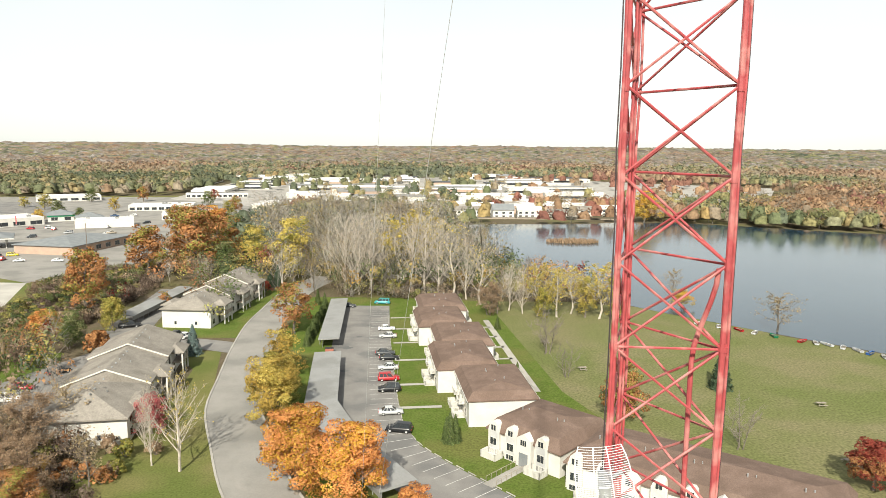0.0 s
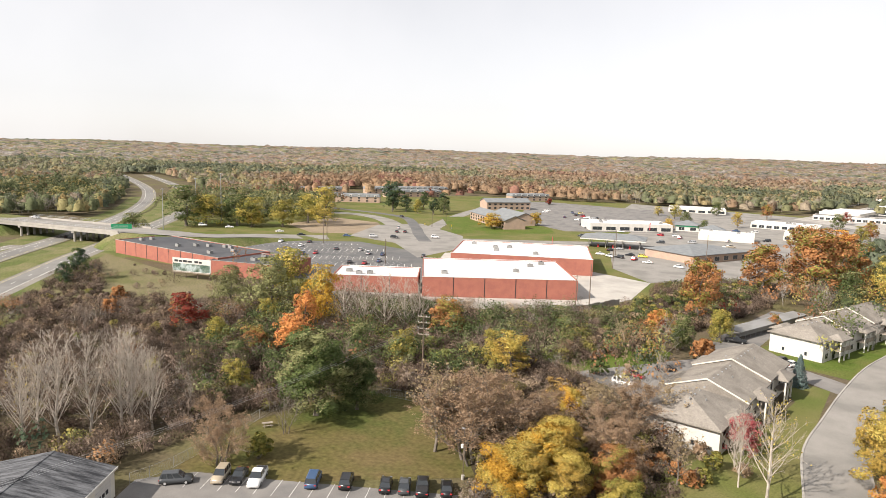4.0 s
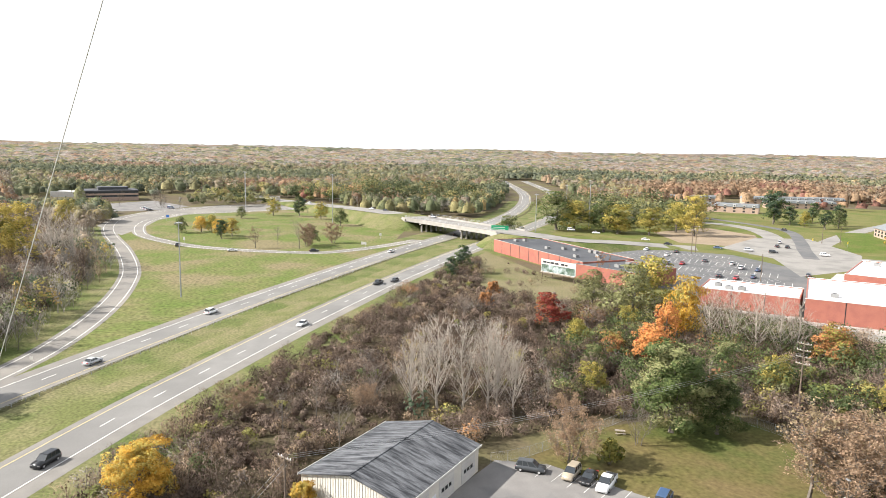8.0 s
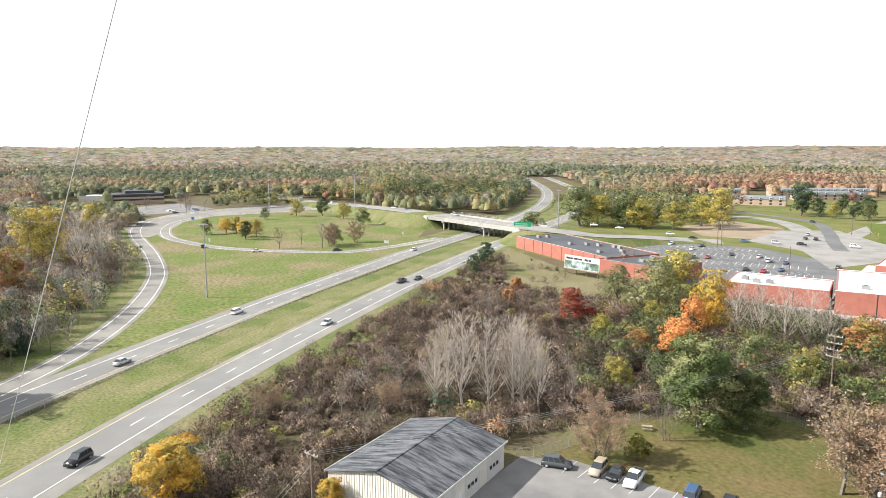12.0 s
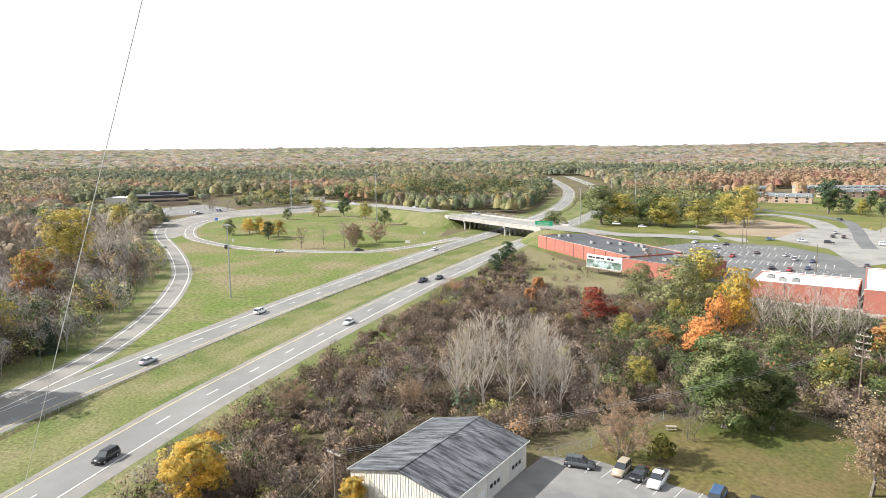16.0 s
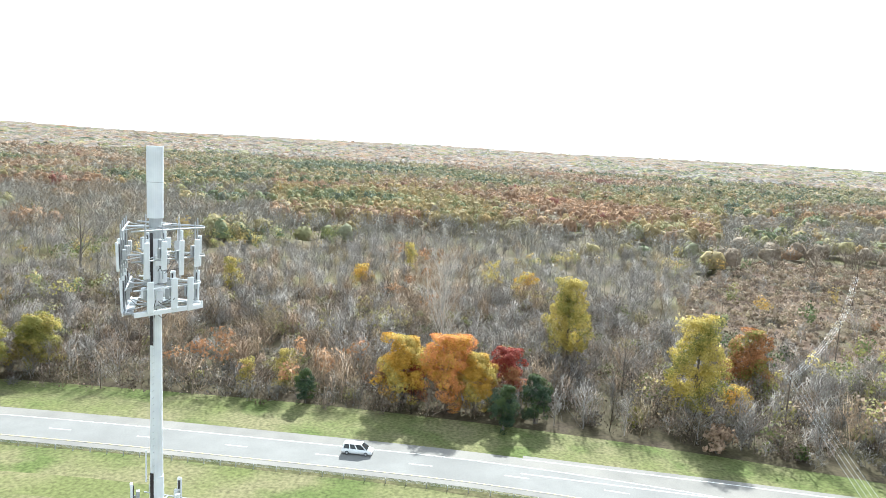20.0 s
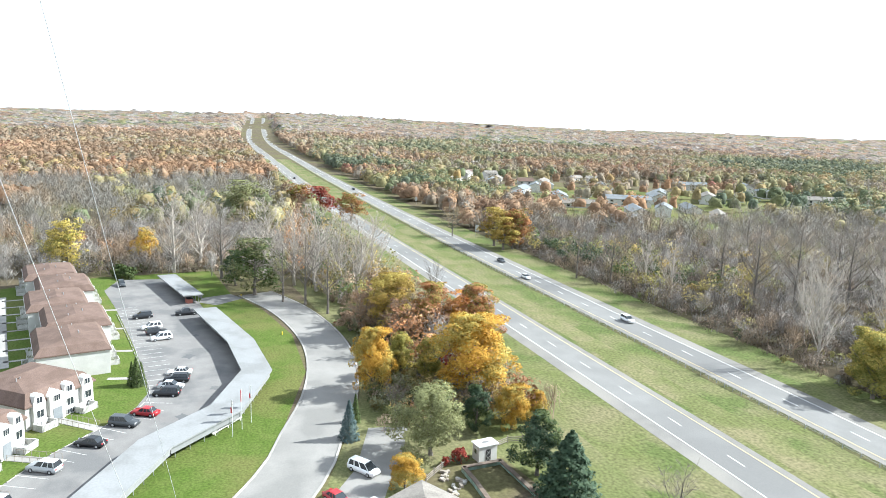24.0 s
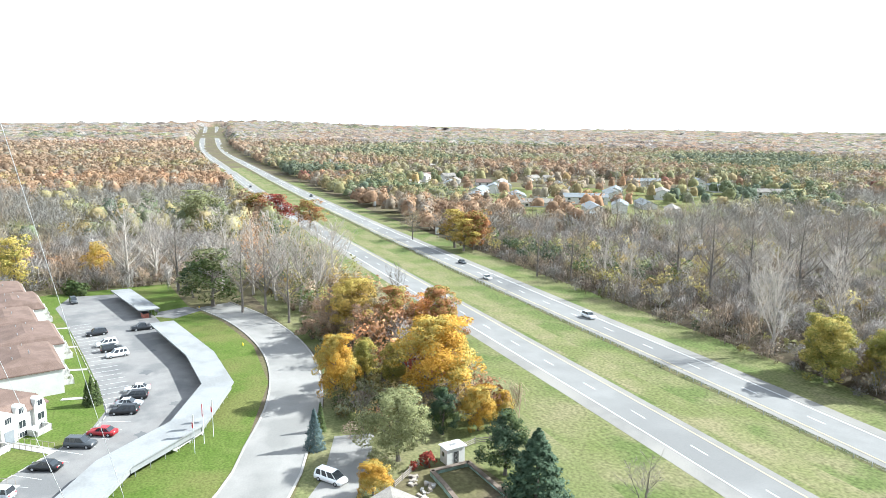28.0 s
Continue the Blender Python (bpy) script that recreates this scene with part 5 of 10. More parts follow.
def grey_house(x, y, turn, length, width, high, steps, label):
    """A long two-storey house with a stepped grey roof and small porches; its front faces -y."""
    b = thing("apartment_house", label, "house", (x, y, 0), turn, "grey-roofed houses")
    l, w = length / 2, width / 2
    prism("wall", [(-l, -w), (l, -w), (l, w), (-l, w)], 0, high, "white_wall", b)
    for k in range(steps):
        a, c = -l + k * length / steps, -l + (k + 1) * length / steps
        hip("roof", a - (0 if k else 0.4), c + 0.4, -w, w, high + 0.12 + k * 0.45, 3.0, "grey_shingle", b, 0.45, 0.15 if k else 6.5)
        if k:
            for s in (-1, 1):
                tube("rake_trim", (a - 0.5, 0, high + 3.16 + k * 0.45), (a - 0.5, s * (w + 0.5), high + 0.16 + k * 0.45), 0.16, "cream_wall", b, "cream trim along the roof edge", sides=4)
        for j in range(5):
            box("ridge_vent", a + 1.5 + j * 2.6, -0.75, high + 2.75 + k * 0.45, a + 1.85 + j * 2.6, -0.5, high + 3.02 + k * 0.45, "galvanised", b)
        vent(b, a + 4, 2.4, high + 1.8 + k * 0.45, 0.75, 0.09)
        vent(b, a + 7, -2.6, high + 1.8 + k * 0.45, 0.75, 0.09)
        p = (a + c) / 2
        hip("porch_roof", p - 3, p + 3, -w - 2.4, -w + 1.5, high + 0.3, 1.3, "grey_shingle", b, 0.3)
        for q in (-2.8, 0.0, 2.8):
            box("porch_post", p + q - 0.14, -w - 2.3, 0, p + q + 0.14, -w - 2.0, high + 0.1, "white_wall", b)
        box("balcony", p - 2.9, -w - 2.3, 2.6, p + 2.9, -w + 0.05, 2.8, "weathered_wood", b)
        box("balcony_rail", p - 2.9, -w - 2.3, 2.8, p + 2.9, -w - 2.2, 3.7, "weathered_wood", b)
        for q in (a + 2.2, c - 2.2):
            window(b, q, -w, 0.9, 1.5, 1.3, -1)
            window(b, q, -w, 3.3, 1.5, 1.3, -1)
        window(b, p - 1.4, -w, 0.2, 1.6, 2.0, -1)
        window(b, p + 1.4, -w, 2.9, 1.6, 2.0, -1)
        hip("rear_porch_roof", p - 3.5, p + 3.5, w - 1.5, w + 2.0, high + 0.1, 1.0, "grey_shingle", b, 0.3)
        box("rear_porch", p - 3, w - 0.1, 0, p + 3, w + 1.8, high, "white_wall", b)
    for q in (-w * 0.4, w * 0.45):
        window(b, q, -l, 1.0, 0.7, 0.9, -1, 0, "y")
    return b


grey_house(-64.3, 132.6, 100, 47, 15, 4.8, 3, "white two-storey house with stepped grey shingle roof")
grey_house(-69.2, 208.5, 87, 46, 13.6, 5.3, 3, "white two-storey house with grey roof above a lawn")


def flat_hall(name, label, x, y, turn, length, width, high, wall_mat, roof_mat, category="shop", bays=0, units=0, seed=1, piers=0):
    """A flat-roofed hall with a parapet; x, y: its middle."""
    b = thing(name, label, category, (x, y, 0), turn)
    l, w, t = length / 2, width / 2, 0.35
    for a in ((-l, -w, l, -w + t), (-l, w - t, l, w), (-l, -w + t, -l + t, w - t), (l - t, -w + t, l, w - t)):
        box("wall", a[0], a[1], 0, a[2], a[3], high, wall_mat, b)
    box("coping", -l - 0.05, -w - 0.05, high, l + 0.05, -w + t + 0.05, high + 0.12, "white_roof" if roof_mat == "white_roof" else "concrete", b)
    box("coping", -l - 0.05, w - t - 0.05, high, l + 0.05, w + 0.05, high + 0.12, "white_roof" if roof_mat == "white_roof" else "concrete", b)
    box("roof", -l + t, -w + t, high - 0.6, l - t, w - t, high - 0.25, roof_mat, b)
    r = random.Random(seed)
    for k in range(units):
        px, py = r.uniform(-l * 0.8, l * 0.8), r.uniform(-w * 0.7, w * 0.7)
        q = box("roof_unit", px - 1.1, py - 0.8, high - 0.3, px + 1.1, py + 0.8, high + 0.9, "metal_roof", b, "pale metal roof unit", 0.06)
        tube("fan", (px, py, high + 0.88), (px, py, high + 1.0), 0.5, "dark", q, sides=10)
    for k in range(1, piers):
        px = -l + k * length / piers
        box("pier", px - 0.12, -w - 0.06, 0, px + 0.12, -w, high, "dark", b)
        box("pier", px - 0.12, w, 0, px + 0.12, w + 0.06, high, "dark", b)
    for k in range(bays):
        px = -l + (k + 0.5) * length / bays
        window(b, px, -w, 0.6, length / bays * 0.7, high * 0.45, -1, 1)
    return b


flat_hall("store", "big red brick store with a white flat roof", -180, 186, 50, 54, 42, 7, "brick_red", "white_roof", units=4, seed=2, piers=5)
flat_hall("store", "rear part of the brick store with a white roof", -210, 235, 40, 60, 44, 7, "brick_red", "white_roof", units=5, seed=3)
flat_hall("store", "low brick wing with a white roof", -203, 149, 48, 30, 20, 6, "brick_red", "white_roof", units=3, seed=4, piers=3)
flat_hall("shop", "long brick shop with a black flat roof", -298, 117, 13, 74, 26, 6, "brick_red", "black_roof", units=9, seed=5, piers=9)
flat_hall("shop", "end of the brick shop with a black roof", -252, 127, 32, 32, 24, 5.6, "brick_red", "black_roof", units=4, seed=6)


def retaining_wall():
    w = thing("retaining_wall", "weathered concrete retaining wall behind the store", "wall")
    line = smooth_line([(-203, 122, 0), (-180, 138, 0), (-161, 152, 0), (-148, 164, 0), (-136, 179, 0), (-134, 200, 0)], 2.4)
    for i in range(len(line) - 1):
        a, c = line[i], line[i + 1]
        d = math.degrees(math.atan2(c[1] - a[1], c[0] - a[0]))
        ln = float(np.linalg.norm(c - a))
        p = box("panel", 0.02, -0.15, 0, ln - 0.02, 0.15, 1.9 + 0.15 * (i % 3), "concrete" if i % 4 else "weathered_wood", w)
        p.matrix_basis = pose(a[0], a[1], 0, 0, 0, d)


retaining_wall()


def billboard():
    b = thing("billboard", "wide poster billboard on dark posts beside the brick shop", "billboard", (-253, 100, 0), 30)
    for k in range(4):
        tube("post", (-8 + k * 5.2, 0, 0), (-8 + k * 5.2, 0, 6.5), 0.16, "wood_pole", b, sides=6)
    box("panel", -8.5, -0.35, 2.6, 8.5, -0.1, 7.6, "white_wall", b, "white panel with a green picture below")
    box("picture", -8.3, -0.4, 2.8, 8.3, -0.352, 5.6, "poster_green", b, "dark green landscape picture with pale patches")
    for k, (u, v) in enumerate(((-7.6, -5.9), (-5.6, -4.2), (-3.8, -2.0), (-1.7, 0.2), (1.4, 3.0), (3.3, 4.6))):
        box("text_bar", u, -0.4, 6.1, v, -0.355, 6.9 - 0.1 * (k % 2), "dark", b)
    box("catwalk", -8.4, -1.2, 2.35, 8.4, -0.2, 2.5, "weathered_wood", b)


billboard()


def metal_shed():
    """A gabled metal shed; the ridge runs along y, the wide doors face +x."""
    b = thing("metal_shed", "cream ribbed metal shed with a worn dark roof", "shed", SHED_AT, SHED_TURN)
    l, w, hi, rise = SHED_L / 2, SHED_W / 2, 4.4, 2.0
    verts = [(-w, -l, 0), (w, -l, 0), (w, l, 0), (-w, l, 0), (-w, -l, hi), (w, -l, hi), (w, l, hi), (-w, l, hi), (0, -l, hi + rise - 0.2), (0, l, hi + rise - 0.2)]
    sheet("wall", verts, [(0, 1, 5, 8, 4), (1, 2, 6, 5), (2, 3, 7, 9, 6), (3, 0, 4, 7)], "cream_wall", b)
    bm = bmesh.new()
    for k in range(int(SHED_W / 0.45)):
        x = -w + 0.2 + k * 0.45
        add_box(bm, x - 0.04, -l - 0.05, 0, x + 0.04, -l, hi + rise * (1 - abs(x) / w) - 0.25)
    for k in range(int(SHED_L / 0.45)):
        y = -l + 0.2 + k * 0.45
        add_box(bm, -w - 0.05, y - 0.04, 0, -w, y + 0.04, hi - 0.1)
    part("ribs", bm, "cream_wall", b)
    for s in (-1, 1):
        t = 0.16
        o = 0.35
        v = [(s * (w + o), -l - o, hi - 0.07), (0, -l - o, hi + rise), (0, l + o, hi + rise), (s * (w + o), l + o, hi - 0.07)]
        v += [(p, q, z - t) for p, q, z in v]
        f = [(0, 1, 2, 3), (7, 6, 5, 4), (0, 4, 5, 1), (1, 5, 6, 2), (2, 6, 7, 3), (3, 7, 4, 0)]
        sheet("roof", v, f if s < 0 else [q[::-1] for q in f], "shed_roof", b)
    box("ridge_cap", -0.16, -l - 0.4, hi + rise - 0.02, 0.16, l + 0.4, hi + rise + 0.05, "shed_roof", b)
    for s in (-1, 1):
        box("fascia", min(s * (w + 0.35), s * (w + 0.42)), -l - 0.35, hi - 0.3, max(s * (w + 0.35), s * (w + 0.42)), l + 0.35, hi, "white_wall", b)
    for y in (-l * 0.62, l * 0.05, l * 0.68):
        d = box("garage_door", w, y - 2.2, 0.05, w + 0.06, y + 2.2, 3.6, "white_wall", b, "white overhead door with dark lights")
        for k in range(3):
            box("pane", w + 0.06, y - 1.5 + k * 1.05, 1.6, w + 0.08, y - 0.75 + k * 1.05, 2.2, "window", d)
        for z in (0.9, 1.5, 2.4, 3.0):
            box("seam", w + 0.06, y - 2.15, z, w + 0.065, y + 2.15, z + 0.03, "galvanised", d)
    box("door", w, -l * 0.33, 0.05, w + 0.06, -l * 0.33 + 1.0, 2.15, "white_plastic", b)
    return b


SHED_AT, SHED_TURN, SHED_L, SHED_W = (-98.2, 14.7, 0), 49.0, 21.6, 17.2
metal_shed()


def commerce_house(name, label, x, y, turn, length, width, high, wall_mat, roof_mat, rise, category="shop", windows=4):
    b = thing(name, label, category, (x, y, 0), turn)
    l, w = length / 2, width / 2
    prism("wall", [(-l, -w), (l, -w), (l, w), (-l, w)], 0, high, wall_mat, b)
    hip("roof", -l, l, -w, w, high + 0.25, rise, roof_mat, b, 0.8)
    for k in range(windows):
        px = -l + (k + 0.5) * length / windows
        window(b, px, -w, 0.8, length / windows * 0.5, high * 0.5, -1, 1)
        window(b, px, w, 0.8, length / windows * 0.5, high * 0.5, 1, 1)
    return b


commerce_house("clinic", "low brick office with a grey-green hipped roof", -177, 330, 80, 42, 30, 4, "brick_tan", "slate_roof", 2.6, "office", 6)
flat_hall("shop", "plain cream back building", -205, 418, 24, 32, 14, 5, "cream_wall", "white_roof", units=2)


def fuel_station():
    b = thing("fuel_station", "fuel station canopy with a grey hipped roof on posts", "fuel station", (-224, 326, 0), 30)
    hip("roof", -17, 17, -10, 10, 5.4, 2.2, "slate_roof", b, 0.4, 9)
    box("fascia", -17.4, -10.4, 4.6, 17.4, 10.4, 5.2, "white_wall", b)
    for px in (-13, -4, 5, 14):
        for py in (-6, 6):
            box("post", px - 0.25, py - 0.25, 0, px + 0.25, py + 0.25, 4.7, "white_wall", b)
    for px in (-8, 0, 9):
        box("pump", px - 0.4, -6.3, 0, px + 0.4, -5.5, 1.7, "red_paint", b, "", 0.05)


fuel_station()
flat_hall("market", "white flat-roofed market with a red sign band", -275, 413, 50, 56, 28, 5, "white_wall", "white_roof", bays=6, units=4, seed=8)
for x, y in ((-249, 449), (-222, 433)):
    b = commerce_house("bank", "small white bank with a green band and grey pyramid roof", x, y, 30, 15, 15, 4, "white_wall", "slate_roof", 3.2, "bank", 2)
    box("band", -7.9, -7.9, 3.2, 7.9, 7.9, 4.0, "green_sign", b)
flat_hall("shop", "low cream shop with dark openings", -172, 470, 20, 36, 20, 4.5, "cream_wall", "white_roof", bays=8, units=5, seed=9)
flat_hall("shop", "low white shop row", -215, 530, 15, 46, 18, 4.5, "white_wall", "white_roof", bays=9, units=5, seed=10)
flat_hall("shop", "pale workshop with dark doors", -215, 660, 15, 56, 14, 4.5, "white_wall", "black_roof", bays=12)
flat_hall("shop", "white shop with a flat roof", -330, 610, 30, 50, 26, 4.5, "white_wall", "white_roof", bays=6)


def brick_office(x, y, turn, blocks, label):
    """Joined gabled blocks: each runs from x0 to x1 and y0 to y1, with its wall height."""
    b = thing("office_building", label, "office", (x, y, 0), turn)
    for x0, x1, y0, y1, h in blocks:
        prism("wall", [(x0, y0), (x1, y0), (x1, y1), (x0, y1)], 0, h, "brick_tan", b)
        for k in (x0, x1):
            e = 0.03 if k == x1 else -0.03
            sheet("gable_end", [(k + e, y0, h), (k + e, y1, h), (k + e, (y0 + y1) / 2, h + 2.9)], [(0, 1, 2)], "brick_tan", b)
        gable("roof", x0, x1, y0, y1, h + 0.2, 3.2, "slate_roof", b, 0.6)
        n = int((x1 - x0) / 5)
        for k in range(n):
            px = x0 + (k + 0.5) * (x1 - x0) / n
            box("roof_seam", px - 0.08, y0 - 0.5, h + 0.1, px + 0.08, y0 - 0.4, h + 0.3, "metal_roof", b)
            for z in (1.0, h - 2.4):
                plain_window(b, px, y0, z, 2.4, 1.5)


brick_office(-375, 359.5, -24.5, ((0, 68, 0, 15, 5.6), (6, 48, 16, 31, 5.8)), "tan brick office with blue-grey ribbed roofs")
brick_office(-428, 430, 68, ((0, 42, 0, 16, 6.6),), "two-storey brick office wing with a grey roof")


def motel(x, y, turn, length, label="long brick motel block with a mansard top and white arches"):
    b = thing("motel", label, "motel", (x, y, 0), turn, "motel blocks")
    l = length / 2
    prism("wall", [(-l, -7), (l, -7), (l, 7), (-l, 7)], 0, 5.5, "brick_tan", b)
    mansard("roof", -l - 0.4, l + 0.4, -7.4, 7.4, 5.5, 2.2, 0.9, 0.4, "slate_roof", b)
    n = int(length / 7)
    for k in range(n):
        px = -l + (k + 0.5) * length / n
        for z in (0.9, 3.4):
            plain_window(b, px, -7, z, 2.0, 1.4)
        box("dormer", px - 1.0, -7.5, 5.3, px + 1.0, -6.0, 7.2, "white_wall", b)
        plain_window(b, px, -7.5, 5.7, 1.2, 1.1)


motel(-650, 396, 74, 58)
motel(-545, 372, 50, 46)
motel(-582, 470, 73, 62)
motel(-630, 500, 75, 100)
motel(-493, 556, 71, 44)
commerce_house("house", "house with a dark roof among trees", -560, 250, 30, 22, 12, 3, "white_wall", "black_roof", 3, "house", 3)


def dark_office():
    b = thing("office_building", "dark brown two-level office with banded windows", "office", (-661, -162, 0), 110)
    box("lower_storey", -21, -14, 0, 21, 14, 3.4, "brick_tan", b)
    box("window_band", -20.9, -13.9, 3.4, 20.9, 13.9, 5.0, "window", b)
    box("upper_storey", -21, -14, 5.0, 21, 14, 6.6, "brick_tan", b)
    box("upper_band", -20.9, -13.9, 6.6, 20.9, 13.9, 8.2, "window", b)
    box("roof", -21.4, -14.4, 8.2, 21.4, 14.4, 9.2, "black_roof", b)
    box("roof_house", -10, -6, 9.2, 14, 8, 11.6, "black_roof", b)


dark_office()
flat_hall("shop", "white flat-roofed hall behind trees", -700, -190, 85, 60, 20, 5, "white_wall", "white_roof")
flat_hall("shop", "pale low shop beyond the cross road", -656, -30, 73, 26, 12, 4, "cream_wall", "black_roof", bays=5)
for x, y, a in ((-690, 40, 40), (-640, 60, 20), (-720, 70, 70), (-610, 95, 30)):
    commerce_house("house", "small white house with dark roof among trees", x, y, a, 14, 10, 3.2, "white_wall", "black_roof", 2.6, "house", 3)


# ---- far shops and homes ----
def far_shops():
    r = random.Random(21)
    for k in range(64):
        az = radians(r.uniform(79, 109))
        d = r.uniform(540, 1100)
        x, y = d * math.cos(az), d * math.sin(az)
        L, W = r.uniform(22, 75), r.uniform(14, 34)
        b = thing("shop", "far white flat-roofed commercial hall", "shop", (x, y, 0), r.choice((0, 8, 95, 12)), "far shops")
        h = r.uniform(4.5, 7)
        box("wall", -L / 2, -W / 2, 0, L / 2, W / 2, h, r.choice(("white_wall", "white_wall", "cream_wall", "brick_tan")), b)
        box("roof", -L / 2 - 0.3, -W / 2 - 0.3, h, L / 2 + 0.3, W / 2 + 0.3, h + 0.5, r.choice(("white_roof", "white_roof", "metal_roof", "black_roof")), b)
        box("window_band", -L * 0.4, -W / 2 - 0.1, 0.8, L * 0.4, -W / 2, h * 0.55, "window", b)


far_shops()
surface("mall_yard", [(-250, 630), (-120, 540), (20, 570), (150, 570), (300, 640), (420, 880), (60, 1150), (-280, 960)], 0.052, "concrete", "pale yards between far shops", "parking lot")


HOME_AT = []


def home(x, y, turn, length, width, high, rise, wall, roof, label, decks=False):
    b = thing("house", label, "house", (x, y, relief(x, y)), turn)
    HOME_AT.append((x, y))
    l, w = length / 2, width / 2
    verts = [(-l, -w, 0), (l, -w, 0), (l, w, 0), (-l, w, 0), (-l, -w, high), (l, -w, high), (l, w, high), (-l, w, high), (-l, 0, high + rise - 0.22), (l, 0, high + rise - 0.22)]
    sheet("wall", verts, [(0, 1, 5, 4), (2, 3, 7, 6), (1, 2, 6, 9, 5), (3, 0, 4, 8, 7)], wall, b)
    gable("roof", -l, l, -w, w, high, rise, roof, b, 0.5)
    n = max(2, int(length / (4 if decks else 7)))
    for k in range(n):
        px = -l + (k + 0.5) * length / n
        for z in ([0.8, 3.2] if high > 4.5 else [0.8]):
            plain_window(b, px, -w, z, 1.8, 1.3, -1)
            plain_window(b, px, w, z, 1.8, 1.3, 1)
    for z in ([0.8, 3.2] if high > 4.5 else [0.8]):
        plain_window(b, 0, -l, z, 1.6, 1.3, -1, "y")
    if decks:
        box("deck", -l, -w - 4, 0.9, l, -w, 1.1, "weathered_wood", b)
        for k in range(6):
            box("deck_post", -l + k * length / 5 - 0.1, -w - 4, -0.1, -l + k * length / 5 + 0.1, -w - 3.8, 2.0, "weathered_wood", b)
        box("deck_rail", -l, -w - 4, 1.95, l, -w - 3.9, 2.05, "white_wall", b)
    return b


for x, y, a, L, W, h, r_, wl, rf in ((18, 494, 0, 18, 11, 5.6, 2.2, "white_wall", "grey_shingle"), (42, 492, 4, 15, 12, 6, 4, "white_wall", "slate_roof"), (61, 494, 0, 17, 11, 5.6, 2.6, "white_wall", "cream_wall"), (86, 502, -4, 20, 11, 3.4, 2.2, "cream_wall", "grey_shingle"), (101, 505, -4, 13, 11, 5.4, 2.4, "white_wall", "grey_shingle"), (122, 512, 0, 12, 10, 5.6, 2.4, "white_wall", "cream_wall"), (-14, 520, 10, 16, 11, 5.6, 2.4, "white_wall", "grey_shingle"), (30, 530, 0, 16, 10, 5.4, 2.4, "white_wall", "white_roof"), (56, 540, 0, 16, 10, 5.4, 2.4, "white_wall", "grey_shingle"), (4, 545, 0, 16, 10, 5, 2.4, "white_wall", "white_roof")):
    home(x, y, a, L, W, h, r_, wl, rf, "white lakeside house with gabled roof and deck", y < 515)
box("seawall", 5, 481.5, 0, 130, 482.3, 0.8, "weathered_wood").name = "seawall"
tagged(bpy.data.objects["seawall"], "low timber sea wall along the lake shore", "wall", kind="structure")

r21 = random.Random(5)
for x, y in ((552, -267), (538, -315), (458, -301), (470, -338), (465, -379), (365, -324), (326, -312), (313, -240), (415, -384), (425, -421), (445, -473), (512, -454), (496, -502), (381, -466), (340, -262), (350, -290), (400, -300), (395, -262), (430, -262), (440, -235), (480, -258), (505, -285), (505, -350), (420, -340), (575, -330), (610, -300), (600, -250), (640, -280)):
    home(x, y, r21.choice((150, 140, 60, 145, 152)), r21.uniform(20, 32), r21.uniform(9, 12), r21.choice((3.0, 5.2, 5.2)), 2.6, r21.choice(("white_wall", "white_wall", "cream_wall")), r21.choice(("slate_roof", "grey_shingle", "slate_roof")), "white house with grey roof in a small estate")
for k in range(40):
    x, y = r21.uniform(560, 1000), r21.uniform(-420, -190)
    home(x, y, r21.uniform(0, 180), r21.uniform(11, 16), 9, r21.choice((3.0, 5.2)), 2.8, r21.choice(("white_wall", "cream_wall")), r21.choice(("slate_roof", "grey_shingle", "brown_shingle")), "far white house among autumn trees")
for k in range(26):
    az, d = radians(r21.uniform(-135, -95)), r21.uniform(700, 1300)
    home(d * math.cos(az), d * math.sin(az), r21.uniform(0, 180), r21.uniform(10, 15), 9, r21.choice((3.0, 5.2)), 2.8, "white_wall", r21.choice(("slate_roof", "grey_shingle")), "far white house among autumn trees")


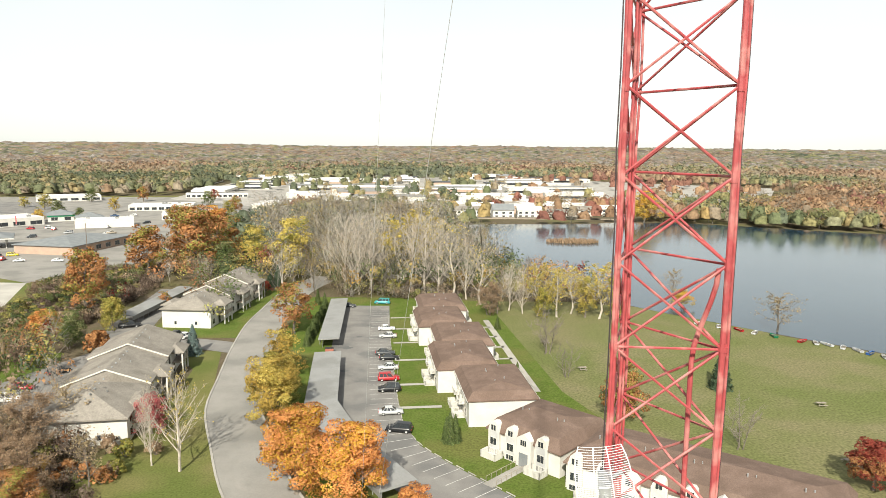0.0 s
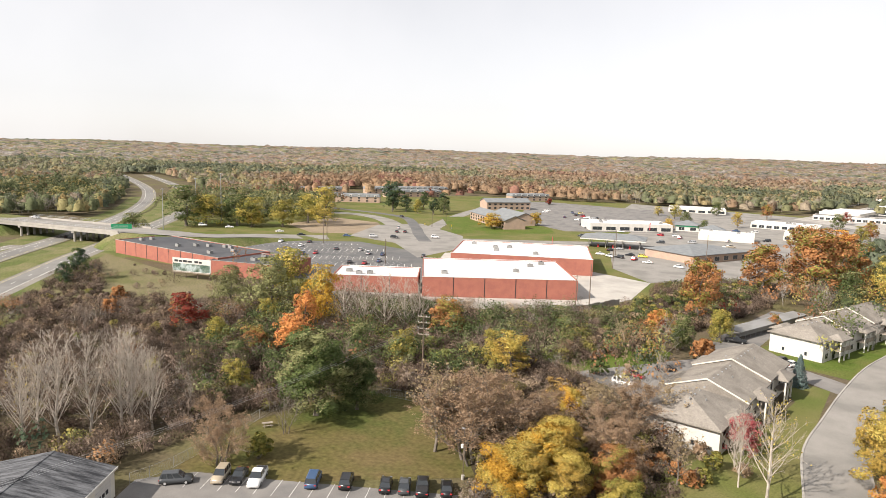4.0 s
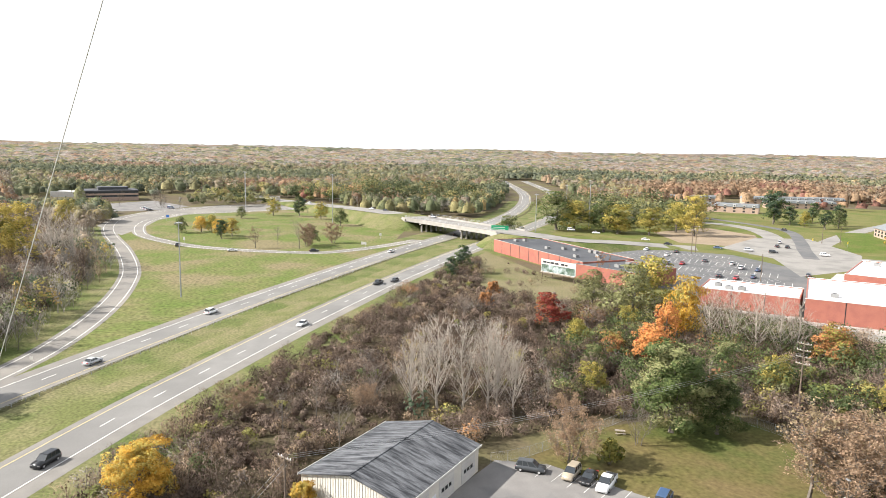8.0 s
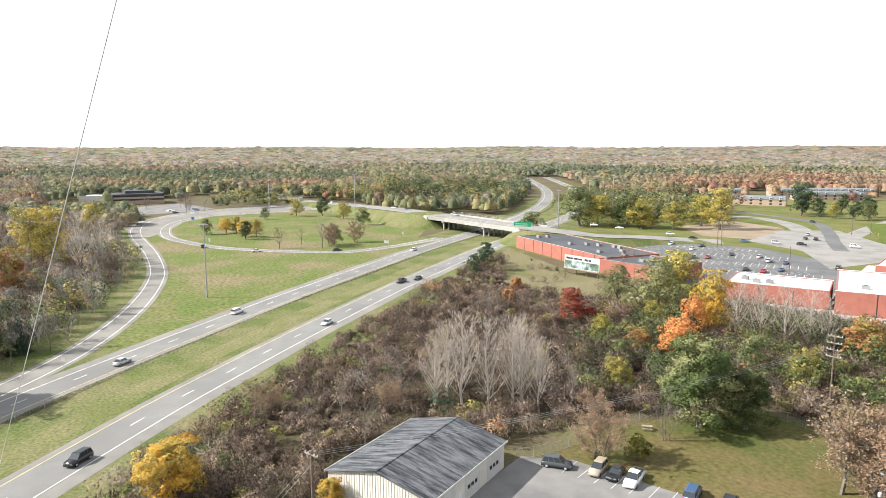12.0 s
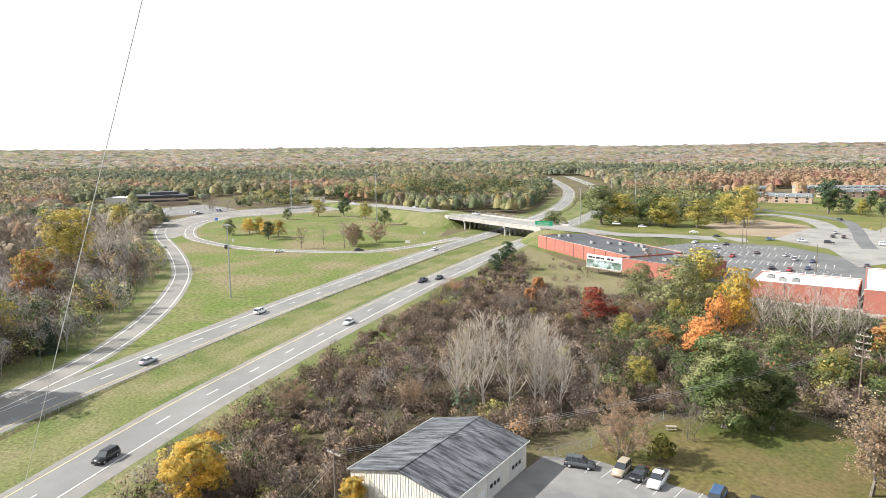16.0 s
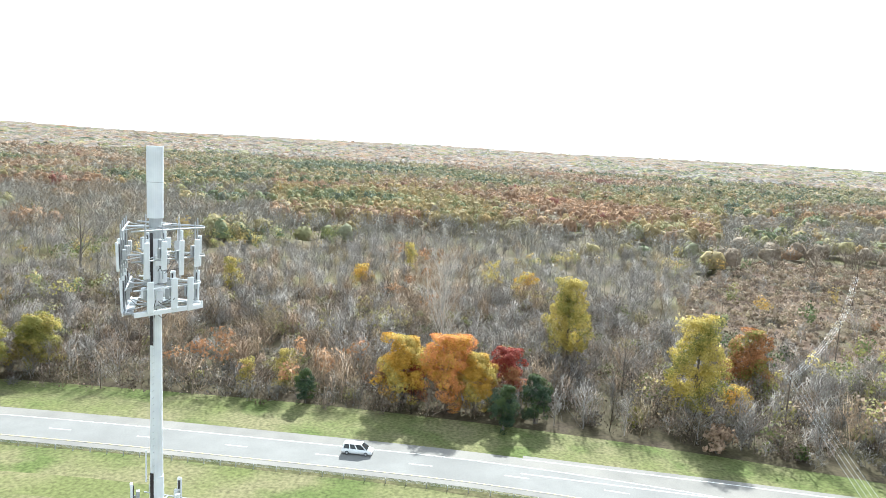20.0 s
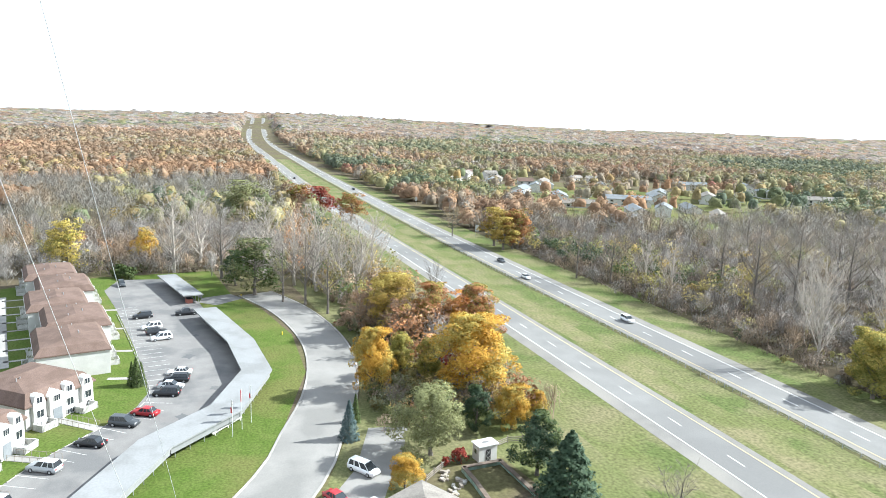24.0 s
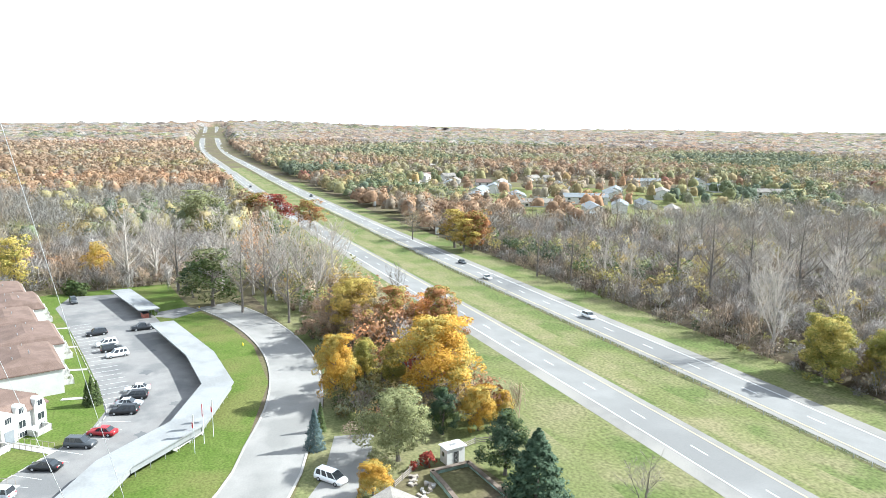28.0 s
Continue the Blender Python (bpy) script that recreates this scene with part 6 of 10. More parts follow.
# ---- red guyed mast ----
def guyed_mast():
    legs = [Vector((1.672, 6.54, 0)), Vector((2.699, 6.459, 0)), Vector((2.023, 7.534, 0))]
    m = thing("radio_mast", "tall red lattice radio mast held by guy wires", "mast")
    top, step, z0 = 104.0, 0.83, 50.03
    for p in legs:
        tube("leg", p, p + Vector((0, 0, top)), 0.03, "tower_red", m, sides=10)
        for k in range(-2, 3):
            z = 48.35 + k * 6.1
            tube("leg_flange", p + Vector((0, 0, z)), p + Vector((0, 0, z + 0.05)), 0.046, "tower_red", m, sides=10)
    lo, hi = z0 - 5 * step, z0 + 2 * step
    rest = bmesh.new()
    k = -int(z0 / step)
    while z0 + (k + 1) * step < top:
        z = z0 + k * step
        near = lo - 0.1 <= z <= hi + 0.1
        for i in range(3):
            a, b = legs[i], legs[(i + 1) % 3]
            dz = Vector((0, 0, z))
            up = Vector((0, 0, z + step))
            rods = [("brace", a + dz, b + up, 0.0135), ("brace", b + dz, a + up, 0.0135)]
            if i != 0 or k % 4 == 2:
                rods.append(("crossbar", a + dz, b + dz, 0.0135))
            for name, p, q, r in rods:
                if near:
                    tube(name, p, q, r, "tower_red", m, sides=6)
                else:
                    add_tube(rest, p, q, r, sides=4, cap=False)
            if near:
                tube("gusset", a + dz - Vector((0, 0, 0.06)), a + dz + Vector((0, 0, 0.06)), 0.037, "tower_red", m, sides=8)
        k += 1
    tagged(part("bracing", rest, "tower_red", m), kind="stuff")
    # feed lines tied to the legs
    for off, leg, r, mat in (((-0.03, -0.04), 0, 0.016, "tower_red"), ((-0.052, 0.0), 0, 0.007, "black_cable"), ((0.085, 0.03), 0, 0.014, "tower_red"), ((0.12, 0.05), 0, 0.012, "tower_red"), ((0.048, 0.015), 1, 0.016, "tower_red"), ((0.07, 0.03), 1, 0.007, "black_cable"), ((0.04, -0.045), 2, 0.014, "tower_red")):
        run = []
        for i in range(61):
            z = 30 + i * 0.7
            w = 0.008 * math.sin(z * 1.7 + leg) + 0.006 * math.sin(z * 4.1)
            run.append(legs[leg] + Vector((off[0] + w, off[1] + w * 0.5, z)))
        pipe("feed_line", run, r, mat, m, sides=8)
    run = []
    for i in range(25):
        k = min(1.0, i / 6)
        k = k * k * (3 - 2 * k)
        run.append(legs[1].lerp(legs[2], 0.05 + 0.12 * k) + Vector((-0.03 - 0.08 * k, 0, 49.15 - i * 0.16)))
    pipe("feed_line", run, 0.026, "tower_red", m, sides=8)
    # anchors and wires
    base = Vector((2.13, 6.84, 0))
    for ax, ay, zs in ((-8.2, 59.8, (103, 66)), (-60.6, -32.4, (64,)), (35.5, -6.6, (88, 76))):
        anchor = thing("guy_anchor", "concrete block that anchors mast wires", "anchor", (ax, ay, 0))
        box("block", -1, -1, -0.3, 1, 1, 0.5, "concrete", anchor, "", 0.08)
        tube("anchor_rod", (0, 0, 0.4), (0, 0, 1.2), 0.06, "galvanised", anchor)
        for zt in zs:
            a, b = Vector((ax, ay, 1.0)), base + Vector((0, 0, zt))
            pipe("guy_wire", [a.lerp(b, t / 16) - Vector((0, 0, 0.2 * t / 16 * (1 - t / 16))) for t in range(17)], 0.0075, "guy_steel", m)
    box("footing", 0.9, 5.7, -0.3, 3.4, 8.0, 0.6, "concrete", m)
    return m


guyed_mast()


def grid_dish():
    """A white wire dish with its feed in the middle, clamped to the mast."""
    d = thing("grid_antenna", "white wire grid dish antenna clamped to the mast", "antenna", (1.50, 6.42, 47.28), 0)
    d.matrix_basis = pose(1.61, 6.40, 47.05, 6, -10, -12)
    w, h, f = 0.27, 0.42, 0.75
    at = lambda u, v: Vector((u, -0.26 + (u * u + v * v) * 0.9, v))
    for k in range(43):
        v = -h + 2 * h * k / 42
        s = w * (1 - 0.25 * (abs(v) / h) ** 3)
        pipe("wire", [at(-s + 2 * s * i / 8, v) for i in range(9)], 0.0027, "white_plastic", d, sides=4)
    for s in (-w, -w * 0.3, w * 0.3, w):
        pipe("rib", [at(s * (1 - 0.25 * (abs(v) / h) ** 3), v) for v in (-h + 2 * h * i / 10 for i in range(11))], 0.006, "white_plastic", d, sides=5)
    box("feed_box", -0.07, -0.62, -0.05, 0.07, -0.50, 0.06, "white_plastic", d, "", 0.01)
    tube("feed_arm", (0, -0.25, 0), (0, -0.52, 0), 0.014, "galvanised", d)
    box("mount", -0.06, -0.26, -0.09, 0.06, 0.05, 0.09, "galvanised", d, "", 0.01)
    tube("bracket", (0, 0.0, 0), (0.17, 0.14, 0), 0.02, "galvanised", d)


grid_dish()


# ---- white monopole with mobile phone antennas ----
def panel_antenna(parent, x, y, a, z, h, w, top, low):
    """A panel with its radio on an upright pipe; a: the way it faces; top, low: the pipe's ends."""
    mast_pipe = tube("pipe", (x, y, low), (x, y, top), 0.042, "galvanised", parent, sides=6)
    p = box("panel", -w / 2, -0.24, -h / 2, w / 2, -0.09, h / 2, "white_plastic", mast_pipe, "", 0.035)
    p.matrix_basis = pose(x, y, z, 2, 0, a + 90)
    q = box("radio_unit", -0.15, 0.07, -0.3, 0.15, 0.27, 0.28, "galvanised", mast_pipe, "", 0.02)
    q.matrix_basis = pose(x, y, z + 0.1, 0, 0, a + 90)
    bm = bmesh.new()
    add_box(bm, -0.06, -0.1, -h * 0.42, 0.06, -0.045, h * 0.42)
    b = part("bracket", bm, "black_cable", mast_pipe)
    b.matrix_basis = pose(x, y, z, 0, 0, a + 90)


def head_frame(parent, z, rails, reach, panels, h, seed, deck=False):
    """Three faces of rails round the pole that carry the panels."""
    r = random.Random(seed)
    for k in range(3):
        a = 0.35 + k * 2 * math.pi / 3
        u, v = Vector((math.cos(a), math.sin(a), 0)), Vector((-math.sin(a), math.cos(a), 0))
        half = reach * 0.86
        for zr in rails:
            c = u * reach * 0.62 + Vector((0, 0, zr))
            tube("face_pipe", c - v * half, c + v * half, 0.045, "white_plastic" if deck else "galvanised", parent, sides=6)
            tube("arm", u * 0.28 + Vector((0, 0, zr)), c, 0.055, "galvanised", parent, sides=6)
            tube("arm", u * 0.28 + Vector((0, 0, zr)), c + v * half * 0.8, 0.03, "galvanised", parent, sides=5)
            tube("arm", u * 0.28 + Vector((0, 0, zr)), c - v * half * 0.8, 0.03, "galvanised", parent, sides=5)
        if deck:
            c = u * reach * 0.62 + Vector((0, 0, z - h * 0.5))
            d = box("deck_plate", -half, -0.35, -0.05, half, 0.12, 0.05, "galvanised", parent)
            d.matrix_basis = pose(c.x, c.y, c.z, 0, 0, math.degrees(a) - 90)
            e = box("deck_edge", -half - 0.05, 0.12, -0.12, half + 0.05, 0.18, 0.12, "white_plastic", parent)
            e.matrix_basis = pose(c.x, c.y, c.z, 0, 0, math.degrees(a) - 90)
        for j in range(panels):
            t = -1 + 2 * (j + r.uniform(0.3, 0.7)) / panels
            e = u * (reach * 0.62 + 0.09) + v * half * t
            tall = h * r.choice((1.0, 1.0, 0.92, 0.8))
            panel_antenna(parent, e.x, e.y, math.degrees(a) + r.uniform(-8, 8), z + r.uniform(-0.15, 0.1), tall, r.choice((0.27, 0.3, 0.34)), max(rails) + r.uniform(0.3, 0.45), z - h * 0.62)


def monopole():
    m = thing("cell_tower", "white monopole with rings of mobile phone antennas", "tower", (14.9, -38.75, 0))
    tube("pole", (0, 0, 0), (0, 0, 29.9), 0.55, "white_plastic", m, sides=18, rb=0.40)
    tube("pole", (0, 0, 29.9), (0, 0, 45.2), 0.36, "white_plastic", m, sides=18, rb=0.30)
    tube("pole", (0, 0, 43.0), (0, 0, 45.5), 0.24, "galvanised", m, sides=14)
    tube("canister", (0, 0, 45.35), (0, 0, 47.35), 0.44, "white_plastic", m, "white cylindrical antenna cover", 24)
    tube("canister", (0, 0, 47.38), (0, 0, 49.35), 0.45, "white_plastic", m, "white cylindrical antenna cover", 24)
    tube("canister_ring", (0, 0, 47.3), (0, 0, 47.42), 0.42, "galvanised", m, sides=20)
    head_frame(m, 43.4, (43.2, 44.85), 2.5, 4, 2.0, 3)
    head_frame(m, 41.25, (40.35, 41.6), 2.3, 3, 1.95, 4, True)
    tube("collar", (0, 0, 44.2), (0, 0, 45.35), 0.33, "galvanised", m, sides=14)
    for z, n, r in ((43.0, 6, 0.62), (43.9, 5, 0.7), (41.0, 6, 0.66), (42.0, 4, 0.6)):
        for k in range(n):
            a = k * 2 * math.pi / n + z
            q = box("radio_unit", -0.17, -0.12, -0.3, 0.17, 0.12, 0.3, "white_plastic" if k % 2 else "galvanised", m, "", 0.02)
            q.matrix_basis = pose(r * math.cos(a), r * math.sin(a), z, 0, 0, math.degrees(a) + 90)
    rr = random.Random(12)
    for k in range(22):
        a, z = rr.uniform(0, 6.28), rr.choice((43.1, 43.4, 40.6, 41.1))
        far = rr.uniform(1.3, 2.1)
        run = [(0.36 * math.cos(a), 0.36 * math.sin(a), z - rr.uniform(0.4, 1.2)), (far * 0.55 * math.cos(a + 0.15), far * 0.55 * math.sin(a + 0.15), z - rr.uniform(0.5, 0.9)), (far * math.cos(a + 0.25), far * math.sin(a + 0.25), z - 0.1)]
        pipe("jumper_cable", [tuple(p) for p in smooth_line(run, 0.3)], 0.022, "black_cable", m, sides=4)
    head_frame(m, 28.2, (28.0,), 1.9, 2, 2.0, 5)
    for k in range(30):
        z = 29 + k * 0.42
        for s in (-1, 1):
            tube("step_bolt", (0, s * 0.3, z), (0, s * 0.52, z), 0.012, "galvanised", m, sides=4)
    for k in range(5):
        a = 1.0 + k * 0.12
        tube("cable", (0.42 * math.cos(a), 0.42 * math.sin(a), 0), (0.42 * math.cos(a), 0.42 * math.sin(a), 30.2), 0.025, "black_cable", m, sides=5)
        tube("cable", (0.36 * math.cos(a), 0.36 * math.sin(a), 38), (0.32 * math.cos(a), 0.32 * math.sin(a), 44.5), 0.03, "black_cable", m, sides=5)
    tube("whip_pipe", (0.5, 0.3, 29.6), (0.5, 0.3, 31.6), 0.05, "white_plastic", m)
    box("base_plate", -1.2, -1.2, -0.2, 1.2, 1.2, 0.25, "concrete", m)


monopole()

# ---- cars ----
CAR_PAINT = {"white": (0.75, 0.75, 0.74), "silver": (0.42, 0.43, 0.44), "black": (0.012, 0.013, 0.015), "dark_grey": (0.05, 0.055, 0.06), "red": (0.33, 0.015, 0.02), "dark_red": (0.10, 0.012, 0.015), "blue": (0.04, 0.08, 0.16), "teal": (0.02, 0.24, 0.26), "tan": (0.34, 0.29, 0.22), "yellow": (0.62, 0.50, 0.03)}
for _n, _c in CAR_PAINT.items():
    M["car_" + _n] = material("car_" + _n, _c, 0.28, spec=0.6)
CARS = {}
def rim_look(m):
    """A pale rim inside a black tyre, by the distance from the axle in the wheel's own plane."""
    n, l = m.node_tree.nodes, m.node_tree.links
    c = n.new("ShaderNodeTexCoord")
    k = n.new("ShaderNodeMapping")
    k.inputs["Location"].default_value, k.inputs["Scale"].default_value = (-0.5, 0, -0.5), (1, 0, 1)
    l.new(c.outputs["Generated"], k.inputs["Vector"])
    d = n.new("ShaderNodeVectorMath")
    d.operation = "LENGTH"
    l.new(k.outputs[0], d.inputs[0])
    x = n.new("ShaderNodeMapRange")
    x.inputs[1].default_value, x.inputs[2].default_value, x.inputs[3].default_value, x.inputs[4].default_value = 0.29, 0.31, 0.38, 0.018
    l.new(d.outputs["Value"], x.inputs[0])
    col = n.new("ShaderNodeCombineColor")
    for i in range(3):
        l.new(x.outputs[0], col.inputs[i])
    l.new(col.outputs[0], n["Principled BSDF"].inputs["Base Color"])


rim_look(M["tyre_and_rim"])
SHAPES = {
    "sedan": (4.7, 1.8, ((-2.35, 0.62), (-2.3, 0.86), (-1.6, 0.92), (1.0, 0.90), (2.15, 0.74), (2.35, 0.55)), ((-1.75, 0.91), (-1.05, 1.42), (0.25, 1.45), (1.05, 0.90))),
    "suv": (4.75, 1.88, ((-2.35, 0.66), (-2.33, 1.0), (-1.8, 1.04), (1.1, 1.02), (2.2, 0.88), (2.37, 0.62)), ((-2.25, 1.03), (-1.95, 1.68), (0.35, 1.72), (1.2, 1.02))),
    "van": (5.0, 1.95, ((-2.5, 0.66), (-2.48, 1.0), (-1.8, 1.02), (1.5, 0.98), (2.3, 0.84), (2.5, 0.6)), ((-2.42, 1.02), (-2.15, 1.72), (0.75, 1.74), (1.75, 0.98))),
    "pickup": (5.7, 1.98, ((-2.85, 0.70), (-2.83, 1.08), (-0.6, 1.1), (1.4, 1.08), (2.65, 0.98), (2.85, 0.66)), ((-0.75, 1.09), (-0.55, 1.78), (0.75, 1.80), (1.5, 1.08))),
}


def make_car(kind, paint):
    length, width, belt, roof = SHAPES[kind]
    top = new("car")
    w = width / 2
    bm = bmesh.new()
    rows = []
    for x, z in belt:
        taper = 1.0 - 0.10 * (abs(x) / (length / 2)) ** 4
        rows.append([bm.verts.new((x, -w * taper * 0.96, 0.24)), bm.verts.new((x, -w * taper, 0.55)), bm.verts.new((x, -w * taper * 0.94, z)), bm.verts.new((x, w * taper * 0.94, z)), bm.verts.new((x, w * taper, 0.55)), bm.verts.new((x, w * taper * 0.96, 0.24))])
    for a, b in zip(rows, rows[1:]):
        for i in range(6):
            bm.faces.new((a[i], a[(i + 1) % 6], b[(i + 1) % 6], b[i]))
    bm.faces.new(rows[0][::-1])
    bm.faces.new(rows[-1])
    bmesh.ops.recalc_face_normals(bm, faces=bm.faces[:])
    bmesh.ops.bevel(bm, geom=bm.edges[:], offset=0.07, segments=2, affect="EDGES", clamp_overlap=True)
    for f in bm.faces:
        f.smooth = True
    part("body", bm, "car_" + paint, top)
    (ax, az), (bx, bz), (cx, cz), (dx, dz) = roof
    g, t = w * 0.9, w * 0.72
    sheet("glasshouse", [(ax, -g, az - 0.03), (ax, g, az - 0.03), (dx, g, dz - 0.03), (dx, -g, dz - 0.03), (bx, -t, bz), (bx, t, bz), (cx, t, cz), (cx, -t, cz)], [(0, 1, 5, 4), (1, 2, 6, 5), (2, 3, 7, 6), (3, 0, 4, 7), (4, 5, 6, 7)], "window", top)
    # the roof and its pillars, one pressed shell
    bm = bmesh.new()
    e = lambda k: (bx - 0.05) + (cx - bx + 0.1) * k
    ks = (0.0, 0.07, 0.3, 0.35, 0.58, 0.64, 0.95, 1.0)
    foot = lambda k: (ax + (dx - ax) * k, az + (dz - az) * k - 0.03)
    rails = []
    for side in (-1, 1):
        lo = [bm.verts.new((e(k), side * (t + 0.02), bz + (cz - bz) * k + 0.005)) for k in ks]
        hi = [bm.verts.new((e(0.06 + 0.88 * k), side * (t - 0.12), bz + (cz - bz) * k + 0.06)) for k in ks]
        for i in range(7):
            bm.faces.new((lo[i], lo[i + 1], hi[i + 1], hi[i]))
        for i in (0, 2, 4, 6):
            down = [bm.verts.new((foot(k)[0], side * (g + 0.015), foot(k)[1])) for k in ks[i:i + 2]]
            bm.faces.new((lo[i], lo[i + 1], down[1], down[0]))
        rails.append((lo, hi))
    (la, ha), (lb, hb) = rails
    bm.faces.new(ha + hb[::-1])
    bm.faces.new((la[0], ha[0], hb[0], lb[0]))
    bm.faces.new((la[-1], ha[-1], hb[-1], lb[-1]))
    bmesh.ops.recalc_face_normals(bm, faces=bm.faces[:])
    part("roof", bm, "car_" + paint, top)
    if kind == "pickup":
        box("cargo_bed", -2.7, -w * 0.8, 1.085, -0.85, w * 0.8, 1.12, "dark", top)
    for x in (-length * 0.31, length * 0.31):
        for s in (-1, 1):
            tube("wheel", (x, s * (w - 0.2), 0.33), (x, s * (w + 0.01), 0.33), 0.33, "tyre_and_rim", top, sides=12)
    for s in (-1, 1):
        box("headlight", length / 2 - 0.16, s * w * 0.68 - 0.2, 0.6, length / 2 - 0.02, s * w * 0.68 + 0.2, 0.74, "chrome", top)
        box("tail_light", -length / 2 - 0.01, s * w * 0.7 - 0.16, 0.7, -length / 2 + 0.1, s * w * 0.7 + 0.16, 0.86, "red_paint", top)
    return top


CAR_WORDS = {"sedan": "saloon car", "suv": "sport utility car", "van": "minivan", "pickup": "pickup truck"}


def park(kind, paint, x, y, turn, where="parked in a marked stall", group="", z=0.06):
    key = (kind, paint)
    if key not in CARS:
        CARS[key] = make_car(kind, paint)
        ob = CARS[key]
    else:
        ob = copy_thing(CARS[key], Matrix.Identity(4))
    ob.matrix_basis = pose(x, y, z, 0, 0, turn)
    ob.name = "pickup_truck" if kind == "pickup" else ("minivan" if kind == "van" else "car")
    return tagged(ob, paint.replace("_", " ") + " " + CAR_WORDS[kind] + " " + where, "car", group)


# north lot, noses to the east kerb
for kind, paint, x, y, a in (("sedan", "dark_grey", -29.5, 212.0, 4), ("van", "teal", -19.3, 217.0, 178), ("sedan", "white", -15.3, 185.1, 6), ("sedan", "silver", -14.4, 177.6, 186), ("sedan", "dark_grey", -13.8, 162.4, 7), ("sedan", "black", -12.5, 158.6, 7), ("sedan", "silver", -12.2, 151.4, 187), ("suv", "red", -11.5, 144.0, 7), ("suv", "black", -10.8, 137.3, 188), ("sedan", "silver", -9.6, 125.0, 9), ("suv", "black", -7.5, 116.9, 170), ("sedan", "dark_red", -26.9, 158.5, 90)):
    park(kind, paint, x, y, a, group="cars in the apartment lot")
# east lot
for kind, paint, x, y, a in (("suv", "dark_grey", 221.5, 12.7, 190), ("suv", "black", 183.4, 5.9, 100), ("suv", "white", 173.0, 3.6, 100), ("suv", "black", 168.4, 2.5, 280), ("suv", "white", 163.7, 1.4, 100), ("pickup", "black", 184.2, -4.6, 95), ("sedan", "white", 139.4, -2.0, 82), ("suv", "black", 135.4, -1.4, 78), ("sedan", "silver", 132.2, -0.4, 252), ("suv", "black", 128.7, 0.4, 72), ("sedan", "red", 120.6, 3.8, 60), ("suv", "dark_grey", 117.2, 6.9, 242), ("sedan", "black", 110.9, 11.3, 62), ("suv", "silver", 104.3, 16.6, 60), ("suv", "silver", 95.8, 21.3, 60)):
    park(kind, paint, x, y, a, group="cars in the apartment lot")
# lot beside the shed
for kind, paint, x, y, a in (("suv", "dark_grey", -99.4, 36.5, 60), ("suv", "tan", -96.6, 42.2, -42), ("sedan", "black", -94.7, 44.2, -42), ("pickup", "white", -92.6, 46.2, -42), ("van", "blue", -86.9, 52.4, 138), ("suv", "black", -83.4, 56.0, 138), ("sedan", "black", -78.9, 60.0, 138), ("sedan", "dark_grey", -76.9, 62.0, 138), ("pickup", "black", -75.0, 63.9, 138), ("sedan", "black", -72.4, 66.4, 138)):
    park(kind, paint, x, y, a, group="cars by the shed")
for kind, paint, x, y, a in (("sedan", "red", -86.2, 136.2, 10), ("sedan", "dark_grey", -85.3, 132.9, 10), ("suv", "white", -84.7, 129.6, 10), ("suv", "black", -84.0, 146.3, 60), ("pickup", "black", -86.2, 185.8, 20), ("sedan", "white", -73.6, 176.3, 80), ("suv", "black", -69.8, 176.6, 80), ("sedan", "white", -67.1, 175.9, 80), ("sedan", "dark_red", -63.2, 161.2, 100)):
    park(kind, paint, x, y, a, "parked beside the grey-roofed houses")
park("van", "white", 90.2, -26.3, 214, "parked on the concrete driveway")
park("sedan", "red", 83.2, -20.8, 205, "parked on the concrete driveway")
_r = random.Random(77)
_p = ["white", "silver", "black", "dark_grey", "red", "blue", "white", "black"]
for x, y in ((-348, 154), (-342, 161), (-336, 167), (-328, 177), (-319, 189), (-309, 178), (-285, 165), (-284, 171.5), (-290, 187), (-281, 195), (-270, 192), (-264, 196), (-253, 170), (-247.5, 174), (-249, 183), (-249, 209)):
    park(_r.choice(("sedan", "suv")), _r.choice(_p), x, y, _r.choice((135, 315)), "parked in the shop lot", "cars in the shop lot")
for x, y, a in ((-391, 161, 75), (-375, 170, 70), (-359, 193, 68), (-345, 199, 60), (-329, 219, 50), (-320, 231, 50), (-311, 239, 48), (-332, 257, 130), (-329, 261, 130), (-347, 270, 140), (-407, 319, 175), (-300, 260, 48), (-259, 242, 140), (-478, 60, 30), (-497, 52, 210), (-430, 84, 30), (-590, 10, 30), (-610, 6, 205)):
    z = 7.05 if -470 < x < -400 and y < 100 else (6.3 if -500 < x < -460 else (2.7 if x < -580 else (4.0 if x < -370 and y < 175 and y > 100 else (0.35 if y > 196 else 1.0))))
    park(_r.choice(("sedan", "suv")), _r.choice(_p), x, y, a, "on the cross road", z=z if z != 4.0 else 3.0)
for x, y in ((-215, 310), (-215, 318), (-209, 293), (-202, 291), (-197, 292), (-199, 304), (-189, 293), (-180, 290), (-164, 291), (-265, 393), (-291, 391), (-304, 403), (-240, 400), (-232, 405), (-225, 398), (-350, 440), (-340, 455), (-330, 430), (-210, 420), (-200, 410)):
    park(_r.choice(("sedan", "suv")), _r.choice(_p), x, y, _r.uniform(0, 360), "parked by the fuel station")
park("suv", "yellow", -191.7, 304.7, 20, "parked by the fuel station")
park("van", "yellow", -364, 480, 20, "parked on the far yard")


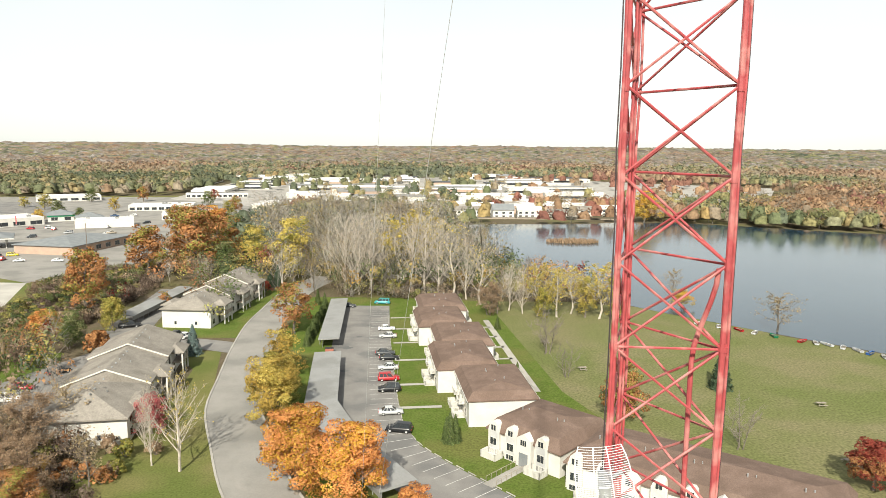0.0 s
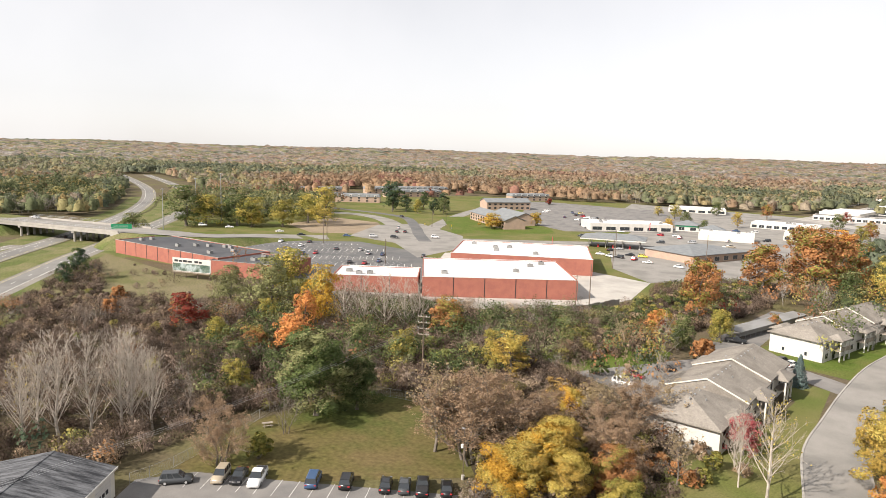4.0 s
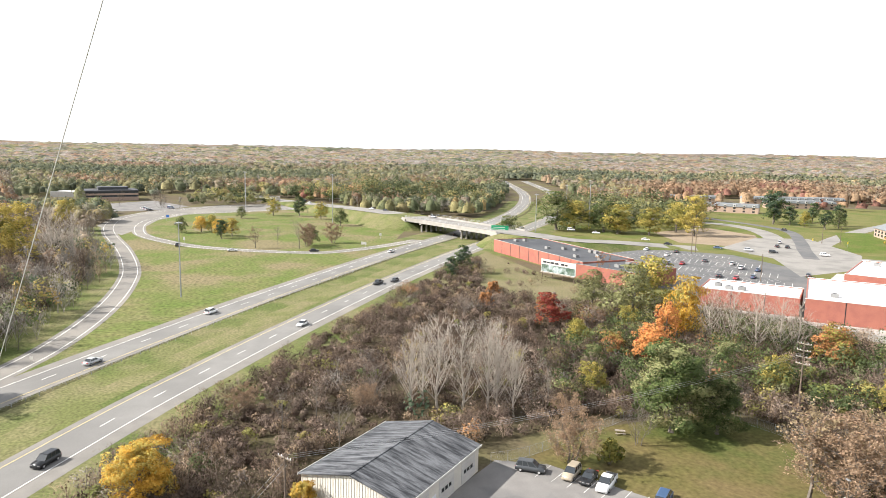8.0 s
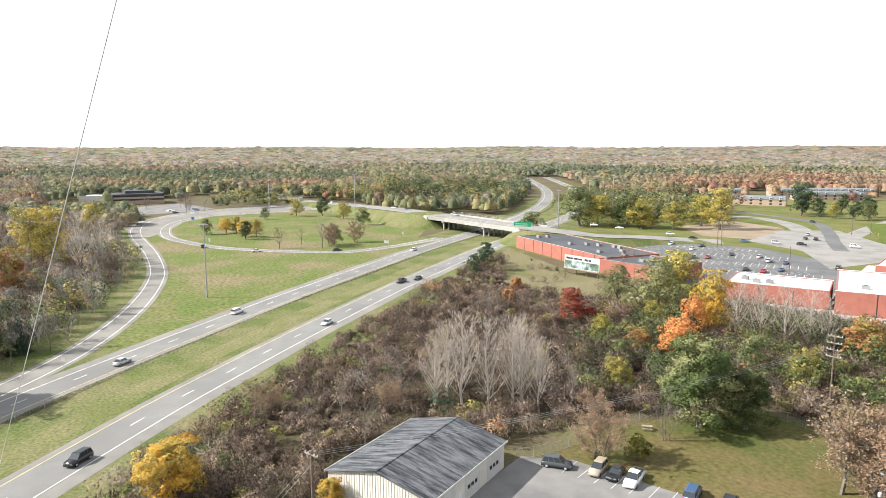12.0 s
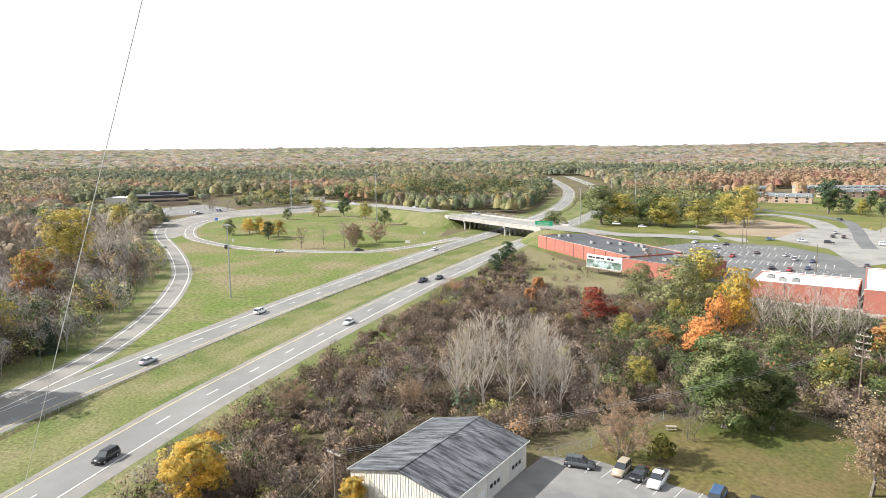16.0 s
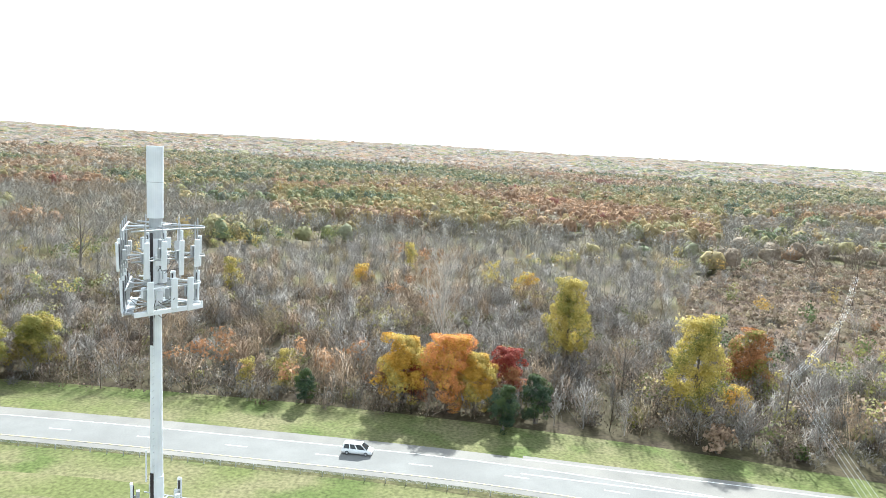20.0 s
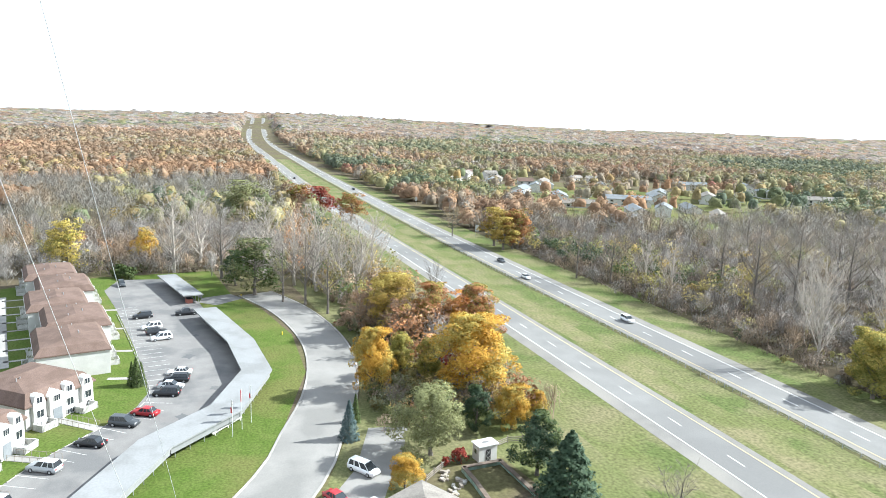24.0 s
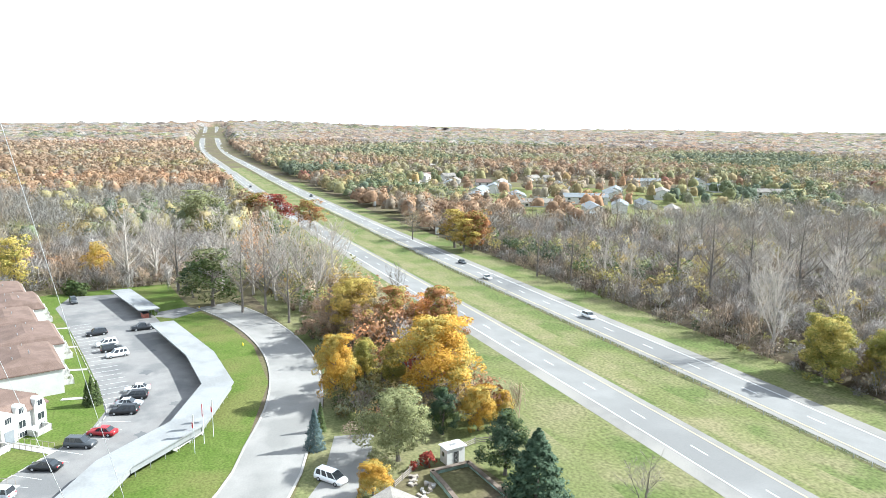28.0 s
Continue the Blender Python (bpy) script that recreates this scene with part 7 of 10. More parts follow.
def on_lane(line, x, lane, kind, paint, flip=False):
    i = int(np.argmin(abs(line[:, 0] - x)))
    n = normals(line)[i]
    d = line[min(i + 1, len(line) - 1)] - line[i - 1]
    park(kind, paint, line[i, 0] + n[0] * lane, line[i, 1] + n[1] * lane, math.degrees(math.atan2(d[1], d[0])) + (180 if flip else 0), "on the freeway", "freeway traffic", relief(*line[i, :2]) + 0.08)


for x, lane, kind, paint in ((-165, -1.8, "sedan", "silver"), (-212, 1.8, "suv", "white"), (-330, 1.8, "sedan", "white"), (-395, -1.8, "sedan", "black"), (148, 1.8, "suv", "white"), (205, -1.8, "sedan", "white"), (232, 1.8, "sedan", "dark_grey"), (520, 1.8, "suv", "black"), (8, 1.8, "van", "white")):
    on_lane(FAR_CW, x, lane, kind, paint)
for x, lane, kind, paint in ((-112, -1.8, "suv", "black"), (-196, -1.8, "sedan", "white"), (-250, 1.8, "pickup", "black"), (-258, -1.8, "sedan", "black"), (-330, -1.8, "sedan", "dark_grey"), (395, 1.8, "sedan", "dark_grey"), (620, -1.8, "suv", "black")):
    on_lane(NEAR_CW, x, lane, kind, paint, True)
park("suv", "dark_grey", -360, -58, 190, "on the loop ramp", z=0.1)
park("sedan", "white", -340, -30, 100, "on the loop ramp", z=0.1)
park("sedan", "black", -336, 8, 95, "on the loop ramp", z=0.1)


_o = random.Random(31)
for x, y, a in [(-553 - k * 2.6, -108 - k * 1.2, 115) for k in range(8)] + [(-570 - k * 3.0, -96 - k * 0.8, 115) for k in range(5)] + [(-571 + k * 1.4, -196 + k * 2.9, 25) for k in range(9)] + [(-585 + k * 1.4, -188 + k * 2.9, 25) for k in range(6)]:
    park(_o.choice(("sedan", "suv", "sedan", "van")), _o.choice(("white", "silver", "black", "dark_grey", "blue", "white")), x, y, a, "in the office parking lot", "cars at the office")

# ---- stalls and paths ----
def stall_lines(name, pts, length, turn_off, gap, parent=None):
    """Painted stall lines at even gaps along a kerb."""
    line = smooth_line([(*p, 0) for p in pts], 1.0)
    run = np.r_[0, np.cumsum(np.linalg.norm(np.diff(line[:, :2], axis=0), axis=1))]
    nrm = normals(line)
    verts, faces = [], []
    s = 0.5
    while s < run[-1]:
        p = np.array([np.interp(s, run, line[:, k]) for k in (0, 1)])
        n = np.array([np.interp(s, run, nrm[:, k]) for k in (0, 1)])
        c, q = math.cos(turn_off), math.sin(turn_off)
        d = np.array([n[0] * c - n[1] * q, n[0] * q + n[1] * c]) * length
        w = np.array([-d[1], d[0]]) / np.linalg.norm(d) * 0.06
        k = len(verts)
        verts += [(*(p - w), 0.075), (*(p + d - w), 0.075), (*(p + d + w), 0.075), (*(p + w), 0.075)]
        faces.append((k, k + 1, k + 2, k + 3))
        s += gap
    return tagged(sheet(name, verts, faces, "worn_paint"), "worn white painted parking stall lines", "road marking", kind="stuff")


stall_lines("stall_lines", [(-16.8, 213), (-13.7, 175), (-9.5, 136), (-7.3, 121)], 5.2, -math.pi, 2.75)
stall_lines("stall_lines", [(-6, 117), (-3.5, 111), (1, 105), (14, 90), (32, 71), (55, 49), (74, 35), (90, 27.5), (106, 19), (113.7, 13.4), (119.1, 9), (123.6, 5.6), (131, 3.5), (146, 5), (166, 8), (196, 13)], 5.2, math.pi, 2.75)
stall_lines("stall_lines", [(-101, 40), (-91, 48.8), (-70.5, 67)], 5.0, math.pi, 2.7)


def row_lines(x, y, along, count, gap, across, length):
    """Stall lines for a double row of cars in the open middle of a lot."""
    u, d = (math.cos(math.radians(along)), math.sin(math.radians(along))), (math.cos(math.radians(across)), math.sin(math.radians(across)))
    verts, faces = [], []
    for k in range(count):
        cx, cy, k4 = x + u[0] * gap * k, y + u[1] * gap * k, 4 * k
        for a, b in ((-0.5, -0.08), (0.5, -0.08), (0.5, 0.08), (-0.5, 0.08)):
            verts.append((cx + d[0] * length * a - d[1] * b, cy + d[1] * length * a + d[0] * b, 0.07))
        faces.append((k4, k4 + 1, k4 + 2, k4 + 3))
    return tagged(sheet("stall_lines", verts, faces, "paint"), "white painted lines of a double row of stalls", "road marking", kind="stuff")


for x, y, n in ((-251, 161, 12), (-278, 160, 16), (-301, 168, 16), (-322, 174, 14)):
    row_lines(x, y, 55, n, 3.0, 141, 10.4 if x > -320 else 5.4)
for k in range(5):
    stall_lines("stall_lines", [(-352 + k * 22, 148 + k * 1.5), (-300 + k * 15, 206 - k * 4)], 5.0, 0.4, 2.8)
    stall_lines("stall_lines", [(-352 + k * 22, 148 + k * 1.5), (-300 + k * 15, 206 - k * 4)], 5.0, math.pi - 0.4, 2.8)
stall_lines("stall_lines", [(-200, 132), (-178, 147), (-152, 172), (-141, 186)], 4.5, 0.2, 2.8)


def kerb_stops(pts, gap=2.75):
    line = smooth_line([(*p, 0) for p in pts], 1.0)
    run = np.r_[0, np.cumsum(np.linalg.norm(np.diff(line[:, :2], axis=0), axis=1))]
    s = 1.9
    proto = None
    while s < run[-1]:
        p, q = (np.array([np.interp(v, run, line[:, k]) for k in (0, 1)]) for v in (s, s + 0.5))
        a = math.degrees(math.atan2(q[1] - p[1], q[0] - p[0]))
        if proto is None:
            proto = box("wheel_stop", -0.9, -0.08, 0.06, 0.9, 0.08, 0.2, "concrete", None, "", 0.03)
            ob = proto
        else:
            ob = copy_thing(proto, Matrix.Identity(4))
        ob.matrix_basis = pose(p[0], p[1], 0, 0, 0, a)
        tagged(ob, "pale concrete wheel stop at a parking stall", "wheel stop", "wheel stops")
        s += gap


kerb_stops([(-16.6, 205), (-13.5, 175), (-9.2, 136), (-7, 120.5)])
kerb_stops([(-5.5, 116), (-3.2, 111), (1.3, 105), (14.3, 90)])
kerb_stops([(74, 34.6), (90, 27.1), (106, 18.6), (113.7, 13.0), (119.1, 8.6), (123.6, 5.2), (131, 3.3), (146, 5.4), (166, 8.4), (190, 12.4)])


def path(pts, wide=1.4, mat="concrete", z=0.08, label="pale concrete footpath"):
    line = smooth_line([(*p, 0) for p in pts], 3)
    return tagged(ribbon("path", line, wide / 2, wide / 2, z, mat), label, "path", kind="structure")


path([(12.6, 197), (16, 168), (19.7, 137.6)], 1.7)
path([(152, 30.4), (182, 36.2), (213.7, 42)], 1.9)
for k in range(6):
    x, y = 13.4 + k * 1.15, 189 - k * 9.6
    path([(x - 5.2, y - 0.6), (x, y)], 1.1)
for k in range(8):
    x, y = 156 + k * 7.6, 31.2 + k * 1.43
    path([(x, y), (x + 1.2, y - 6.5)], 1.0)
for k, y in enumerate((198.5, 186.0, 172.5, 158, 141, 128)):
    x = -15.2 + k * 1.35
    path([(x, y), (x + 8.5, y + 1.0)], 1.2)
for k in range(4):
    path([(139 + k * 18, 4.5 + k * 2.6), (140.5 + k * 18, 11.0 + k * 3.2)], 1.2)


# ---- carports ----
def carport(pts, wide, label, posts=3.0, high=2.6):
    """A long pale metal roof on slim posts that follows a bent line."""
    line = np.array([(*p, 0) for p in pts], float)
    c = thing("carport", label, "carport")
    nrm = normals(smooth_line(line, 1e9)) if len(pts) < 3 else normals(line)
    for i in range(len(pts) - 1):
        a, b = line[i, :2], line[i + 1, :2]
        na, nb = nrm[i], nrm[i + 1]
        v = []
        for z in (high - 0.28, high):
            v += [(*(a + na * wide / 2), z + 0.18), (*(a - na * wide / 2), z), (*(b - nb * wide / 2), z), (*(b + nb * wide / 2), z + 0.18)]
        sheet("roof", v, [(3, 2, 1, 0), (4, 5, 6, 7), (0, 1, 5, 4), (1, 2, 6, 5), (2, 3, 7, 6), (3, 0, 4, 7)], "metal_roof", c)
        ln = float(np.linalg.norm(b - a))
        for k in range(int(ln / posts) + 1):
            t = (k + 0.5) / (int(ln / posts) + 1)
            p = a + (b - a) * t
            n = na + (nb - na) * t
            tube("post", (*(p - n * wide * 0.33), 0.02), (*(p - n * wide * 0.33), high - 0.2), 0.06, "galvanised", c, sides=6)
        w0, w1 = a - na * (wide * 0.42), b - nb * (wide * 0.42)
        d = math.degrees(math.atan2(w1[1] - w0[1], w1[0] - w0[0]))
        box("back_panel", 0.1, -0.04, 1.2, float(np.linalg.norm(w1 - w0)) - 0.1, 0.04, high - 0.1, "metal_roof", c).matrix_basis = pose(*w0, 0, 0, 0, d)
    return c


carport([(-32.3, 212.5), (-28.2, 166.8)], 5.2, "long pale metal carport beside a hedge")
carport([(-26.6, 156), (-22.6, 124), (-16, 108), (-6, 92)], 6.2, "long pale metal carport behind the orange tree")
carport([(88.2, 9.4), (103.2, 1.9), (113.6, -8.9), (130.6, -15.9), (150.4, -14.8), (179.9, -8.8)], 5.8, "bent pale metal carport along the lawn")
carport([(194.4, -6.6), (222.6, 0.2)], 5.4, "short pale metal carport with open sides")
carport([(-88.6, 188.5), (-86.4, 229)], 5.0, "pale metal carport beside brush")


def dumpster(x, y, turn):
    d = thing("dumpster", "dark red metal waste container by the carport", "container", (x, y, 0.06), turn)
    box("body", -1.0, -0.7, 0, 1.0, 0.7, 1.2, "brick_red", d, "", 0.04)
    box("lid", -1.02, -0.72, 1.2, 1.02, 0.72, 1.28, "dark", d)


dumpster(-27.5, 163.5, 10)
dumpster(196.5, -5.5, 20)

# ---- flags, signs, hydrants ----
def flag_pole(x, y, high, mat, label):
    f = thing("flag_pole", label, "flag", (x, y, 0))
    tube("pole", (0, 0, 0), (0, 0, high), 0.05, "white_plastic", f, sides=8, rb=0.035)
    bm = bmesh.new()
    cols = []
    for i in range(7):
        u = i / 6
        cols.append([bm.verts.new((0.06 + u * 0.62, 0.14 * math.sin(u * 5), high - 0.15 - v * 2.0 - u * 0.5)) for v in (0, 0.5, 1)])
    for a, b in zip(cols, cols[1:]):
        for i in range(2):
            bm.faces.new((a[i], b[i], b[i + 1], a[i + 1]))
    bmesh.ops.solidify(bm, geom=bm.faces[:], thickness=0.012)
    part("flag", bm, mat, f)
    if mat == "white_wall":
        box("emblem", 0.12, -0.02, high - 2.3, 0.5, 0.22, high - 1.5, "red_paint", f)


flag_pole(107.6, -9.4, 6.4, "white_wall", "white and red banner flag on a white pole")
flag_pole(110.2, -11.1, 7.0, "red_paint", "red and white striped flag on a white pole")
flag_pole(112.4, -12.8, 6.6, "white_wall", "white and red banner flag on a white pole")


def long_sign():
    s = thing("sign", "long white apartment sign on short posts in the lawn", "sign", (111.4, -9.0, 0), -42.5)
    box("board", -3.6, -0.08, 0.4, 3.6, 0.08, 1.35, "white_wall", s, "", 0.03)
    box("text_bar", -2.9, -0.1, 0.7, 2.9, -0.08, 1.05, "slate_roof", s)
    for x in (-3.2, 0, 3.2):
        box("post", x - 0.08, -0.06, -0.05, x + 0.08, 0.06, 0.45, "white_wall", s)
    tube("emblem", (-3.6, -0.12, 0.9), (-3.6, 0.12, 0.9), 0.5, "white_wall", s, sides=14)


long_sign()


def hydrant(x, y):
    h = thing("hydrant", "small yellow fire hydrant in the lawn", "hydrant", (x, y, 0))
    tube("barrel", (0, 0, 0), (0, 0, 0.62), 0.13, "yellow_sign", h, sides=10)
    tube("cap", (0, 0, 0.62), (0, 0, 0.8), 0.15, "yellow_sign", h, sides=10, rb=0.05)
    tube("nozzle", (-0.22, 0, 0.45), (0.22, 0, 0.45), 0.06, "yellow_sign", h, sides=8)


hydrant(200.4, -19.7)
hydrant(160.7, -25.3)
hydrant(-31.5, 218)


def road_sign(x, y, turn, w, h, high, mat, label, z=0.0, lines=0):
    s = thing("road_sign", label, "sign", (x, y, z), turn)
    for k in ((0,) if w < 1.5 else (-w * 0.35, w * 0.35)):
        tube("post", (k, 0.06, 0), (k, 0.06, high), 0.05, "galvanised", s, sides=6)
    box("panel", -w / 2, -0.04, high - h, w / 2, 0.04, high + 0.05, mat, s)
    for i in range(lines):
        box("text_bar", -w * 0.4, -0.06, high - h * (0.3 + 0.3 * i) - 0.12, w * 0.3, -0.04, high - h * (0.3 + 0.3 * i) + 0.12, "white_wall", s)


road_sign(-474, -82, 70, 2.2, 1.6, 4.5, "blue_sign", "blue road sign beside the loop ramp")
road_sign(-520, -58, 70, 1.2, 1.0, 3.0, "white_wall", "small white road sign")
road_sign(-380, 45, 70, 1.2, 1.2, 3.2, "white_wall", "small white road sign by the ramp")
road_sign(-349, 33, 70, 2.6, 1.3, 2.8, "white_wall", "white road sign by the ramp")
road_sign(-369, -56, 70, 0.9, 1.6, 3.4, "white_wall", "white road sign by the ramp")
road_sign(-470, -115, 70, 0.9, 1.4, 3.4, "white_wall", "small white road sign")
road_sign(-362, 108, 62, 9.5, 3.4, 9.4, "green_sign", "wide green exit sign on the bridge", 0, 2)
road_sign(-361.5, 107.4, 62, 9.5, 1.0, 5.8, "yellow_sign", "yellow strip sign below the green one")
road_sign(291, -135, 80, 1.6, 3.0, 5.5, "white_wall", "tall white road sign beside the freeway")
road_sign(420, -150, 80, 1.6, 2.6, 5.0, "white_wall", "white road sign beside the freeway")
road_sign(-166, -57.5, 70, 0.8, 0.8, 2.4, "white_wall", "small road sign in the gore")
road_sign(-330, 300, 120, 1.2, 1.2, 3.0, "yellow_sign", "yellow diamond warning sign")
road_sign(-345, 290, 120, 1.2, 1.2, 3.0, "yellow_sign", "yellow warning sign by the new lane")
road_sign(-253, 408, 140, 1.6, 5.0, 7.0, "red_paint", "tall red shop sign")
road_sign(-231, 281, 140, 1.2, 4.2, 7.5, "red_paint", "red pylon sign of the store")
road_sign(232, -16, 80, 1.2, 0.8, 2.0, "weathered_wood", "small wooden sign at the lot edge")


# ---- poles ----
def light_mast(x, y, high, label="tall galvanised highway light mast", z=0.0):
    m = thing("light_mast", label, "light mast", (x, y, z))
    tube("pole", (0, 0, -0.1), (0, 0, high), 0.28, "galvanised", m, sides=10, rb=0.14)
    tube("ring", (0, 0, high - 0.5), (0, 0, high - 0.3), 0.9, "galvanised", m, sides=12)
    for k in range(5):
        a = k * 2 * math.pi / 5
        box("lamp", -0.3, -0.2, -0.25, 0.3, 0.2, 0.0, "galvanised", m).matrix_basis = pose(1.05 * math.cos(a), 1.05 * math.sin(a), high - 0.35, 0, 0, math.degrees(a))
    return m


for x, y, h in ((-238.0, -37.2, 25), (-541, -38, 30), (-466.6, 23, 32), (-419, 184.6, 32), (-405, 143.5, 24), (-480, 193, 26), (-618, -44, 28)):
    light_mast(x, y, h)


def utility_pole(x, y, high, arms=2, turn=0.0, label="wooden utility pole with cross-arms and insulators"):
    u = thing("utility_pole", label, "utility pole", (x, y, 0), turn)
    tube("pole", (0, 0, -0.1), (0, 0, high), 0.19, "wood_pole", u, sides=8, rb=0.12)
    for k in range(arms):
        z = high - 0.6 - k * 1.3
        box("cross_arm", -1.3, -0.07, z - 0.07, 1.3, 0.07, z + 0.07, "weathered_wood", u)
        for q in (-1.2, -0.6, 0.6, 1.2):
            tube("insulator", (q, 0, z + 0.05), (q, 0, z + 0.28), 0.05, "white_plastic", u, sides=6)
    return u


utility_pole(-111.6, 94.2, 15.5, 4, 30)
utility_pole(-65.4, -121.0, 13.0, 1, 60, "weathered utility pole carrying lines over the freeway")
utility_pole(-103, -172, 12.5, 1, 60, "weathered utility pole in the marsh")
utility_pole(-150, -246, 12.5, 1, 60, "weathered utility pole in the marsh")
utility_pole(-86.6, -0.9, 11.5, 1, 40, "leaning utility pole beside the shed")
utility_pole(-136.3, 179.0, 12, 1, 20, "slim pole behind the store")
utility_pole(-139, 190, 14, 0, 20, "slim pale pole behind the store")
utility_pole(-318, 199, 14, 2, 50, "utility pole beside the cross road")
utility_pole(-315, 195, 13, 1, 50, "utility pole beside the cross road")
utility_pole(-243, 182, 11, 0, 50, "pale lamp pole in the shop lot")
utility_pole(-346, 297, 11, 0, 50, "pale lamp pole by the road")
utility_pole(-339, 303, 10, 0, 50, "pale lamp pole by the road")
utility_pole(-159, 306, 15, 0, 50, "tall pale pole by the brick office")
utility_pole(-180, 262, 13, 1, 50, "utility pole on the concrete yard")
utility_pole(-205, 300, 14, 0, 50, "pale lamp pole by the fuel station")


def wires(points, sag, n, spread, label):
    """Slack lines from pole to pole."""
    w = thing("power_line", label, "cable")
    for k in range(n):
        off = Vector(spread) * (k - (n - 1) / 2)
        run = []
        for a, b in zip(points, points[1:]):
            a, b = Vector(a) + off, Vector(b) + off
            run += [a.lerp(b, i / 12) - Vector((0, 0, 4 * sag * i / 12 * (1 - i / 12))) for i in range(12)]
        pipe("wire", run + [Vector(points[-1]) + off], 0.016, "galvanised", w, sides=4)


wires([(-40, -20, 12), (-65.4, -121, 12.6), (-103, -172, 12.2), (-150, -246, 12.2)], 1.6, 4, (0.8, 0.3, 0), "slack power lines over the freeway")
wires([(-86.6, -0.9, 11), (-111.6, 94.2, 13)], 1.5, 3, (0.5, 0.5, 0), "slack power lines past the shed")
wires([(-86.6, -0.9, 10), (-40, -20, 12)], 0.8, 2, (0.5, 0.5, 0), "slack power lines past the shed")
utility_pole(-40, -20, 12.6, 1, 10)


def yard_lamp(x, y):
    l = thing("yard_lamp", "slim yard lamp post with white globe on a concrete foot", "lamp post", (x, y, 0))
    tube("foot", (0, 0, -0.05), (0, 0, 0.7), 0.28, "concrete", l, sides=10)
    tube("post", (0, 0, 0.7), (0, 0, 8.2), 0.06, "wood_pole", l, sides=8)
    tube("globe", (-0.35, 0, 5.1), (-0.35, 0, 5.6), 0.22, "white_plastic", l, sides=10)
    box("lamp_head", -0.5, -0.15, 8.15, 0.1, 0.15, 8.3, "galvanised", l)


yard_lamp(-73.8, 71.0)


def chain_fence(pts, label, high=1.8, gap=3.0):
    f = thing("chain_fence", label, "fence")
    line = smooth_line([(*p, 0) for p in pts], gap)
    for p in line:
        tube("post", (p[0], p[1], -0.05), (p[0], p[1], high), 0.035, "galvanised", f, sides=5)
    for a, b in zip(line, line[1:]):
        bm = bmesh.new()
        for z in (0.1, high):
            add_tube(bm, (a[0], a[1], z), (b[0], b[1], z), 0.02, sides=4, cap=False)
        for k in range(9):
            t0, t1 = k / 9, (k + 1) / 9
            p, q = a + (b - a) * t0, a + (b - a) * t1
            add_tube(bm, (p[0], p[1], 0.1), (q[0], q[1], high), 0.006, sides=3, cap=False)
            add_tube(bm, (q[0], q[1], 0.1), (p[0], p[1], high), 0.006, sides=3, cap=False)
        part("mesh_panel", bm, "galvanised", f)


chain_fence([(-103, 31), (-104.5, 38), (-112.5, 54), (-117, 64), (-114, 80), (-100, 88)], "grey chain-link fence along the brush")
chain_fence([(-66, 74), (-77, 79)], "old pale chain-link fence")


def plank_fence(pts, label, high=1.1):
    f = thing("plank_fence", label, "fence")
    line = smooth_line([(*p, 0) for p in pts], 2.2)
    for p in line:
        box("post", p[0] - 0.07, p[1] - 0.07, -0.05, p[0] + 0.07, p[1] + 0.07, high + 0.15, "weathered_wood", f)
    for a, b in zip(line, line[1:]):
        d = math.degrees(math.atan2(b[1] - a[1], b[0] - a[0]))
        for z in (0.3, 0.62, 0.94):
            box("rail", 0, -0.03, z - 0.07, float(np.linalg.norm(b - a)), 0.03, z + 0.07, "weathered_wood", f).matrix_basis = pose(a[0], a[1], 0, 0, 0, d)


plank_fence([(84.6, -34.0), (87.5, -37.5), (90.2, -41.2)], "low weathered wooden rail fence")
plank_fence([(90.3, -46.2), (92.5, -51.0), (91, -56)], "low weathered wooden rail fence")


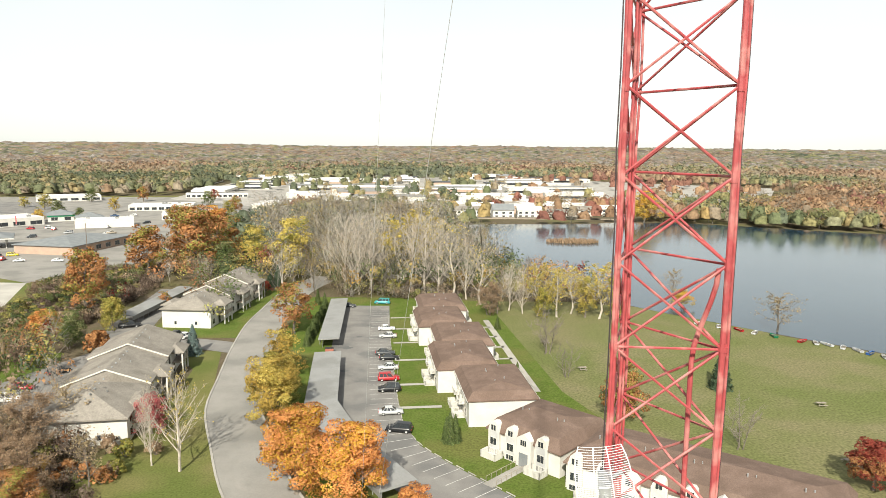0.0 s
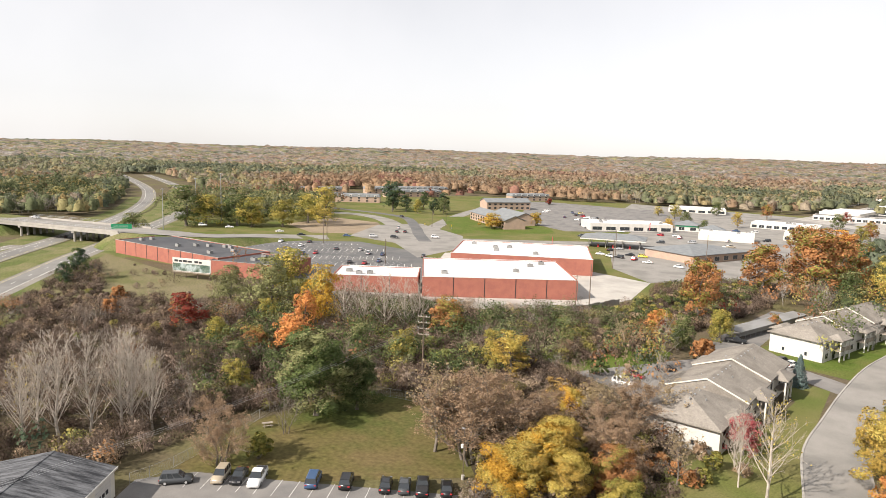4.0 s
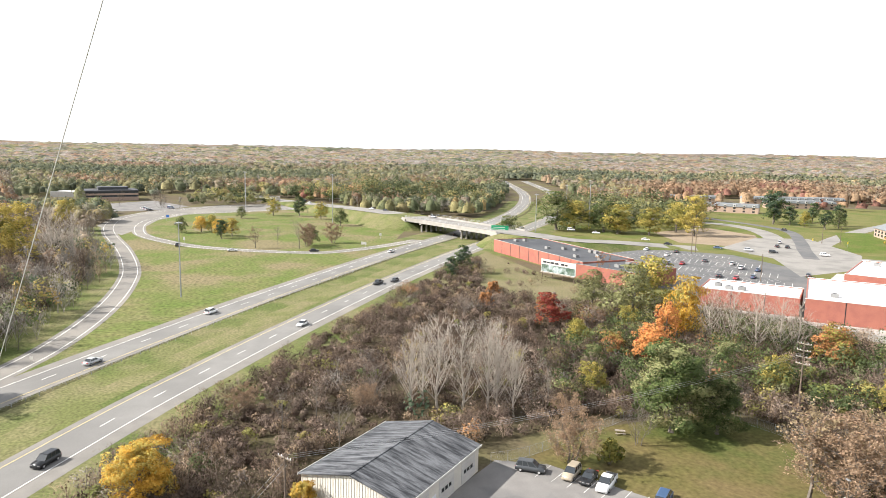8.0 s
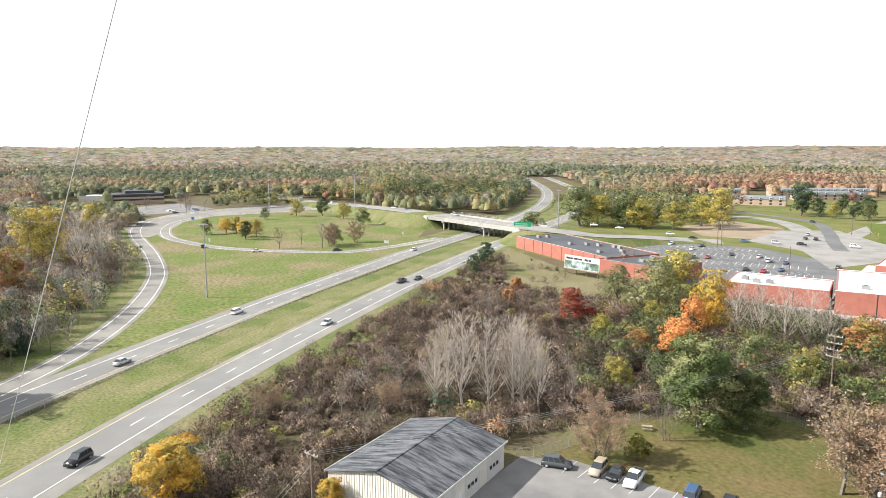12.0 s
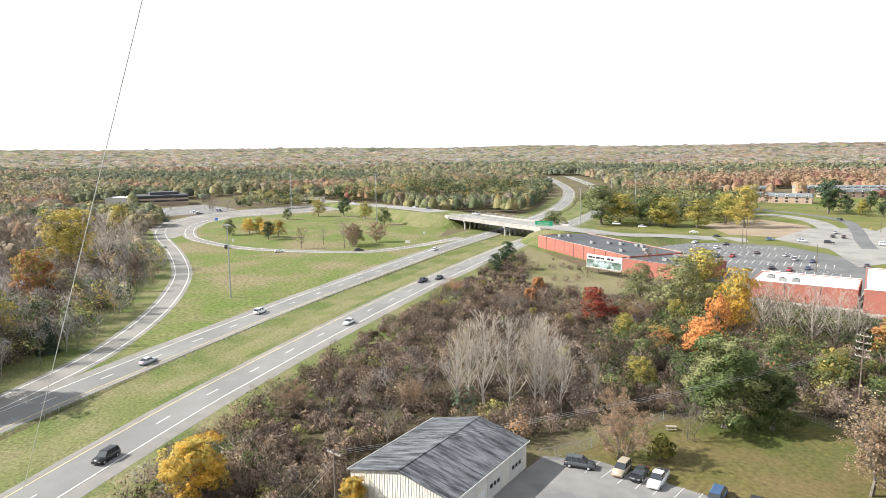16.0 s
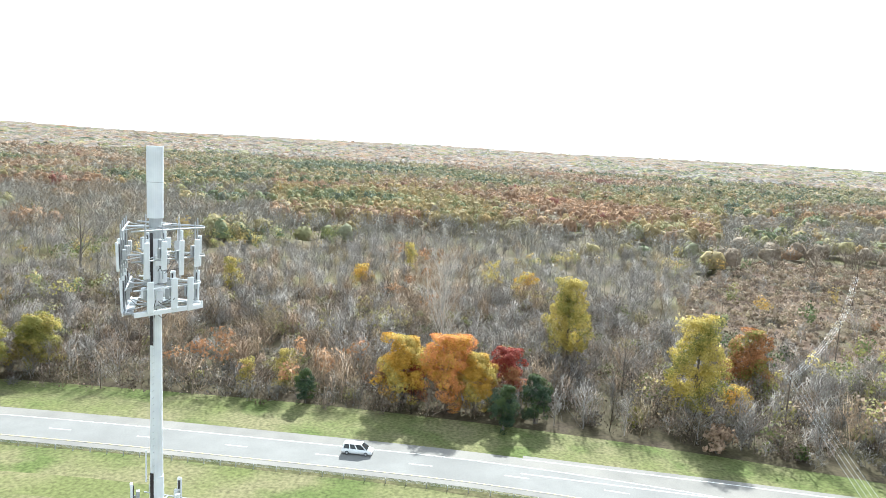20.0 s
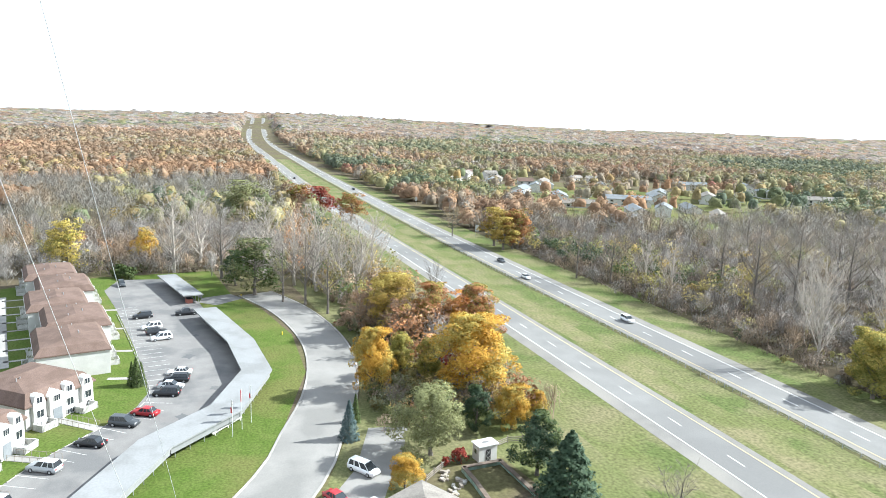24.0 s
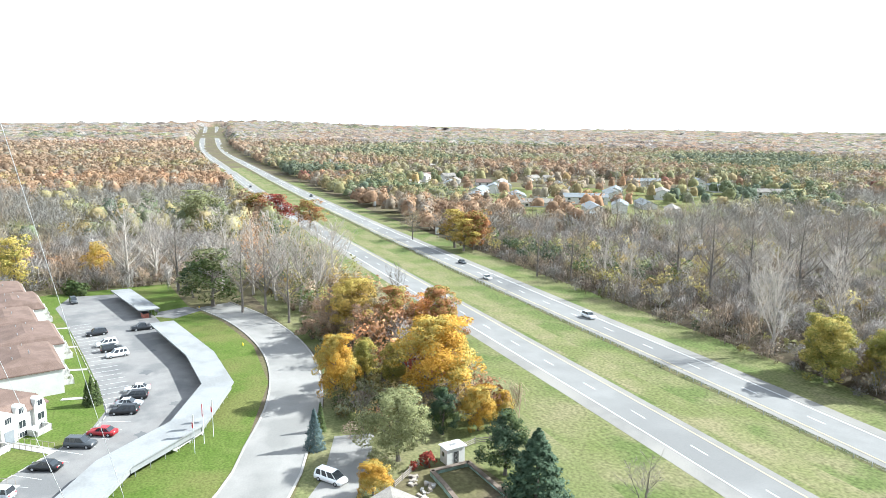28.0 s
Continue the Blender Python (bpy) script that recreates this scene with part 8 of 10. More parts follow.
def pool_yard():
    s = thing("garden_shed", "small white garden shed with a dark cross-braced door", "shed", (88.7, -45.1, 0), -84)
    prism("wall", [(-1.6, -1.0), (1.6, -1.0), (1.6, 1.0), (-1.6, 1.0)], 0, 2.55, "white_wall", s)
    box("roof", -1.8, -1.2, 2.55, 1.8, 1.2, 2.72, "white_roof", s)
    box("skylight", -0.6, -0.3, 2.72, 0.6, 0.3, 2.76, "metal_roof", s)
    for face in (-1.0,):
        d = box("door", -0.4, -1.05, 0.05, 0.45, -1.0, 1.95, "dark", s)
        for z0, z1 in ((0.15, 0.95), (1.0, 1.85)):
            bm = bmesh.new()
            add_tube(bm, (-0.35, -1.07, z0), (0.4, -1.07, z1), 0.03, sides=4)
            add_tube(bm, (0.4, -1.07, z0), (-0.35, -1.07, z1), 0.03, sides=4)
            part("door_brace", bm, "white_wall", d)
    window(s, 0.0, -1.6, 1.2, 0.7, 0.7, -1, 0, "y")
    p = thing("empty_pool", "drained swimming pool with green-stained walls", "pool", (0, 0, 0))
    rim = [(85.9, -40.2), (86.2, -46.6), (74.5, -47.2), (74.5, -39.8), (81.5, -40.2)]
    patch("basin_floor", rim, 0.06, "brush_ground", p)
    for a, b in zip(rim, rim[1:] + rim[:1]):
        d = math.degrees(math.atan2(b[1] - a[1], b[0] - a[0]))
        ln = math.dist(a, b)
        box("basin_wall", 0, -0.15, 0, ln, 0.15, 0.75, "pool_paint", p).matrix_basis = pose(*a, 0, 0, 0, d)
        box("coping", 0, -0.5, 0.75, ln, 0.2, 0.87, "wood_pole", p).matrix_basis = pose(*a, 0, 0, 0, d)
    surface("pool_deck", [(86.5, -33), (88.5, -41), (88, -48), (74, -49.5), (70, -40), (72, -32), (80, -29)], 0.04, "brush_ground", "dark leaf-strewn earth round the drained pool", "paving")
    h = thing("house", "low house with a grey shingle roof and white flat annex", "house", (71.5, -30.5, 0), 28)
    prism("wall", [(-7, -5), (7, -5), (7, 5), (-7, 5)], 0, 2.7, "cream_wall", h)
    hip("roof", -7, 7, -5, 5, 2.8, 1.9, "grey_shingle", h, 0.5)
    box("annex_roof", 5.5, 1.5, 2.3, 9.5, 4.8, 2.5, "white_roof", h)
    box("annex_wall", 5.8, 1.8, 0, 9.2, 4.5, 2.3, "white_wall", h)
    for k in range(5):
        t = thing("rubble_heap", "grey stones and planks heaped by the pool", "debris", (80.5 + k * 1.3, -36.5 - (k % 3) * 1.2, 0.05), k * 40)
        for j in range(8):
            x, y = random.uniform(-0.7, 0.7), random.uniform(-0.7, 0.7)
            q = random.uniform(0.15, 0.4)
            o = box("stone", -q, -q * 0.6, 0, q, q * 0.6, q, "weathered_wood" if j % 3 else "concrete", t, "", 0.04)
            o.matrix_basis = pose(x, y, 0, 0, 0, random.uniform(0, 180))


pool_yard()


def picnic_table(x, y, turn):
    t = thing("picnic_table", "weathered pale picnic table on grass", "table", (x, y, 0), turn)
    box("tabletop", -0.9, -0.38, 0.72, 0.9, 0.38, 0.77, "weathered_wood", t)
    for s in (-1, 1):
        box("bench", -0.9, s * 0.72 - 0.13, 0.43, 0.9, s * 0.72 + 0.13, 0.47, "weathered_wood", t)
        for k in (-0.6, 0.6):
            tube("leg", (k, s * 0.75, 0), (k, s * 0.15, 0.72), 0.04, "weathered_wood", t, sides=4)


picnic_table(-110.4, 57.0, 70)
picnic_table(32.0, 152, 10)
picnic_table(26.5, 173, 30)
picnic_table(75, 131, 0)
picnic_table(66, 106, 20)


def rowboat(x, y, turn, mat, label):
    b = thing("boat", label, "boat", (x, y, 0.05), turn, "boats on the shore")
    bm = bmesh.new()
    rows = []
    for i in range(7):
        u = -1 + i / 3
        w = 0.62 * (1 - max(0, u) ** 2.2) + 0.02
        rows.append([bm.verts.new((u * 1.9, -w, 0.5)), bm.verts.new((u * 1.9, -w * 0.7, 0.08)), bm.verts.new((u * 1.9, w * 0.7, 0.08)), bm.verts.new((u * 1.9, w, 0.5))])
    for a, c in zip(rows, rows[1:]):
        for i in range(3):
            bm.faces.new((a[i], a[i + 1], c[i + 1], c[i]))
    bm.faces.new(rows[0])
    bmesh.ops.solidify(bm, geom=bm.faces[:], thickness=0.04)
    part("hull", bm, mat, b)
    for u in (-0.9, 0.3):
        box("seat", u - 0.14, -0.55, 0.36, u + 0.14, 0.55, 0.41, "weathered_wood", b)


for k, (x, y, mat, c) in enumerate(((76, 197, "white_plastic", "white"), (80, 193.5, "white_plastic", "white"), (84, 190, "red_paint", "red"), (87.5, 187, "white_plastic", "white"), (91, 184, "green_sign", "green"), (96.5, 179, "red_paint", "red"), (99, 177.5, "white_plastic", "white"), (101, 176, "white_plastic", "white"), (104, 173.5, "white_plastic", "white"), (106, 171, "white_plastic", "white"), (108, 168.5, "blue_sign", "blue"), (109.5, 165.5, "white_plastic", "white"))):
    rowboat(x - 1.5, y - 2.0, 30 + k * 37 % 90, mat, c + " rowing boat drawn up on the lake shore")


def reed_island():
    n = 900
    a = rng.uniform(0, 2 * np.pi, n)
    r = np.sqrt(rng.uniform(0, 1, n))
    x, y = 69 + 14 * r * np.cos(a), 366 + 6.5 * r * np.sin(a)
    p = np.column_stack([x, y, np.full(n, 0.05)])
    q = p + np.column_stack([rng.normal(0, 0.3, n), rng.normal(0, 0.3, n), rng.uniform(0.8, 2.0, n)])
    ob = part_mesh("reeds", quad_mesh("reeds", sticks(p, q, 0.5, 0.15), tones("brown", n)), "leaves")
    tagged(ob, "island of brown reeds in the lake", "reeds", kind="stuff")
    tagged(patch("reed_bank", [(69 + 14 * math.cos(t), 366 + 6.5 * math.sin(t)) for t in np.linspace(0, 6.2, 20)], 0.07, "brush_ground"), "muddy bank under brown reeds", "ground", kind="structure")


reed_island()

# hedge of tall evergreens beside the carport
for k in range(16):
    plant("arborvitae", -35.6 + k * 0.10, 208 - k * 2.6, 3.4 + 0.5 * (k % 3), 1.35)

# trees inside the loop ramp and beyond the bridge
for kind, x, y, h in (("green", -414, -64.5, 9), ("gold", -417, -54, 9), ("olive", -416, -48, 10), ("gold", -401, -42, 9), ("olive_gold", -396, -35, 10), ("pine", -388, -40, 10), ("green", -496, -38, 8), ("sparse_tan", -350, -20, 10), ("bare", -361, -9.6, 9), ("olive", -514, -17, 12), ("pine", -511, 1.5, 14), ("bare", -347, 1, 14), ("brown", -352, 5, 12), ("green", -359, 7, 10), ("olive", -488, 16, 12), ("brown", -366, 18, 11), ("green", -448, 27, 11), ("shrub_green", -482, 55, 4)):
    plant(kind, x, y, h, 1.0)
# brown and gold trees round the yard
for kind, x, y, h in (("brown", -84, 79, 12), ("brown", -79, 86, 11), ("sparse_tan", -88, 88, 11), ("brown", -74, 90, 10), ("olive_gold", -66, 84, 9), ("olive_gold", -58, 76, 8.5), ("olive_gold", -63, 73, 9), ("sparse_tan", -70, 100, 10), ("brown", -66, 97, 9), ("brown", -60, 92, 9), ("rust", -55, 84, 8), ("sparse_tan", -52, 96, 8), ("olive", -50, 78, 7)):
    plant(kind, x, y, h, 1.1)


# ---- cable barrier along the median ----
def cable_barrier():
    line = smooth_line([tuple(p) for p in FAR_CW if -330 < p[0] < 330][::-1] , 4.9)
    line = line[:, :2] + normals(line) * 7.0
    b = thing("cable_barrier", "low steel cable barrier on slim posts along the median", "barrier")
    me = bpy.data.meshes.new("post")
    bm = bmesh.new()
    add_box(bm, -0.05, -0.05, -0.05, 0.05, 0.05, 0.8)
    bm.to_mesh(me)
    bm.free()
    for x, y in line:
        part_mesh("post", me, "galvanised", b).location = (x, y, 0)
    for z in (0.5, 0.64, 0.78):
        pipe("cable", [(x, y, z) for x, y in line], 0.012, "galvanised", b, sides=3)


cable_barrier()


# trees and bushes among the shops
for kind, x, y, h in (("gold", -326, 331, 8), ("orange_small", -322, 345, 8), ("olive_gold", -319, 371, 9), ("pine", -447, 341, 17), ("pine", -441, 350, 14), ("green", -418, 371, 12), ("pine", -414, 357, 13), ("olive", -428, 352, 11), ("shrub_red", -446, 535, 6), ("green", -232, 440, 9), ("olive", -300, 520, 12), ("green", -262, 470, 11), ("gold", -258, 440, 8), ("olive_gold", -240, 505, 11), ("red", -205, 620, 10), ("bare", -160, 420, 12), ("bare", -150, 440, 13), ("olive", -146, 470, 12), ("rust", -150, 500, 13), ("green", -190, 560, 12), ("rust", -260, 600, 13), ("green", -300, 590, 12)):
    plant(kind, x, y, h, 1.0)
_s = random.Random(4)
for k in range(44):
    x, y = _s.choice(((-300, 440), (-340, 450), (-230, 470), (-200, 440), (-380, 470), (-250, 350), (-205, 380)))
    park(_s.choice(("sedan", "suv", "sedan", "pickup", "van")), _s.choice(("white", "silver", "black", "dark_grey", "red", "blue", "tan")), x + _s.uniform(-22, 22), y + _s.uniform(-16, 16), _s.choice((50, 230, 140)), "in a shop parking lot", "cars at the shops")

# low shrubs and saplings beside the grey-roofed house
_w = random.Random(9)
for k in range(26):
    t = _w.random()
    plant(_w.choice(("shrub_brown", "shrub_brown", "shrub_rust", "shrub_olive", "shrub_brown")), -70 + 24 * t + _w.uniform(-4, 4), 92 + 12 * t + _w.uniform(-5, 7), _w.uniform(1.6, 3.6), _w.uniform(0.9, 1.3))
# oil stains and patches on the apartment lot
for k, (x, y, r) in enumerate(((-24, 168, 1.6), (-22, 150, 1.0), (-20.5, 190, 0.8), (-18, 143, 0.7), (-22, 178, 0.9), (130, -8, 1.0), (150, -4, 1.4), (165, -6, 0.8), (118, -2, 1.2))):
    tagged(patch("stain", [(x + r * (1 + 0.35 * math.sin(i * 2.1 + k)) * math.cos(i * math.pi / 7), y + r * (0.8 + 0.3 * math.cos(i * 1.7 + k)) * math.sin(i * math.pi / 7)) for i in range(14)], 0.066, "dark_asphalt"), "dark oily stain on the parking lot", "stain", kind="structure")


# ---- where woods stand ----
def inside(poly, x, y):
    p = np.array(poly)
    q = np.roll(p, -1, 0)
    hit = np.zeros(len(x), bool)
    for (ax, ay), (bx, by) in zip(p, q):
        if ay != by:
            hit ^= ((ay > y) != (by > y)) & (x < (bx - ax) * (y - ay) / (by - ay) + ax)
    return hit


def near_line(line, x, y, far):
    pts = np.asarray(line)[:, :2]
    out = np.zeros(len(x), bool)
    for i in range(0, len(pts)):
        out |= (x - pts[i, 0]) ** 2 + (y - pts[i, 1]) ** 2 < far * far
    return out


CAMPUS = [(-62, 262), (-58, 175), (-95, 235), (-100, 180), (-60, 100), (-20, 60), (60, -15), (100, -45), (150, -45), (215, -35), (245, 25), (200, 80), (118, 160), (70, 215), (8, 222), (-35, 225), (-40, 262)]
TOWN = [(-140, 170), (-205, 120), (-330, 92), (-420, 150), (-470, 200), (-560, 330), (-560, 480), (-420, 640), (-150, 700), (-110, 520), (-125, 300), (-130, 200)]
LOOP = [(-170, -60), (-300, -72), (-420, -115), (-520, -118), (-560, -60), (-640, 0), (-540, 60), (-430, 70), (-330, 40), (-240, -5)]
YARD = [(-66, 72), (-100, 92), (-120, 80), (-115, 45), (-105, 0), (-90, -2), (-78, 15), (-70, 40)]
MALL = [(-260, 620), (-120, 530), (20, 560), (160, 560), (330, 620), (450, 900), (60, 1200), (-300, 1000)]
SHORE = [(-30, 440), (135, 462), (150, 530), (-40, 545)]
OFFICE = [(-478, -128), (-540, -134), (-560, -215), (-690, -240), (-730, -90), (-680, 10), (-600, 45), (-540, 20), (-530, -60)]
SPAN = [(-500, 40), (-350, 20), (-320, 110), (-395, 155), (-520, 115)]
MOTEL = [(-470, 318), (-560, 322), (-690, 340), (-720, 520), (-600, 590), (-470, 600), (-400, 480), (-440, 400)]
BRUSH = [(-66, -42), (-130, -22), (-230, 28), (-300, 72), (-328, 92), (-255, 96), (-203, 122), (-160, 150), (-134, 178), (-132, 215), (-146, 245), (-118, 300), (-100, 240), (-98, 190), (-98, 130), (-70, 112), (-58, 108), (-50, 92), (-40, 78), (-60, 58), (-70, 70), (-100, 92), (-120, 82), (-116, 48), (-108, 30), (-116, 16), (-96, -2), (-82, 10), (-60, 0)]
SLOPE = [(-345, 92), (-345, 135), (-250, 140), (-213, 118), (-205, 86), (-240, 66), (-300, 80)]
FRONT = [(-345, 100), (-380, 160), (-300, 225), (-190, 165), (-215, 118)]
APRON = [(-215, 122), (-165, 144), (-129, 175), (-129, 212), (-150, 250), (-245, 255), (-262, 228)]
MARSH = [(-70, -175), (-120, -150), (-260, -230), (-300, -330), (-160, -350), (-90, -260)]


def scatter(r0, r1, gap, seed):
    """Points between two distances, about gap metres apart, off everything that stands or lies open."""
    r = np.random.default_rng(seed)
    n = int(math.pi * (r1**2 - r0**2) / gap**2)
    d, a = np.sqrt(r.uniform(r0**2, r1**2, n)), r.uniform(-np.pi, np.pi, n)
    x, y = d * np.cos(a), d * np.sin(a)
    keep = (a < math.radians(12)) | (a > math.radians(54))
    for poly, share in ((CAMPUS, 0), (SLOPE, 0.02), (APRON, 0), (FRONT, 0), (TOWN, 0), (LOOP, 0), (YARD, 0), (BRUSH, 0), (SHORE, 0.1), (OFFICE, 0.03), (HOME_GREEN, 0.16), (MALL, 0.07), (MOTEL, 0.05), (SPAN, 0), (MARSH, 0.12), ([tuple(p) for p in lake_line], 0)):
        keep &= ~inside(poly, x, y) | (r.uniform(0, 1, n) < share)
    keep &= ~near_line(FAR_CW, x, y, 22) & ~near_line(NEAR_CW, x, y, 22) & ~near_line(smooth_line(CROSS, 12), x, y, 16)
    if r1 < 1100:
        keep &= ~near_line(HOME_AT, x, y, 13)
    return np.column_stack([x, y])[keep], r


def woods(name, r0, r1, gap, per, size, tall, wide, seed, label, dull=0.25, domes=0):
    xy, r = scatter(r0, r1, gap, seed)
    x, y = xy.T
    n = len(xy)
    az = np.degrees(np.arctan2(y, x))
    d = np.hypot(x, y)
    near = 1.0 if r1 < 800 else 2.2
    field = np.array([0.65 * noise.noise((a / (150 * near), b / (150 * near), 5.1)) + 0.35 * noise.noise((a / (45 * near), b / (45 * near), 1.7)) for a, b in xy])
    pick = r.uniform(0, 1, n)
    names = np.array(["spruce", "green", "grey_green", "olive", "olive_gold", "yellow", "gold", "tan", "grey", "brown", "rust", "orange", "red", "dark_scrub"])
    mixes = {
        "west": (0.08, 0.28, 0.05, 0.18, 0.05, 0, 0.015, 0.01, 0.25, 0.09, 0.06, 0.015, 0.005, 0),
        "north": (0.05, 0.14, 0.02, 0.12, 0.06, 0, 0.01, 0.02, 0.11, 0.12, 0.27, 0.05, 0.03, 0),
        "shore": (0.0, 0.05, 0.02, 0.08, 0.05, 0, 0.02, 0.02, 0.12, 0.14, 0.34, 0.08, 0.08, 0),
        "mall": (0.2, 0.3, 0.05, 0.14, 0.06, 0, 0.04, 0, 0.1, 0.04, 0.04, 0.01, 0.02, 0),
        "south": (0.05, 0.1, 0.03, 0.08, 0.14, 0, 0.02, 0.05, 0.25, 0.14, 0.12, 0.02, 0.01, 0),
        "marsh": (0.01, 0.02, 0.01, 0.02, 0.02, 0.015, 0, 0.08, 0.64, 0.18, 0.015, 0, 0, 0),
        "ramp": (0.01, 0.04, 0.02, 0.04, 0.02, 0.01, 0.01, 0.0, 0.4, 0.14, 0.01, 0, 0, 0.3),
        "east": (0, 0, 0, 0.01, 0.05, 0, 0.06, 0.05, 0.02, 0.17, 0.48, 0.15, 0.01, 0),
        "oak": (0.01, 0.04, 0, 0.12, 0.3, 0, 0.07, 0.02, 0.05, 0.08, 0.26, 0.04, 0.01, 0),
        "village": (0.05, 0.12, 0.06, 0.15, 0.14, 0.01, 0.03, 0.03, 0.18, 0.14, 0.2, 0.03, 0.01, 0),
    }
    zone = np.where((az > 60) & (az < 160), "north", np.where((az >= 160) | (az < -160), "west", np.where((az < -52), "south", np.where(az < -11, "village", "east"))))
    zone = np.where((zone == "south") & (az > -112) & (az < -76) & (d > 400) & (d < 800), "oak", zone)
    zone = np.where((zone == "south") & (d < np.where(az > -90, 620, 400)), "marsh", zone)
    zone = np.where((zone == "village") & (az < -27) & (d < 395 + (-az - 27) * 5.5), "marsh", zone)
    zone = np.where((az > -9) & (az < 20) & (d < 560), "marsh", zone)
    zone = np.where(np.isin(zone, ("west", "marsh", "south")) & (d < 640) & (az < -112), "ramp", zone)
    zone = np.where((az > 50) & (az < 78), "shore", zone)
    zone = np.where((az > 78) & (az < 110) & (d < 1350), "mall", zone)
    kinds = np.empty(n, object)
    for z, mix in mixes.items():
        i = np.where(zone == z)[0]
        cum = np.cumsum(mix) / np.sum(mix)
        order = np.argsort(np.argsort(pick[i] * 0.5 + field[i] * 1.35)) / max(len(i), 1)
        kinds[i] = names[np.minimum(np.searchsorted(cum, order), len(names) - 1)]
    is_bare = (kinds == "grey") | (kinds == "dark_scrub") | ((zone == "marsh") & np.isin(kinds, ("tan", "brown"))) | ((kinds == "tan") & (r.uniform(0, 1, n) < 0.5)) | ((kinds == "brown") & (r.uniform(0, 1, n) < 0.4))
    h = r.uniform(0.7, 1.2, n) * tall
    w = r.uniform(0.75, 1.25, n) * wide
    low = np.isin(zone, ("marsh", "ramp"))
    h[low] *= np.where((az[low] < -120) | (d[low] > 320), 0.95, 0.72)
    w[low] *= np.where(d[low] > 320, 1.15, 0.9)
    canopy(name, xy, h, w, kinds, per, size, label, is_bare, dull, domes)


def thicket(name, poly, gap, tall, kinds, weights, per, size, seed, label, bare_kinds=("grey", "scrub", "dark_scrub"), mass=0.0, dull=0.3):
    """Low brush over a stretch of land."""
    r = np.random.default_rng(seed)
    p = np.array(poly)
    (x0, y0), (x1, y1) = p.min(0), p.max(0)
    n = int((x1 - x0) * (y1 - y0) / gap**2)
    x, y = r.uniform(x0, x1, n), r.uniform(y0, y1, n)
    k = ~(inside(SLOPE, x, y) & (r.uniform(0, 1, n) > 0.05)) & ~inside(APRON, x, y) & inside(poly, x, y) & ~near_line(NEAR_CW, x, y, 13) & ~near_line(FAR_CW, x, y, 17) & ~near_line(smooth_line(CROSS, 12), x, y, 14)
    x, y = x[k], y[k]
    n = len(x)
    field = np.array([noise.noise((a / 18, b / 18, 3.3)) for a, b in zip(x, y)])
    cum = np.cumsum(weights) / np.sum(weights)
    pick = np.searchsorted(cum, np.clip(r.uniform(0, 1, n) * 0.75 + 0.125 + 0.3 * field, 0, 0.999))
    kind = np.array(kinds, object)[pick]
    h = tall * r.uniform(0.5, 1.4, n) * (1 + 0.8 * field)
    canopy(name, np.column_stack([x, y]), h, h * r.uniform(0.9, 1.5, n), kind, per, size, label, np.isin(kind, bare_kinds), dull, 0, mass)


# ground sheets with the thickets' shade painted into their dark colour
tagged(patch("brush_floor", [(330, -142), (190, -128), (85, -125), (20, -121), (-30, -117), (-80, -104), (-130, -90), (-170, -78), (-270, -78), (-350, -100), (-365, -150), (-300, -230), (330, -230)], 0.013, "brush_floor"), "leaf-strewn earth under the southern thicket, darkened for shade", "ground", kind="structure")
tagged(patch("brush_floor", BRUSH, 0.014, "brush_floor"), "leaf-strewn earth under the brush, darkened for shade", "ground", kind="structure")
# dark_scrub leads the mix: the brush's own shade is in its colour
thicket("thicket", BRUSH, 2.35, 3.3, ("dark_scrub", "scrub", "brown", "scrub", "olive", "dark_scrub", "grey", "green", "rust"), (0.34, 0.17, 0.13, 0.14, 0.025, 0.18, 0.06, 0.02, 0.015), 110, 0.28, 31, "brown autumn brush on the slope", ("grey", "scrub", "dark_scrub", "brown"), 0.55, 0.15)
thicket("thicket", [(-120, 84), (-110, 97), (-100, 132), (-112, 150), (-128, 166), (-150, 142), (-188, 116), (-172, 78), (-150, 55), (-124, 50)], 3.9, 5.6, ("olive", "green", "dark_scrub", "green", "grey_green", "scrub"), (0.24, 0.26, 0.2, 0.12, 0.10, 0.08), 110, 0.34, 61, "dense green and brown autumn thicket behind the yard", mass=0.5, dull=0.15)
# mostly dark_scrub: the trees' shaded side is put into their colours
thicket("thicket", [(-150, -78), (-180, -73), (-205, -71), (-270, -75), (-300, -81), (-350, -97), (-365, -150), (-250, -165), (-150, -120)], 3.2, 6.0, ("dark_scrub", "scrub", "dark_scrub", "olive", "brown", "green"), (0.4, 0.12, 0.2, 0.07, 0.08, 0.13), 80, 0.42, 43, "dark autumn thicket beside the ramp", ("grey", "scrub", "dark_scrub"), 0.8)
thicket("thicket", [(-330, 60), (-400, 100), (-400, 130), (-350, 125), (-335, 95)], 3.0, 3.0, ("olive", "green", "scrub"), (0.4, 0.3, 0.3), 30, 0.6, 32, "green autumn scrub by the bridge")
tagged(patch("marsh_floor", MARSH, 0.016, "marsh_floor"), "red-brown dead reeds in the marsh", "ground", kind="structure")
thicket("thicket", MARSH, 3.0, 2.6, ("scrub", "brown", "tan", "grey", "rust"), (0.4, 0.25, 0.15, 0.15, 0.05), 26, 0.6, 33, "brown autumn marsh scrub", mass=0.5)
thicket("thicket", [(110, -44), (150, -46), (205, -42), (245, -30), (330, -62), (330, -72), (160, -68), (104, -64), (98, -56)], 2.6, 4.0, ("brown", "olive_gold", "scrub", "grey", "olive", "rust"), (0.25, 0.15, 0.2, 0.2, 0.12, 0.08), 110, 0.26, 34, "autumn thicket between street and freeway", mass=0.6)
